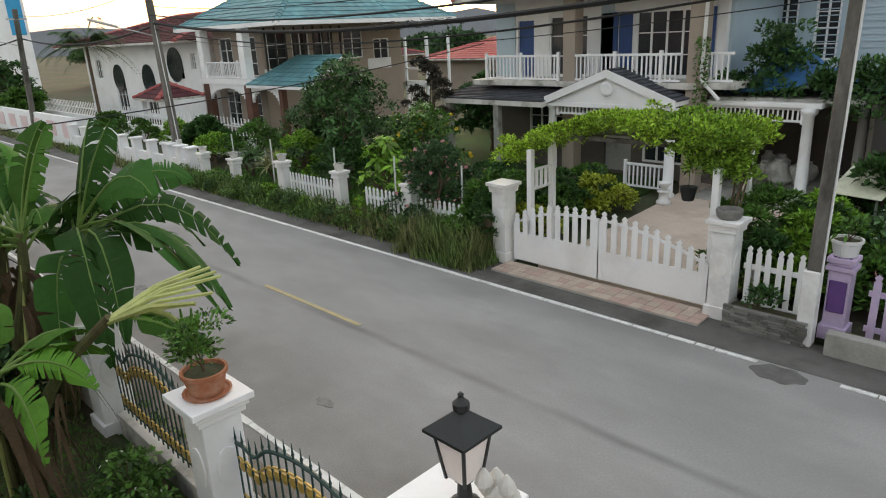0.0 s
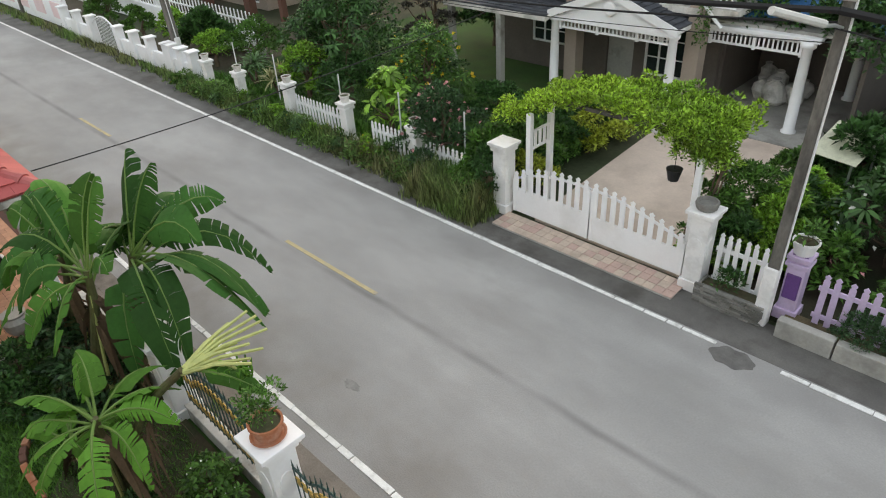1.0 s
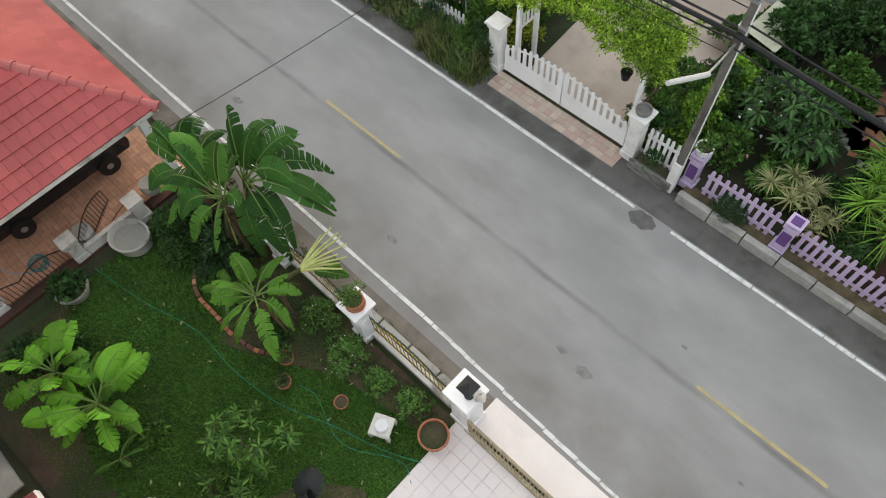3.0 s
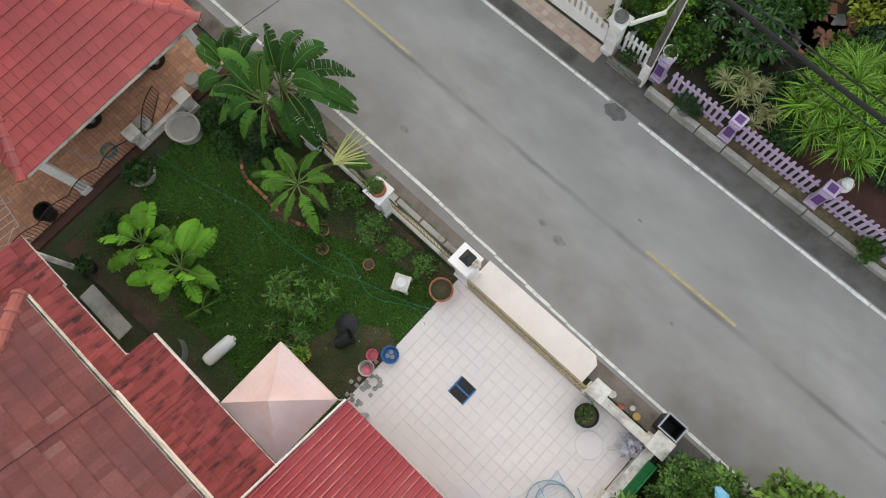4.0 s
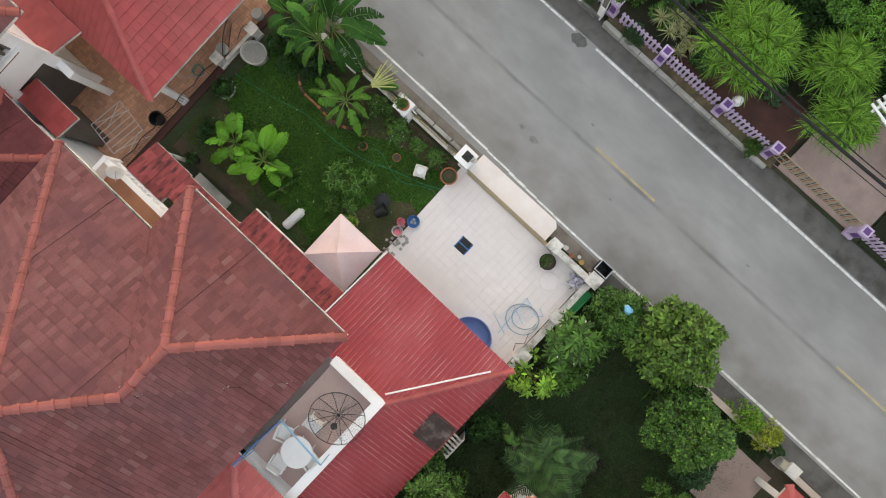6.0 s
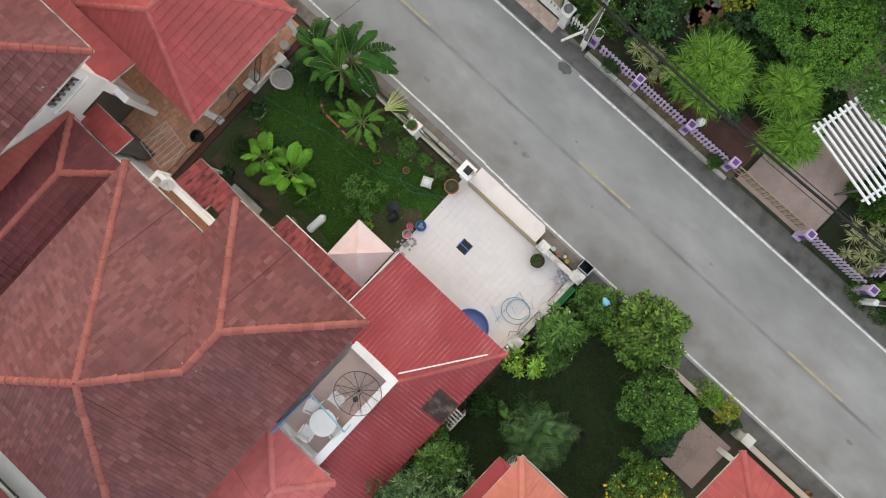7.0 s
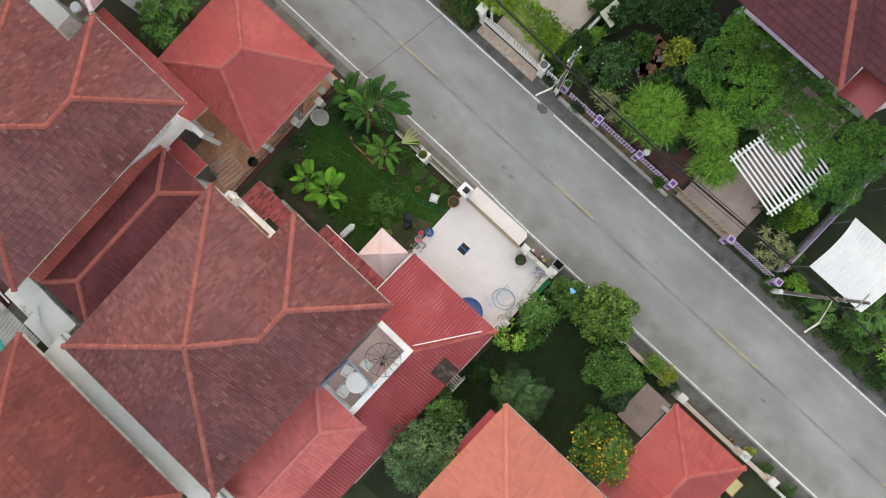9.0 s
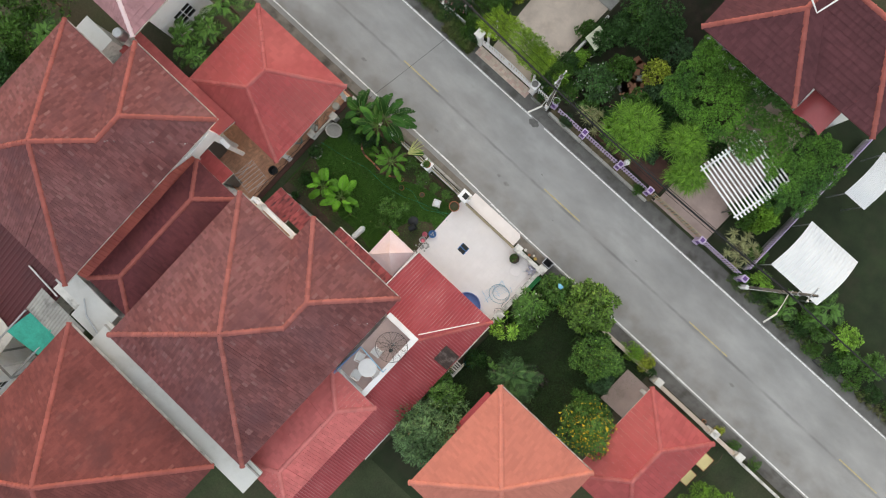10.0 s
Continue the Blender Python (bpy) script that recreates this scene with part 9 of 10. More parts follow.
v2, f2 = whorl_mesh(q, a_ * [1, 1, 0.5] + [0, 0, 0.8], 4, 0.085, 0.62, (-0.1, 0.8), 0.15)
v, f = np.concatenate([v, v2]), np.concatenate([f, f2 + len(v)])
mesh_np("creeper", v, f, "leaf_creeper", pg)
# house with the dark red roof
ph = thing("house", (0, 0, 0), "lilac trimmed house under a dark red hipped tile roof", "house")
W2, K2 = (4.4, 20.9, 8.32), (4.4, 22.4, 8.32)
R2, S2 = (8.0, 22.9, 8.62), (3.9, 22.9, 8.62)
tile_sets = [[(1.1, 17.6, 6.4), (7.7, 17.6, 6.4), W2], [(1.1, 24.0, 6.4), (1.1, 17.6, 6.4), W2, K2], [(7.7, 17.6, 6.4), (7.7, 19.1, 6.4), K2, W2],
             [(7.7, 19.1, 6.4), (11.8, 19.1, 6.4), R2, S2], [(11.8, 19.1, 6.4), (11.8, 30.0, 6.4), (8.0, 26.2, 8.62), R2]]
rf = roof_deck([s for s in tile_sets], ph, "roof_dark", name="roof")
for s in tile_sets:
    tile_face(s, rf, "roof_dark", 0.165, 0.34)
for a, b in ((W2, (1.1, 17.6, 6.4)), (W2, (7.7, 17.6, 6.4)), (K2, W2), (R2, (11.8, 19.1, 6.4)), (S2, R2)):
    ridge_line(a, b, rf, "ridge_old", False)
bm = bmesh.new()
mP = wall(bm, (1.9, 19.9), (6.9, 19.9), 0, 6.3, 0.2, [(1.2, 3.8, 3.6, 5.2), (1.2, 3.8, 0.8, 2.4)])
wall(bm, (6.9, 20.0), (6.9, 20.6), 0, 6.3, 0.2)
wall(bm, (7.0, 20.6), (10.9, 20.6), 0, 6.3, 0.2)
wall(bm, (1.9, 28.0), (1.9, 20.0), 0, 6.3, 0.2)
wall(bm, (10.9, 20.7), (10.9, 28.0), 0, 6.3, 0.2)
part("wall", bm, "white_paint", ph, weld=True)
window(ph, mP, 1.2, 3.8, 3.6, 5.2, cols=3)
window(ph, mP, 1.2, 3.8, 0.8, 2.4, cols=3)
part("balcony", boxes(((2.1, 19.5, 2.9), (7.3, 19.8, 3.05))), "terracotta_dark", ph, "dark tiled balcony floor")
part("balcony_ledge", boxes(((2.0, 19.25, 2.85), (7.35, 19.48, 3.1)), bev=0.01), "purple", ph, "pale lilac ledge")
part("balcony_rail", boxes(((2.1, 19.4, 3.85), (7.3, 19.52, 3.93)), bev=0.01), "purple", ph, "lilac balcony rail")
for k in range(20):
    part("baluster", boxes(((2.15 + k * 0.26, 19.42, 3.05), (2.22 + k * 0.26, 19.48, 3.85))), "purple", ph)
vs, fs = [], []
for i in range(11):
    for j in range(7):
        vs.append((8.0 + 0.19 * i, 17.9 + 0.3 * j, 5.2 + 0.4 * math.sin(math.pi * i / 10) + 0.06 * j))
for i in range(10):
    for j in range(6):
        fs.append((i * 7 + j, i * 7 + j + 7, i * 7 + j + 8, i * 7 + j + 1))
part_py("door_canopy", vs, fs, surf("red_sheet", (0.27, 0.055, 0.06), 0.4, 0.1, 1, 12, 0.1, spec=0.5), ph, "domed red sheet canopy", smooth=True)
part("roof_edge", tube(bmesh.new(), [(4.2, 21.2, 8.6), (4.9, 20.9, 8.5), (5.2, 22.0, 8.7)], 0.05, 5), "pvc_white", ph, "white ridge cable")


def barrel_canopy(x0, y0, x1, y1, z, rise, label):
    t = thing("canopy", (0, 0, 0), label, "canopy", "white barrel canopies")
    verts, faces = [], []
    n, k = 24, 60
    for i in range(k + 1):
        x = x0 + (x1 - x0) * i / k
        rib = 0.045 * (i % 4 == 0)
        for j in range(n + 1):
            f = j / n
            verts.append((x, y0 + (y1 - y0) * f, z + rise * math.sin(math.pi * f) + rib))
    for i in range(k):
        for j in range(n):
            b = i * (n + 1) + j
            faces.append((b, b + n + 1, b + n + 2, b + 1))
    part_py("sheet", verts, faces, "sheet_white", t)
    for x, y in ((x0 + 0.15, y0 + 0.1), (x1 - 0.15, y0 + 0.1), (x0 + 0.15, y1 - 0.1), (x1 - 0.15, y1 - 0.1)):
        part("post", tube(bmesh.new(), [(x, y, 0), (x, y, z)], 0.04, 6), "steel", t)
    return t


barrel_canopy(13.65, 11.7, 17.2, 15.2, 2.5, 0.45, "white barrel-vaulted canopy of ribbed sheet")
barrel_canopy(13.9, 17.7, 15.4, 21.0, 2.5, 0.35, "smaller white barrel canopy beside a low wall")
sw = thing("side_wall", (0, 0, 0), "grey garden wall with lilac railing between the plots", "wall")
part("wall", boxes(((13.3, 11.0, 0), (13.42, 22.0, 0.5))), "plaster_grey", sw)
part("rail", boxes(((13.34, 11.0, 1.1), (13.4, 22.0, 1.16)), ((13.34, 11.0, 0.75), (13.4, 22.0, 0.8))), "purple", sw, "lilac top rail")
for k in range(60):
    part("picket", boxes(((13.3, 11.1 + k * 0.18, 0.5), (13.33, 11.2 + k * 0.18, 1.25))), "purple", sw)
palm(16.6, 10.9, 0.9, 14, 1.3, "green palm on the grass verge", "leaf_mid")
palm(18.4, 12.3, 1.2, 18, 1.7, "large green palm on the grass plot", "leaf_mid")
for k in range(16):
    shrub(13.8 + k * 1.5, 10.45 + 0.25 * math.sin(k), 0.45, 0.7, "leaf_dark" if k % 2 else "leaf_mid", 1100, 0.1, "low green hedge plants along the road", name="hedge_plant", group="verge hedge")
fb2 = thing("broken_chair", (20.6, 9.9, 0), "dark broken frame lying on the verge", "frame")
part("frame", tube(bmesh.new(), [(-0.3, -0.2, 0.05), (0.3, -0.2, 0.1), (0.3, 0.2, 0.3), (-0.3, 0.2, 0.25), (-0.3, -0.2, 0.05)], 0.03, 5), "black_metal", fb2)


# ---- garden of the white house: shrubs, weeds and trees ----
tree(-18.7, 14.0, 4.1, 1.9, "leaf_dark", 2600, 0.17, "large leafy garden tree", trunk=0.12, balls=30, whorl=(420, 7, 0.24, 0.3, (-0.1, 0.8), 0.3))
tree(-17.2, 16.6, 4.3, 1.0, "leaf_purple", 4500, 0.12, "tall twiggy reddish shrub tree by the porch", balls=16)
tree(-14.4, 13.6, 2.7, 1.2, "leaf_mid", 1400, 0.14, "shrub with yellow blossoms in the garden", balls=18, whorl=(200, 7, 0.2, 0.32, (-0.1, 0.8), 0.3), flowers=("flower_yellow", 90, 0.13))
tree(-13.9, 11.6, 2.0, 0.75, "leaf_bright", 80, 0.22, "bright green shrub with large leaves behind the fence", aspect=0.45, balls=14, whorl=(44, 8, 0.3, 0.38, (-0.3, 0.6), 0.35))
tree(-11.4, 11.2, 2.15, 1.15, "leaf_deep", 7000, 0.1, "dark bush covered in pale pink flowers", balls=22, flowers=("flower_pink", 130, 0.12), low=0.2)
tree(-9.6, 11.0, 1.6, 0.75, "leaf_mid", 3500, 0.13, "green bush beside the gate post", balls=14)
tree(-12.9, 12.2, 1.4, 0.8, "leaf_dark", 3000, 0.12, "dark shrub behind the picket fence", balls=12)
tree(-17.0, 12.6, 1.9, 1.0, "leaf_dark", 3600, 0.13, "dark green shrub in the garden", balls=14)
tree(-18.9, 12.3, 1.8, 0.9, "leaf_bright", 3000, 0.14, "light green shrub in the garden", balls=12)
tree(-20.2, 13.8, 1.8, 1.2, "leaf_dark", 1200, 0.14, whorl=(180, 7, 0.18, 0.32, (-0.1, 0.8), 0.3), label="broad green shrub in the garden", balls=14)
tree(-23.6, 13.4, 1.6, 1.3, "leaf_mid", 4200, 0.12, "rounded hedge bush in the garden", balls=16)
tree(-22.0, 16.6, 2.8, 1.4, "leaf_dark", 5000, 0.15, "dark tree near the teal roofed house", balls=18)
tree(-15.8, 15.0, 2.2, 1.2, "leaf_dark", 1200, 0.14, whorl=(180, 7, 0.2, 0.32, (-0.1, 0.8), 0.3), label="leafy shrub in front of the porch", balls=14)
tree(-25.2, 12.3, 1.5, 0.8, "leaf_bright", 2600, 0.11, "yellowish green round bush behind the wall", balls=14)
dracaena(-19.6, 11.7, 3, 0.4, 0.9, "spiky agave-like plant with pale leaves", "leaf_pale", 0.8, 34, 0.08)
dracaena(-21.6, 11.9, 3, 0.4, 0.8, "strap-leaved plant with grey green leaves", "leaf_grey", 0.8, 34, 0.09)
dracaena(-16.1, 11.5, 2, 0.3, 0.9, "dark strap-leaved plant behind the fence", "leaf_dark", 0.9, 34, 0.08)
for k, (x, y) in enumerate(((-9.2, 12.3), (-9.4, 13.6), (-9.0, 14.6), (-10.6, 13.0), (-11.0, 14.6), (-12.6, 14.8), (-8.9, 11.6), (-10.2, 16.0))):
    tree(x, y, 1.25 - 0.05 * k, 0.75, ("leaf_mid", "leaf_dark", "leaf_yellow", "leaf_mid")[k % 4], 2200, 0.12, ("leafy green garden plants beside the drive", "dark leafy plants beside the drive", "yellow variegated plants beside the drive", "green garden plants beside the drive")[k % 4], name="garden_plant", category="plant", balls=10, trunk=0.02)
for k, (x, y, h) in enumerate(((-3.4, 11.6, 1.2), (-3.3, 12.6, 1.4), (-3.2, 13.7, 1.3), (-4.0, 15.4, 1.0), (-3.9, 11.3, 0.9))):
    tree(x, y, h, 0.7, "leaf_mid" if k % 2 else "leaf_bright", 2600, 0.13, "green bushes between drive and lilac fence", name="garden_plant", category="plant", balls=12, trunk=0.02, group="bushes beside the drive")


for k, (x, y, h, r) in enumerate(((-4.1, 11.4, 1.9, 0.6), (-3.6, 11.2, 1.5, 0.5), (-3.9, 12.2, 2.0, 0.7), (-3.2, 12.0, 1.7, 0.6), (-3.4, 13.2, 1.6, 0.7))):
    tree(x, y, h, r, ("leaf_mid", "leaf_dark", "leaf_mid", "leaf_bright", "leaf_dark")[k], 2600, 0.12, "loose green bush behind the white gate post", name="garden_plant", category="plant", balls=12, trunk=0.02, aspect=0.32, group="bushes behind the gate post")


tree(-9.15, 10.35, 1.6, 0.5, "leaf_dark", 2600, 0.09, "leafy bush growing over the weathered gate post", name="garden_plant", category="plant", balls=14, trunk=0.02, low=0.1)
tree(-9.7, 10.2, 1.0, 0.45, "leaf_mid", 1500, 0.09, "low leafy weeds beside the gate", name="garden_plant", category="plant", balls=10, trunk=0.02, low=0.1)


def weed_strip(x0, x1, y0, y1, count, height, label, material="grass_tall", width=0.018):
    """Tall blades in tufts."""
    t = thing("weeds", (0, 0, 0), label, "weeds", kind="stuff")
    n = count
    tx, ty = rng.uniform(x0, x1, n // 12), rng.uniform(y0, y1, n // 12)
    k = rng.integers(0, len(tx), n)
    bx, by = tx[k] + rng.normal(0, 0.07, n), ty[k] + rng.normal(0, 0.07, n)
    h = height * rng.uniform(0.35, 1.1, len(tx))[k] * rng.uniform(0.5, 1.1, n)
    edge = np.minimum(np.minimum(bx - x0, x1 - bx), np.minimum(by - y0, y1 - by))
    h = h * np.clip(0.35 + edge / 0.35, 0.25, 1.0)
    a = rng.uniform(0, 2 * np.pi, n)
    lean = rng.uniform(0.1, 0.6, n) * h
    w = width * rng.uniform(0.7, 1.5, n)
    base = np.stack([bx, by, np.zeros(n)], 1)
    side = np.stack([-np.sin(a), np.cos(a), np.zeros(n)], 1) * w[:, None]
    mid = base + np.stack([np.cos(a) * lean * 0.35, np.sin(a) * lean * 0.35, h * 0.6], 1)
    tip = base + np.stack([np.cos(a) * lean, np.sin(a) * lean, h], 1)
    verts = np.stack([base - side, base + side, mid + side * 0.8, mid - side * 0.8, tip], 1).reshape(-1, 3)
    i = np.arange(n)[:, None] * 5
    faces = np.concatenate([np.concatenate([i, i + 1, i + 2], 1), np.concatenate([i, i + 2, i + 3], 1), np.concatenate([i + 3, i + 2, i + 4], 1)], 0)
    mesh_np("blades", verts, faces, material, t)
    return t


weed_strip(-11.2, -8.75, 9.4, 10.7, 6500, 0.9, "tall green grass clump at the road's edge", width=0.011)
weed_strip(-24.0, -10.0, 9.85, 10.75, 11000, 0.6, "unmown weeds along the white picket fence")
weed_strip(-24.0, -10.0, 10.7, 11.6, 6000, 0.5, "tall weeds inside the picket fence", "grass_blade")
weed_strip(13.0, 40.0, 9.75, 10.6, 9000, 0.3, "grass verge beside the road")
weed_strip(0.0, 6.0, 10.2, 10.5, 900, 0.2, "thin weeds in the kerb bed")
weed_strip(-12.0, -3.0, 2.55, 2.8, 1500, 0.12, "thin weeds along the wall foot")
weed_strip(-60.0, -24.0, 10.0, 10.6, 5000, 0.45, "weeds along the wall further down")
wd = thing("weeds", (0, 0, 0), "tangled leafy weeds spilling over the fence foot", "weeds", kind="stuff")
cs = [(random.uniform(-24.0, -9.0), 10.25 + random.gauss(0, 0.22), abs(random.gauss(0.08, 0.16))) for _ in range(260)]
p, d = clump_points(cs, [random.uniform(0.1, 0.3) for _ in cs], 17000)
ok = p[:, 2] > 0.02
v, f = leaf_mesh(p[ok], d[ok] + [0, 0, 0.3], 0.085 * rng.uniform(0.5, 1.7, ok.sum()), 0.36)
mesh_np("leaves", v, f, "weed_leaf", wd)
for k in range(34):
    x = -23.8 + k * 0.43 + random.uniform(-0.25, 0.25)
    shrub(x, 10.2 + random.uniform(-0.25, 0.35), random.uniform(0.12, 0.75), random.uniform(0.15, 0.38), ("leaf_mid", "leaf_dark", "leaf_grey", "weed_leaf", "leaf_bright")[k % 5], 420, random.uniform(0.06, 0.13), "weedy bushes growing over the fence line", name="weed_bush", balls=8, trunk=0.015, aspect=random.uniform(0.2, 0.5), group="weeds along the fence", flowers=("flower_white" if k % 2 else "flower_yellow", 8, 0.05) if k % 4 == 0 else None)


def lawn_blades(x0, x1, y0, y1, n, label, material="grass_blade"):
    t = thing("grass", (0, 0, 0.03), label, "grass", kind="stuff")
    bx, by = rng.uniform(x0, x1, n), rng.uniform(y0, y1, n)
    h = rng.uniform(0.03, 0.09, n)
    a = rng.uniform(0, 2 * np.pi, n)
    base = np.stack([bx, by, np.zeros(n)], 1)
    side = np.stack([-np.sin(a), np.cos(a), np.zeros(n)], 1) * 0.012
    tip = base + np.stack([np.cos(a) * h * 0.8, np.sin(a) * h * 0.8, h], 1)
    verts = np.stack([base - side, base + side, tip], 1).reshape(-1, 3)
    faces = np.arange(3 * n).reshape(-1, 3)
    mesh_np("blades", verts, faces, material, t)


lawn_blades(-11.8, -2.6, -4.6, 2.0, 105000, "short green lawn grass of the front garden")
# tree shade comes from the darker blade colour here
lawn_blades(4.7, 13.4, -8.0, 2.2, 70000, "short grass between the trees, coloured darker for their shade", "grass_shade")
lawn_blades(-23.5, -9.4, 11.0, 17.0, 50000, "garden grass across the road")

# ---- houses down the street ----
th = thing("house", (0, 0, 0), "half-timbered house with balcony under a teal pyramid roof", "house")
bm = bmesh.new()
hF = [(0.4, 1.8, 3.0, 5.0), (2.4, 4.3, 3.0, 5.0), (0.5, 2.0, 0.3, 2.2), (2.6, 4.2, 0.3, 2.2)]
mF = wall(bm, (-36.4, 18.9), (-31.7, 18.9), 0, 5.5, 0.2, hF)
hE = [(0.3, 1.5, 3.2, 5.2), (1.8, 2.9, 3.2, 5.2), (3.2, 4.4, 3.2, 5.2), (5.2, 6.6, 3.6, 5.2), (7.4, 8.6, 2.9, 4.6), (5.6, 6.8, 0.8, 2.3)]
mE = wall(bm, (-31.6, 18.8), (-31.6, 28.4), 0, 5.5, 0.2, hE)
wall(bm, (-36.5, 28.4), (-36.5, 18.8), 0, 5.5, 0.2)
part("wall", bm, "wall_beige", th, weld=True)
part("panel", box(bmesh.new(), (0.0, -0.125, 2.9), (4.9, -0.104, 3.35), 0, mE), "white_paint", th, "white infill panel")
part("panel", box(bmesh.new(), (6.9, -0.125, 2.9), (8.7, -0.104, 3.5), 0, mE), "white_paint", th, "white infill panel")
for m_, hh in ((mF, hF), (mE, hE)):
    for q in hh:
        window(th, m_, *q, cols=2, rows=3)
for k in range(9):
    part("timber", box(bmesh.new(), (0.15 + k * 0.6, -0.16, 2.9), (0.25 + k * 0.6, -0.127, 5.4), 0, mE), "black_metal", th, "dark timber strip")
hip_roof(th, -38.5, 17.6, -28.0, 29.6, 5.6, (-33.25, 23.9, 8.85), (-33.25, 23.3, 8.85), "roof_teal", "roof_teal", 0.3, 0.4)
for q in (((-38.6, 17.52, 5.42), (-28.0, 17.6, 5.62)), ((-28.0, 17.52, 5.42), (-27.9, 29.6, 5.62))):
    part("fascia", boxes(q), "white_paint", th)
part("balcony_floor", boxes(((-36.6, 17.7, 2.65), (-31.2, 18.79, 2.95))), "white_paint", th)
balustrade(-35.7, -31.9, 17.8, 2.95, 0.85, 0.16, parent=th)
for x in (-36.0, -31.6):
    part("column", boxes(((x - 0.25, 17.65, 2.95), (x + 0.25, 18.1, 5.5)), bev=0.02), "white_paint", th, "white square column")
    part("pier", boxes(((x - 0.28, 17.7, 0), (x + 0.28, 18.1, 2.64)), bev=0.02), "terracotta_dark", th, "brown tiled pier")
for c, hw in ((-33.8, 1.9), (-30.0, 1.25)):
    bm = bmesh.new()
    for k in range(14):
        a0, a1 = math.pi * k / 14, math.pi * (k + 1) / 14
        x0_, x1_ = c - hw * math.cos(a0), c - hw * math.cos(a1)
        box(bm, (min(x0_, x1_), 17.75, 1.7 + 0.75 * math.sin((a0 + a1) / 2)), (max(x0_, x1_), 17.9, 2.64))
    part("arch", bm, "white_paint", th, "white arch over the porch", weld=True)
fc = [(-31.3, 17.5, 2.68), (-25.9, 17.5, 2.68), (-26.6, 20.2, 3.95), (-30.4, 20.2, 3.95)]
roof_deck([fc], th, "white_paint", 0.14, "porch_roof")
tile_face(fc, th, "roof_teal", 0.3, 0.4)
for x in (-28.6, -26.3):
    part("column", boxes(((x - 0.15, 17.75, 0), (x + 0.15, 18.05, 2.62)), bev=0.02), "terracotta_dark", th, "brown tiled column")
ext = thing("outdoor_stair", (-27.4, 26.6, 0), "white lattice stair tower beside the house", "stair tower")
part("frame", boxes(((-0.9, -0.9, 0), (-0.78, -0.78, 4.6)), ((0.78, -0.9, 0), (0.9, -0.78, 4.6)), ((-0.9, 0.78, 0), (-0.78, 0.9, 4.6)), ((0.78, 0.78, 0), (0.9, 0.9, 4.6)), ((-0.9, -0.9, 2.0), (0.9, -0.8, 2.3)), ((-0.9, -0.9, 2.9), (0.9, -0.84, 3.0))), "white_paint", ext)
for k in range(12):
    part("slat", boxes(((-0.8 + k * 0.14, -0.88, 0.9), (-0.76 + k * 0.14, -0.84, 2.0))), "white_paint", ext)

rh = thing("house", (0, 0, 0), "white villa with arched windows and a dark red roof", "house")
bm = bmesh.new()
hR = [(5.4, 7.3, 0.3, 2.7), (10.6, 12.5, 0.3, 2.7), (14.9, 17.0, 2.7, 3.6), (18.1, 18.8, 3.3, 4.3), (2.0, 3.2, 2.6, 4.0)]
mR = wall(bm, (-58.0, 19.0), (-38.8, 19.0), 0, 5.0, 0.25, hR)
wall(bm, (-38.8, 19.1), (-38.8, 30.0), 0, 5.0, 0.25)
wall(bm, (-58.0, 30.0), (-58.0, 19.1), 0, 5.0, 0.25)
part("wall", bm, "white_paint", rh, weld=True)
for q in hR:
    window(rh, mR, *q, cols=3, rows=2)
for q in hR[:3]:
    c = (q[0] + q[1]) / 2
    bm = bmesh.new()
    lathe(bm, [((q[1] - q[0]) / 2, 0), ((q[1] - q[0]) / 2, 0.06)], 24)
    part("arch_head", bm, "glass_dark", rh, m=mR @ pose(c, -0.14, q[3], 90, 0, 0))
hip_roof(rh, -60.0, 17.4, -38.5, 31.5, 5.0, (-53.0, 24.4, 6.9), (-45.5, 24.4, 6.9), "roof_dark", "ridge_red", 0.3, 0.4)
porch = thing("porch", (0, 0, 0), "small red roofed porch in front of a villa", "porch")
hip_roof(porch, -38.4, 14.6, -35.4, 17.2, 2.1, (-37.2, 15.9, 2.8), (-36.6, 15.9, 2.8), "roof_dark", "ridge_red", 0.3, 0.4)
for x in (-38.1, -35.7):
    part("column", boxes(((x - 0.14, 14.8, 0), (x + 0.14, 15.08, 2.0)), bev=0.02), "white_paint", porch)
bb = thing("building", (-94.0, 17.0, 0), "tall white commercial building with blue panels", "building")
part("wall", boxes(((-9, -5, 0), (9, 5.6, 15.0))), "white_paint", bb)
for k in range(1):
    part("blue_panel", boxes(((9.0, 3.9, 6.6), (9.06, 5.3, 13.0))), surf("panel_blue", (0.05, 0.35, 0.65), 0.5, 0.1), bb, "bright blue panel")
part("blue_panel", boxes(((2.0, -5.06, 4.0), (7.0, -5.0, 12.5))), surf("panel_blue", (0.05, 0.35, 0.65), 0.5, 0.1), bb, "bright blue panel")
for x0_, x1_, hh in ((-23.9, -25.6, 0.85), (-25.9, -30.5, 0.85), (-33.5, -37.0, 0.9)):
    fw = thing("garden_wall", (0, 0, 0), "low white garden wall with square posts", "wall", "white walls down the street")
    part("wall", boxes(((x1_, 10.7, 0), (x0_, 10.86, hh * 0.75))), "white_paint", fw)
    n = max(2, int(abs(x1_ - x0_) / 1.3))
    for k in range(n + 1):
        x = x0_ + (x1_ - x0_) * k / n
        part("post", boxes(((x - 0.16, 10.6, 0), (x + 0.16, 10.94, hh + 0.25)), ((x - 0.22, 10.55, hh + 0.25), (x + 0.22, 11.0, hh + 0.32)), bev=0.01), "white_paint", fw)
gt = thing("gate", (-33.3, 10.75, 0), "white iron gate with a curved top", "gate")
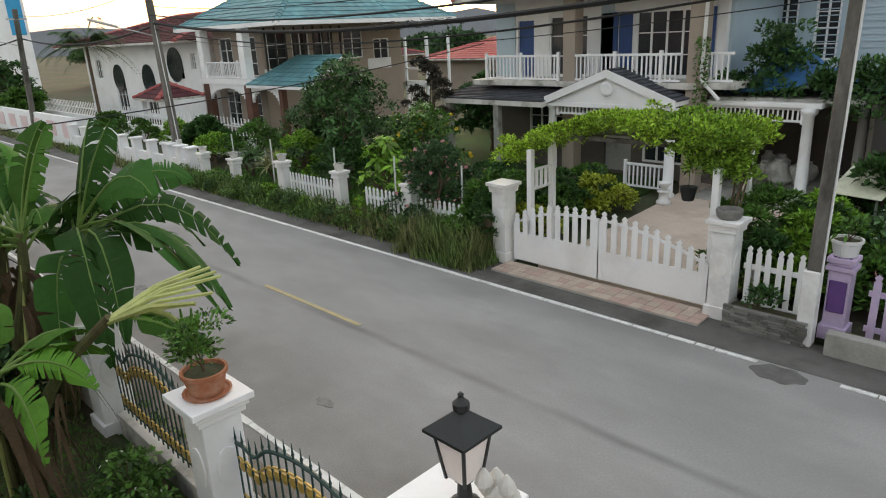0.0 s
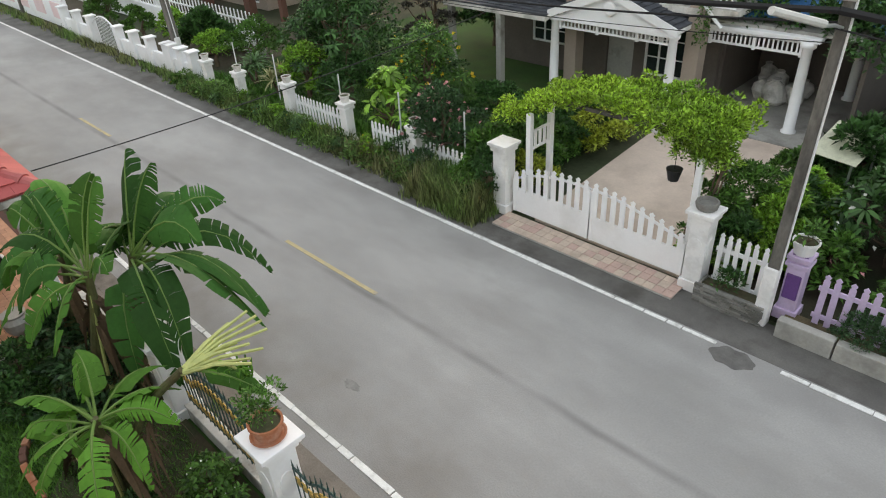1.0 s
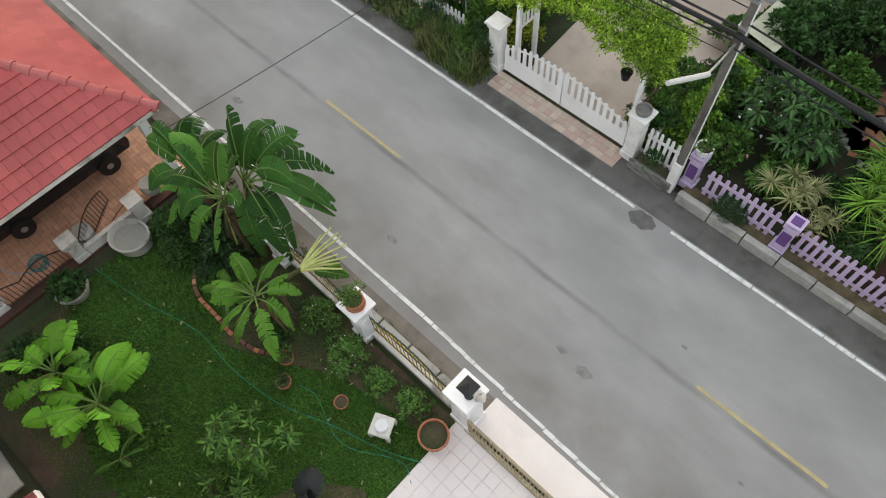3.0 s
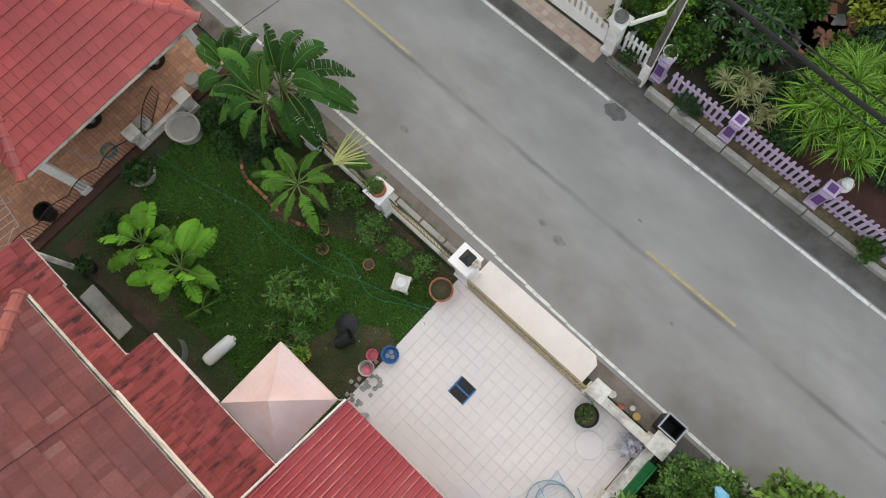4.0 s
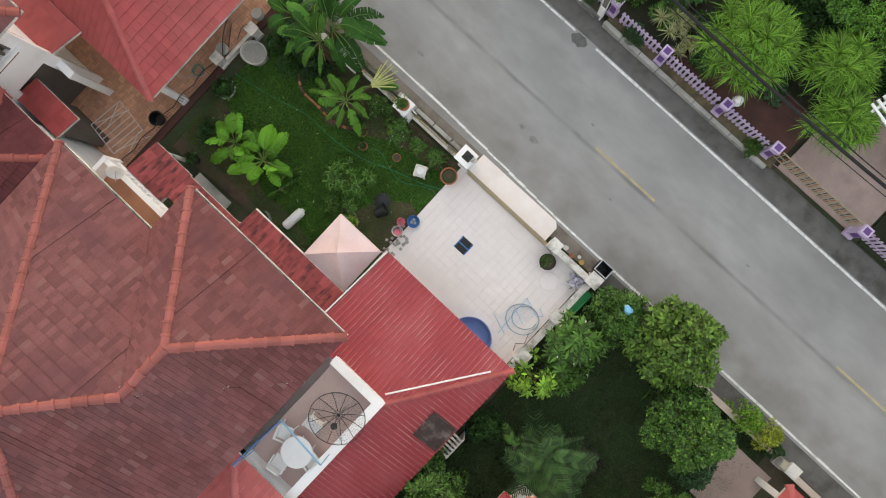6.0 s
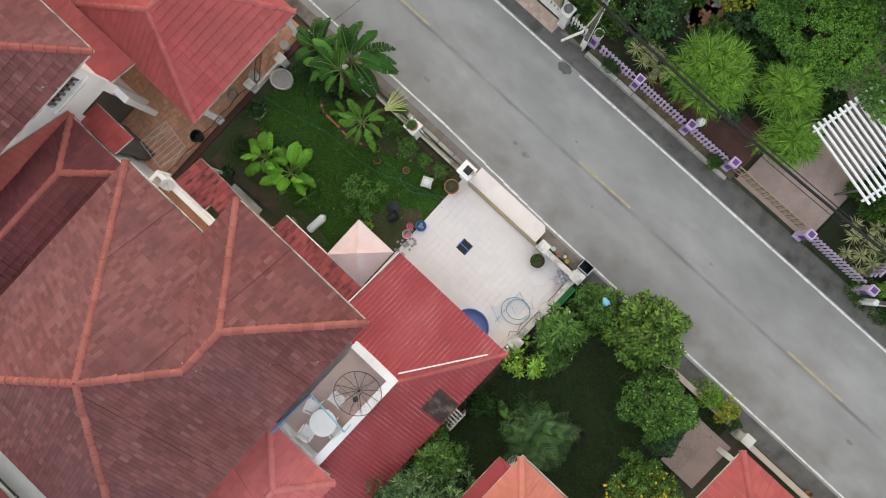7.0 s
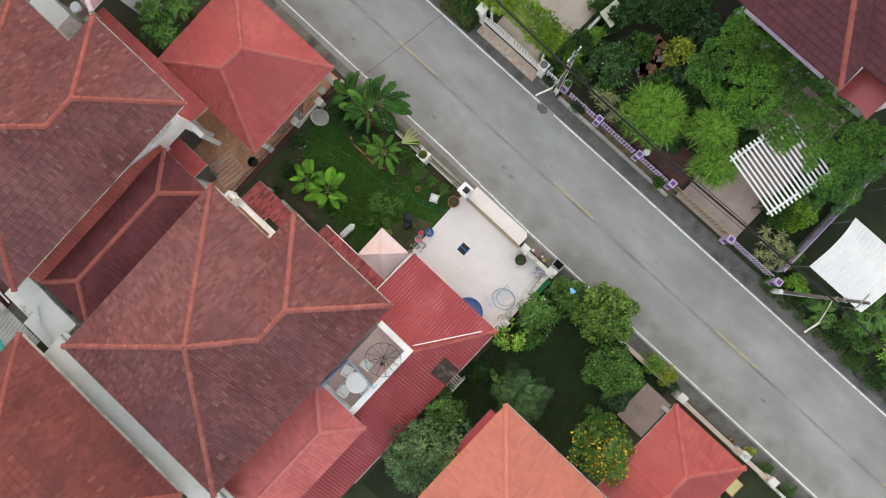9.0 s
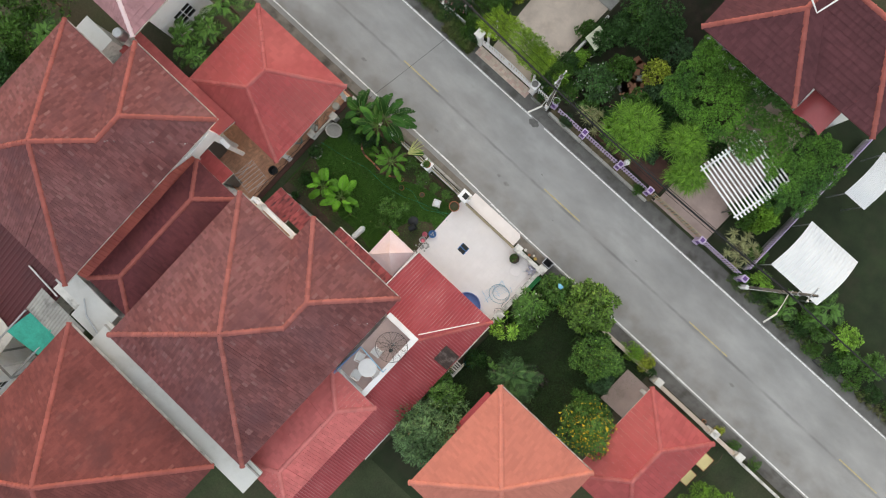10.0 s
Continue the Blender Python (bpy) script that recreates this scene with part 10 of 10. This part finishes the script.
part("rail", tube(bmesh.new(), [(2.7 * k / 16, 0, 0.9 + 0.45 * math.sin(math.pi * k / 16)) for k in range(17)], 0.035, 6), "white_paint", gt)
for k in range(18):
    part("bar", tube(bmesh.new(), [(0.15 * k + 0.07, 0, 0.05), (0.15 * k + 0.07, 0, 0.88 + 0.45 * math.sin(math.pi * (0.15 * k + 0.07) / 2.7))], 0.012, 5), "white_paint", gt)
lw = thing("garden_wall", (0, 0, 0), "tall off-white boundary wall with pinkish panels", "wall")
part("wall", boxes(((-75.0, 10.9, 0), (-37.2, 11.1, 1.5))), "white_paint", lw)
for k in range(14):
    part("panel", boxes(((-39.0 - k * 2.6, 10.86, 0.4), (-37.6 - k * 2.6, 10.9, 1.2)), bev=0.01), "canvas_pink", lw, "pinkish wall panel")
bw = thing("fence", (0, 0, 0), "white wall with iron spikes in front of the villa", "fence")
part("wall", boxes(((-58.0, 14.0, 0), (-24.5, 14.2, 0.9))), "white_paint", bw)
for k in range(110):
    part("spike", boxes(((-57.5 + k * 0.3, 14.08, 0.9), (-57.46 + k * 0.3, 14.12, 1.7))), "white_paint", bw)
part("rail", boxes(((-58.0, 14.07, 1.3), (-24.5, 14.13, 1.36))), "white_paint", bw)
palm(-38.2, 12.6, 6.0, 46, 2.5, "drooping dark palm in front of the villa", "leaf_palm")
tree(-31.5, 12.2, 1.5, 0.9, "leaf_mid", 2600, 0.14, "round green bush behind the wall", balls=12)
tree(-29.0, 12.6, 1.6, 0.9, "leaf_bright", 2600, 0.14, "light green bush behind the wall", balls=12)
tree(-36.0, 12.4, 1.7, 1.1, "leaf_mid", 2600, 0.16, "leafy bush behind the wall", balls=12)
for k, (x, y, h, sp) in enumerate(((-58.0, 13.0, 4.0, 2.0), (-64.0, 12.8, 4.5, 2.2), (-52.0, 12.4, 2.6, 1.4), (-70.0, 14.0, 5.0, 2.6), (-19.0, 30.0, 3.2, 2.2), (-24.0, 31.0, 2.8, 2.2), (-27.0, 13.0, 1.6, 1.0), (-21.5, 25.0, 2.6, 1.6), (-14.0, 30.0, 5.5, 2.6), (-17.6, 20.5, 3.2, 1.3))):
    tree(x, y, h, sp, ("leaf_dark", "leaf_deep", "leaf_mid")[k % 3], 3200, 0.3, "leafy tree between the houses down the street", balls=18, group="street trees")
for k in range(26):
    x = -260 + k * 22 + random.uniform(-6, 6)
    y = random.uniform(60, 120)
    tree(x, y, random.uniform(3.5, 5.5), random.uniform(3.5, 6), ("leaf_dark", "leaf_deep")[k % 2], 1500, 0.9, "distant leafy tree line behind the houses", name="far_tree", balls=14, group="distant trees", trunk=0.25)
for k, (x, y, w, d, h) in enumerate(((-60, 45, 14, 10, 2.8), (-38, 48, 12, 10, 2.6), (-14, 50, 14, 10, 5), (10, 46, 14, 10, 5), (-95, 40, 16, 12, 6))):
    hs_ = thing("house", (x, y, 0), "distant low house with a brownish red roof", "house", "distant houses")
    part("wall", boxes(((-w / 2, -d / 2, 0), (w / 2, d / 2, h))), "wall_beige", hs_)
    hip_roof(hs_, -w / 2 - 0.8, -d / 2 - 0.8, w / 2 + 0.8, d / 2 + 0.8, h, (-w / 5, 0, h + 1.5), (w / 5, 0, h + 1.5), "roof_red" if k % 2 else "roof_dark", "ridge_red", 0.6, 0.6)
# hills on the horizon
verts, faces = [], []
n = 90
for i in range(n + 1):
    a = radians(-20 + 150 * i / n)
    hz = 24 + 20 * noise.noise(Vector((i * 0.11, 3.1, 0))) + 8 * noise.noise(Vector((i * 0.5, 1.0, 0)))
    verts += [(-760 * math.sin(a), 760 * math.cos(a), -2), (-780 * math.sin(a), 780 * math.cos(a), max(8, hz)), (-860 * math.sin(a), 860 * math.cos(a), -2)]
for i in range(n):
    k = i * 3
    faces += [(k, k + 3, k + 4, k + 1), (k + 1, k + 4, k + 5, k + 2)]
tagged(part_py("hills", verts, faces, surf("hill_haze", (0.20, 0.21, 0.23), 1.0, 0.1, 0.01, 0.1, 0)), "hazy grey hills on the horizon", "hills", kind="structure")


# ---- paving tiles ----
def paving(parent, x0, y0, x1, y1, size, z, material, near, joint=0.008, thick=0.018, name="tile"):
    """Square tiles; those within the near rectangle are pieces of their own, the rest is joined."""
    me = bpy.data.meshes.new(name)
    b_ = box(bmesh.new(), (joint / 2, joint / 2, 0), (size - joint / 2, size - joint / 2, thick), 0.003)
    b_.to_mesh(me)
    b_.free()
    finish(me, material)
    verts, faces = [], []
    nx, ny = int((x1 - x0) / size), int((y1 - y0) / size)
    made = 0
    for i in range(nx):
        for j in range(ny):
            x, y = x0 + i * size, y0 + j * size
            if near[0] <= x < near[2] and near[1] <= y < near[3] and made < 300:
                share(name, me, parent, pose(x, y, z + random.uniform(-0.0015, 0.0015)))
                made += 1
            else:
                k = len(verts)
                g_ = joint / 2
                zz = z + thick + random.uniform(-0.0015, 0.0015)
                for dz in (z, zz):
                    verts += [(x + g_, y + g_, dz), (x + size - g_, y + g_, dz), (x + size - g_, y + size - g_, dz), (x + g_, y + size - g_, dz)]
                faces += [(k + 4, k + 5, k + 6, k + 7), (k, k + 1, k + 5, k + 4), (k + 1, k + 2, k + 6, k + 5), (k + 2, k + 3, k + 7, k + 6), (k + 3, k, k + 4, k + 7)]
    if verts:
        ob = part_py(name + "s", verts, faces, material + "_joined", parent, kind="stuff")


court = bpy.data.objects["courtyard_base"]
paving(court, -2.5, -4.1, 4.0, 2.2, 0.3, 0.06, "tile_white", (-2.5, -1.7, 4.1, 2.2), joint=0.005)
terr = bpy.data.objects["terrace"]


def bricks(parent, x0, y0, x1, y1, L, W, z, material, near, thick=0.02, joint=0.008):
    """Paving bricks laid in pairs, turned alternately."""
    me = bpy.data.meshes.new("brick")
    b_ = box(bmesh.new(), (joint / 2, joint / 2, 0), (L - joint / 2, W - joint / 2, thick), 0.003)
    b_.to_mesh(me)
    b_.free()
    finish(me, material)
    verts, faces = [], []
    made = 0
    for i in range(int((x1 - x0) / L)):
        for j in range(int((y1 - y0) / L)):
            for k in range(2):
                x, y = x0 + i * L, y0 + j * L
                turned = (i + j) % 2
                m = pose(x + W * (k + 1), y, z, 0, 0, 90) if turned else pose(x, y + W * k, z)
                if near[0] <= x < near[2] and near[1] <= y < near[3] and made < 300:
                    share("brick", me, parent, m @ pose(0, 0, random.uniform(-0.002, 0.002)))
                    made += 1
                else:
                    q = len(verts)
                    g_ = joint / 2
                    zz = thick + random.uniform(-0.002, 0.002)
                    for dz in (0, zz):
                        verts += [m @ Vector(p) for p in ((g_, g_, dz), (L - g_, g_, dz), (L - g_, W - g_, dz), (g_, W - g_, dz))]
                    faces += [(q + 4, q + 5, q + 6, q + 7), (q, q + 1, q + 5, q + 4), (q + 1, q + 2, q + 6, q + 5), (q + 2, q + 3, q + 7, q + 6), (q + 3, q, q + 4, q + 7)]
    part_py("bricks", verts, faces, material + "_joined", parent, kind="stuff")


bricks(terr, -20.4, -7.5, -12.4, 2.3, 0.25, 0.125, 0.05, "brick_paving", (-14.6, -6.0, -12.3, -0.9))
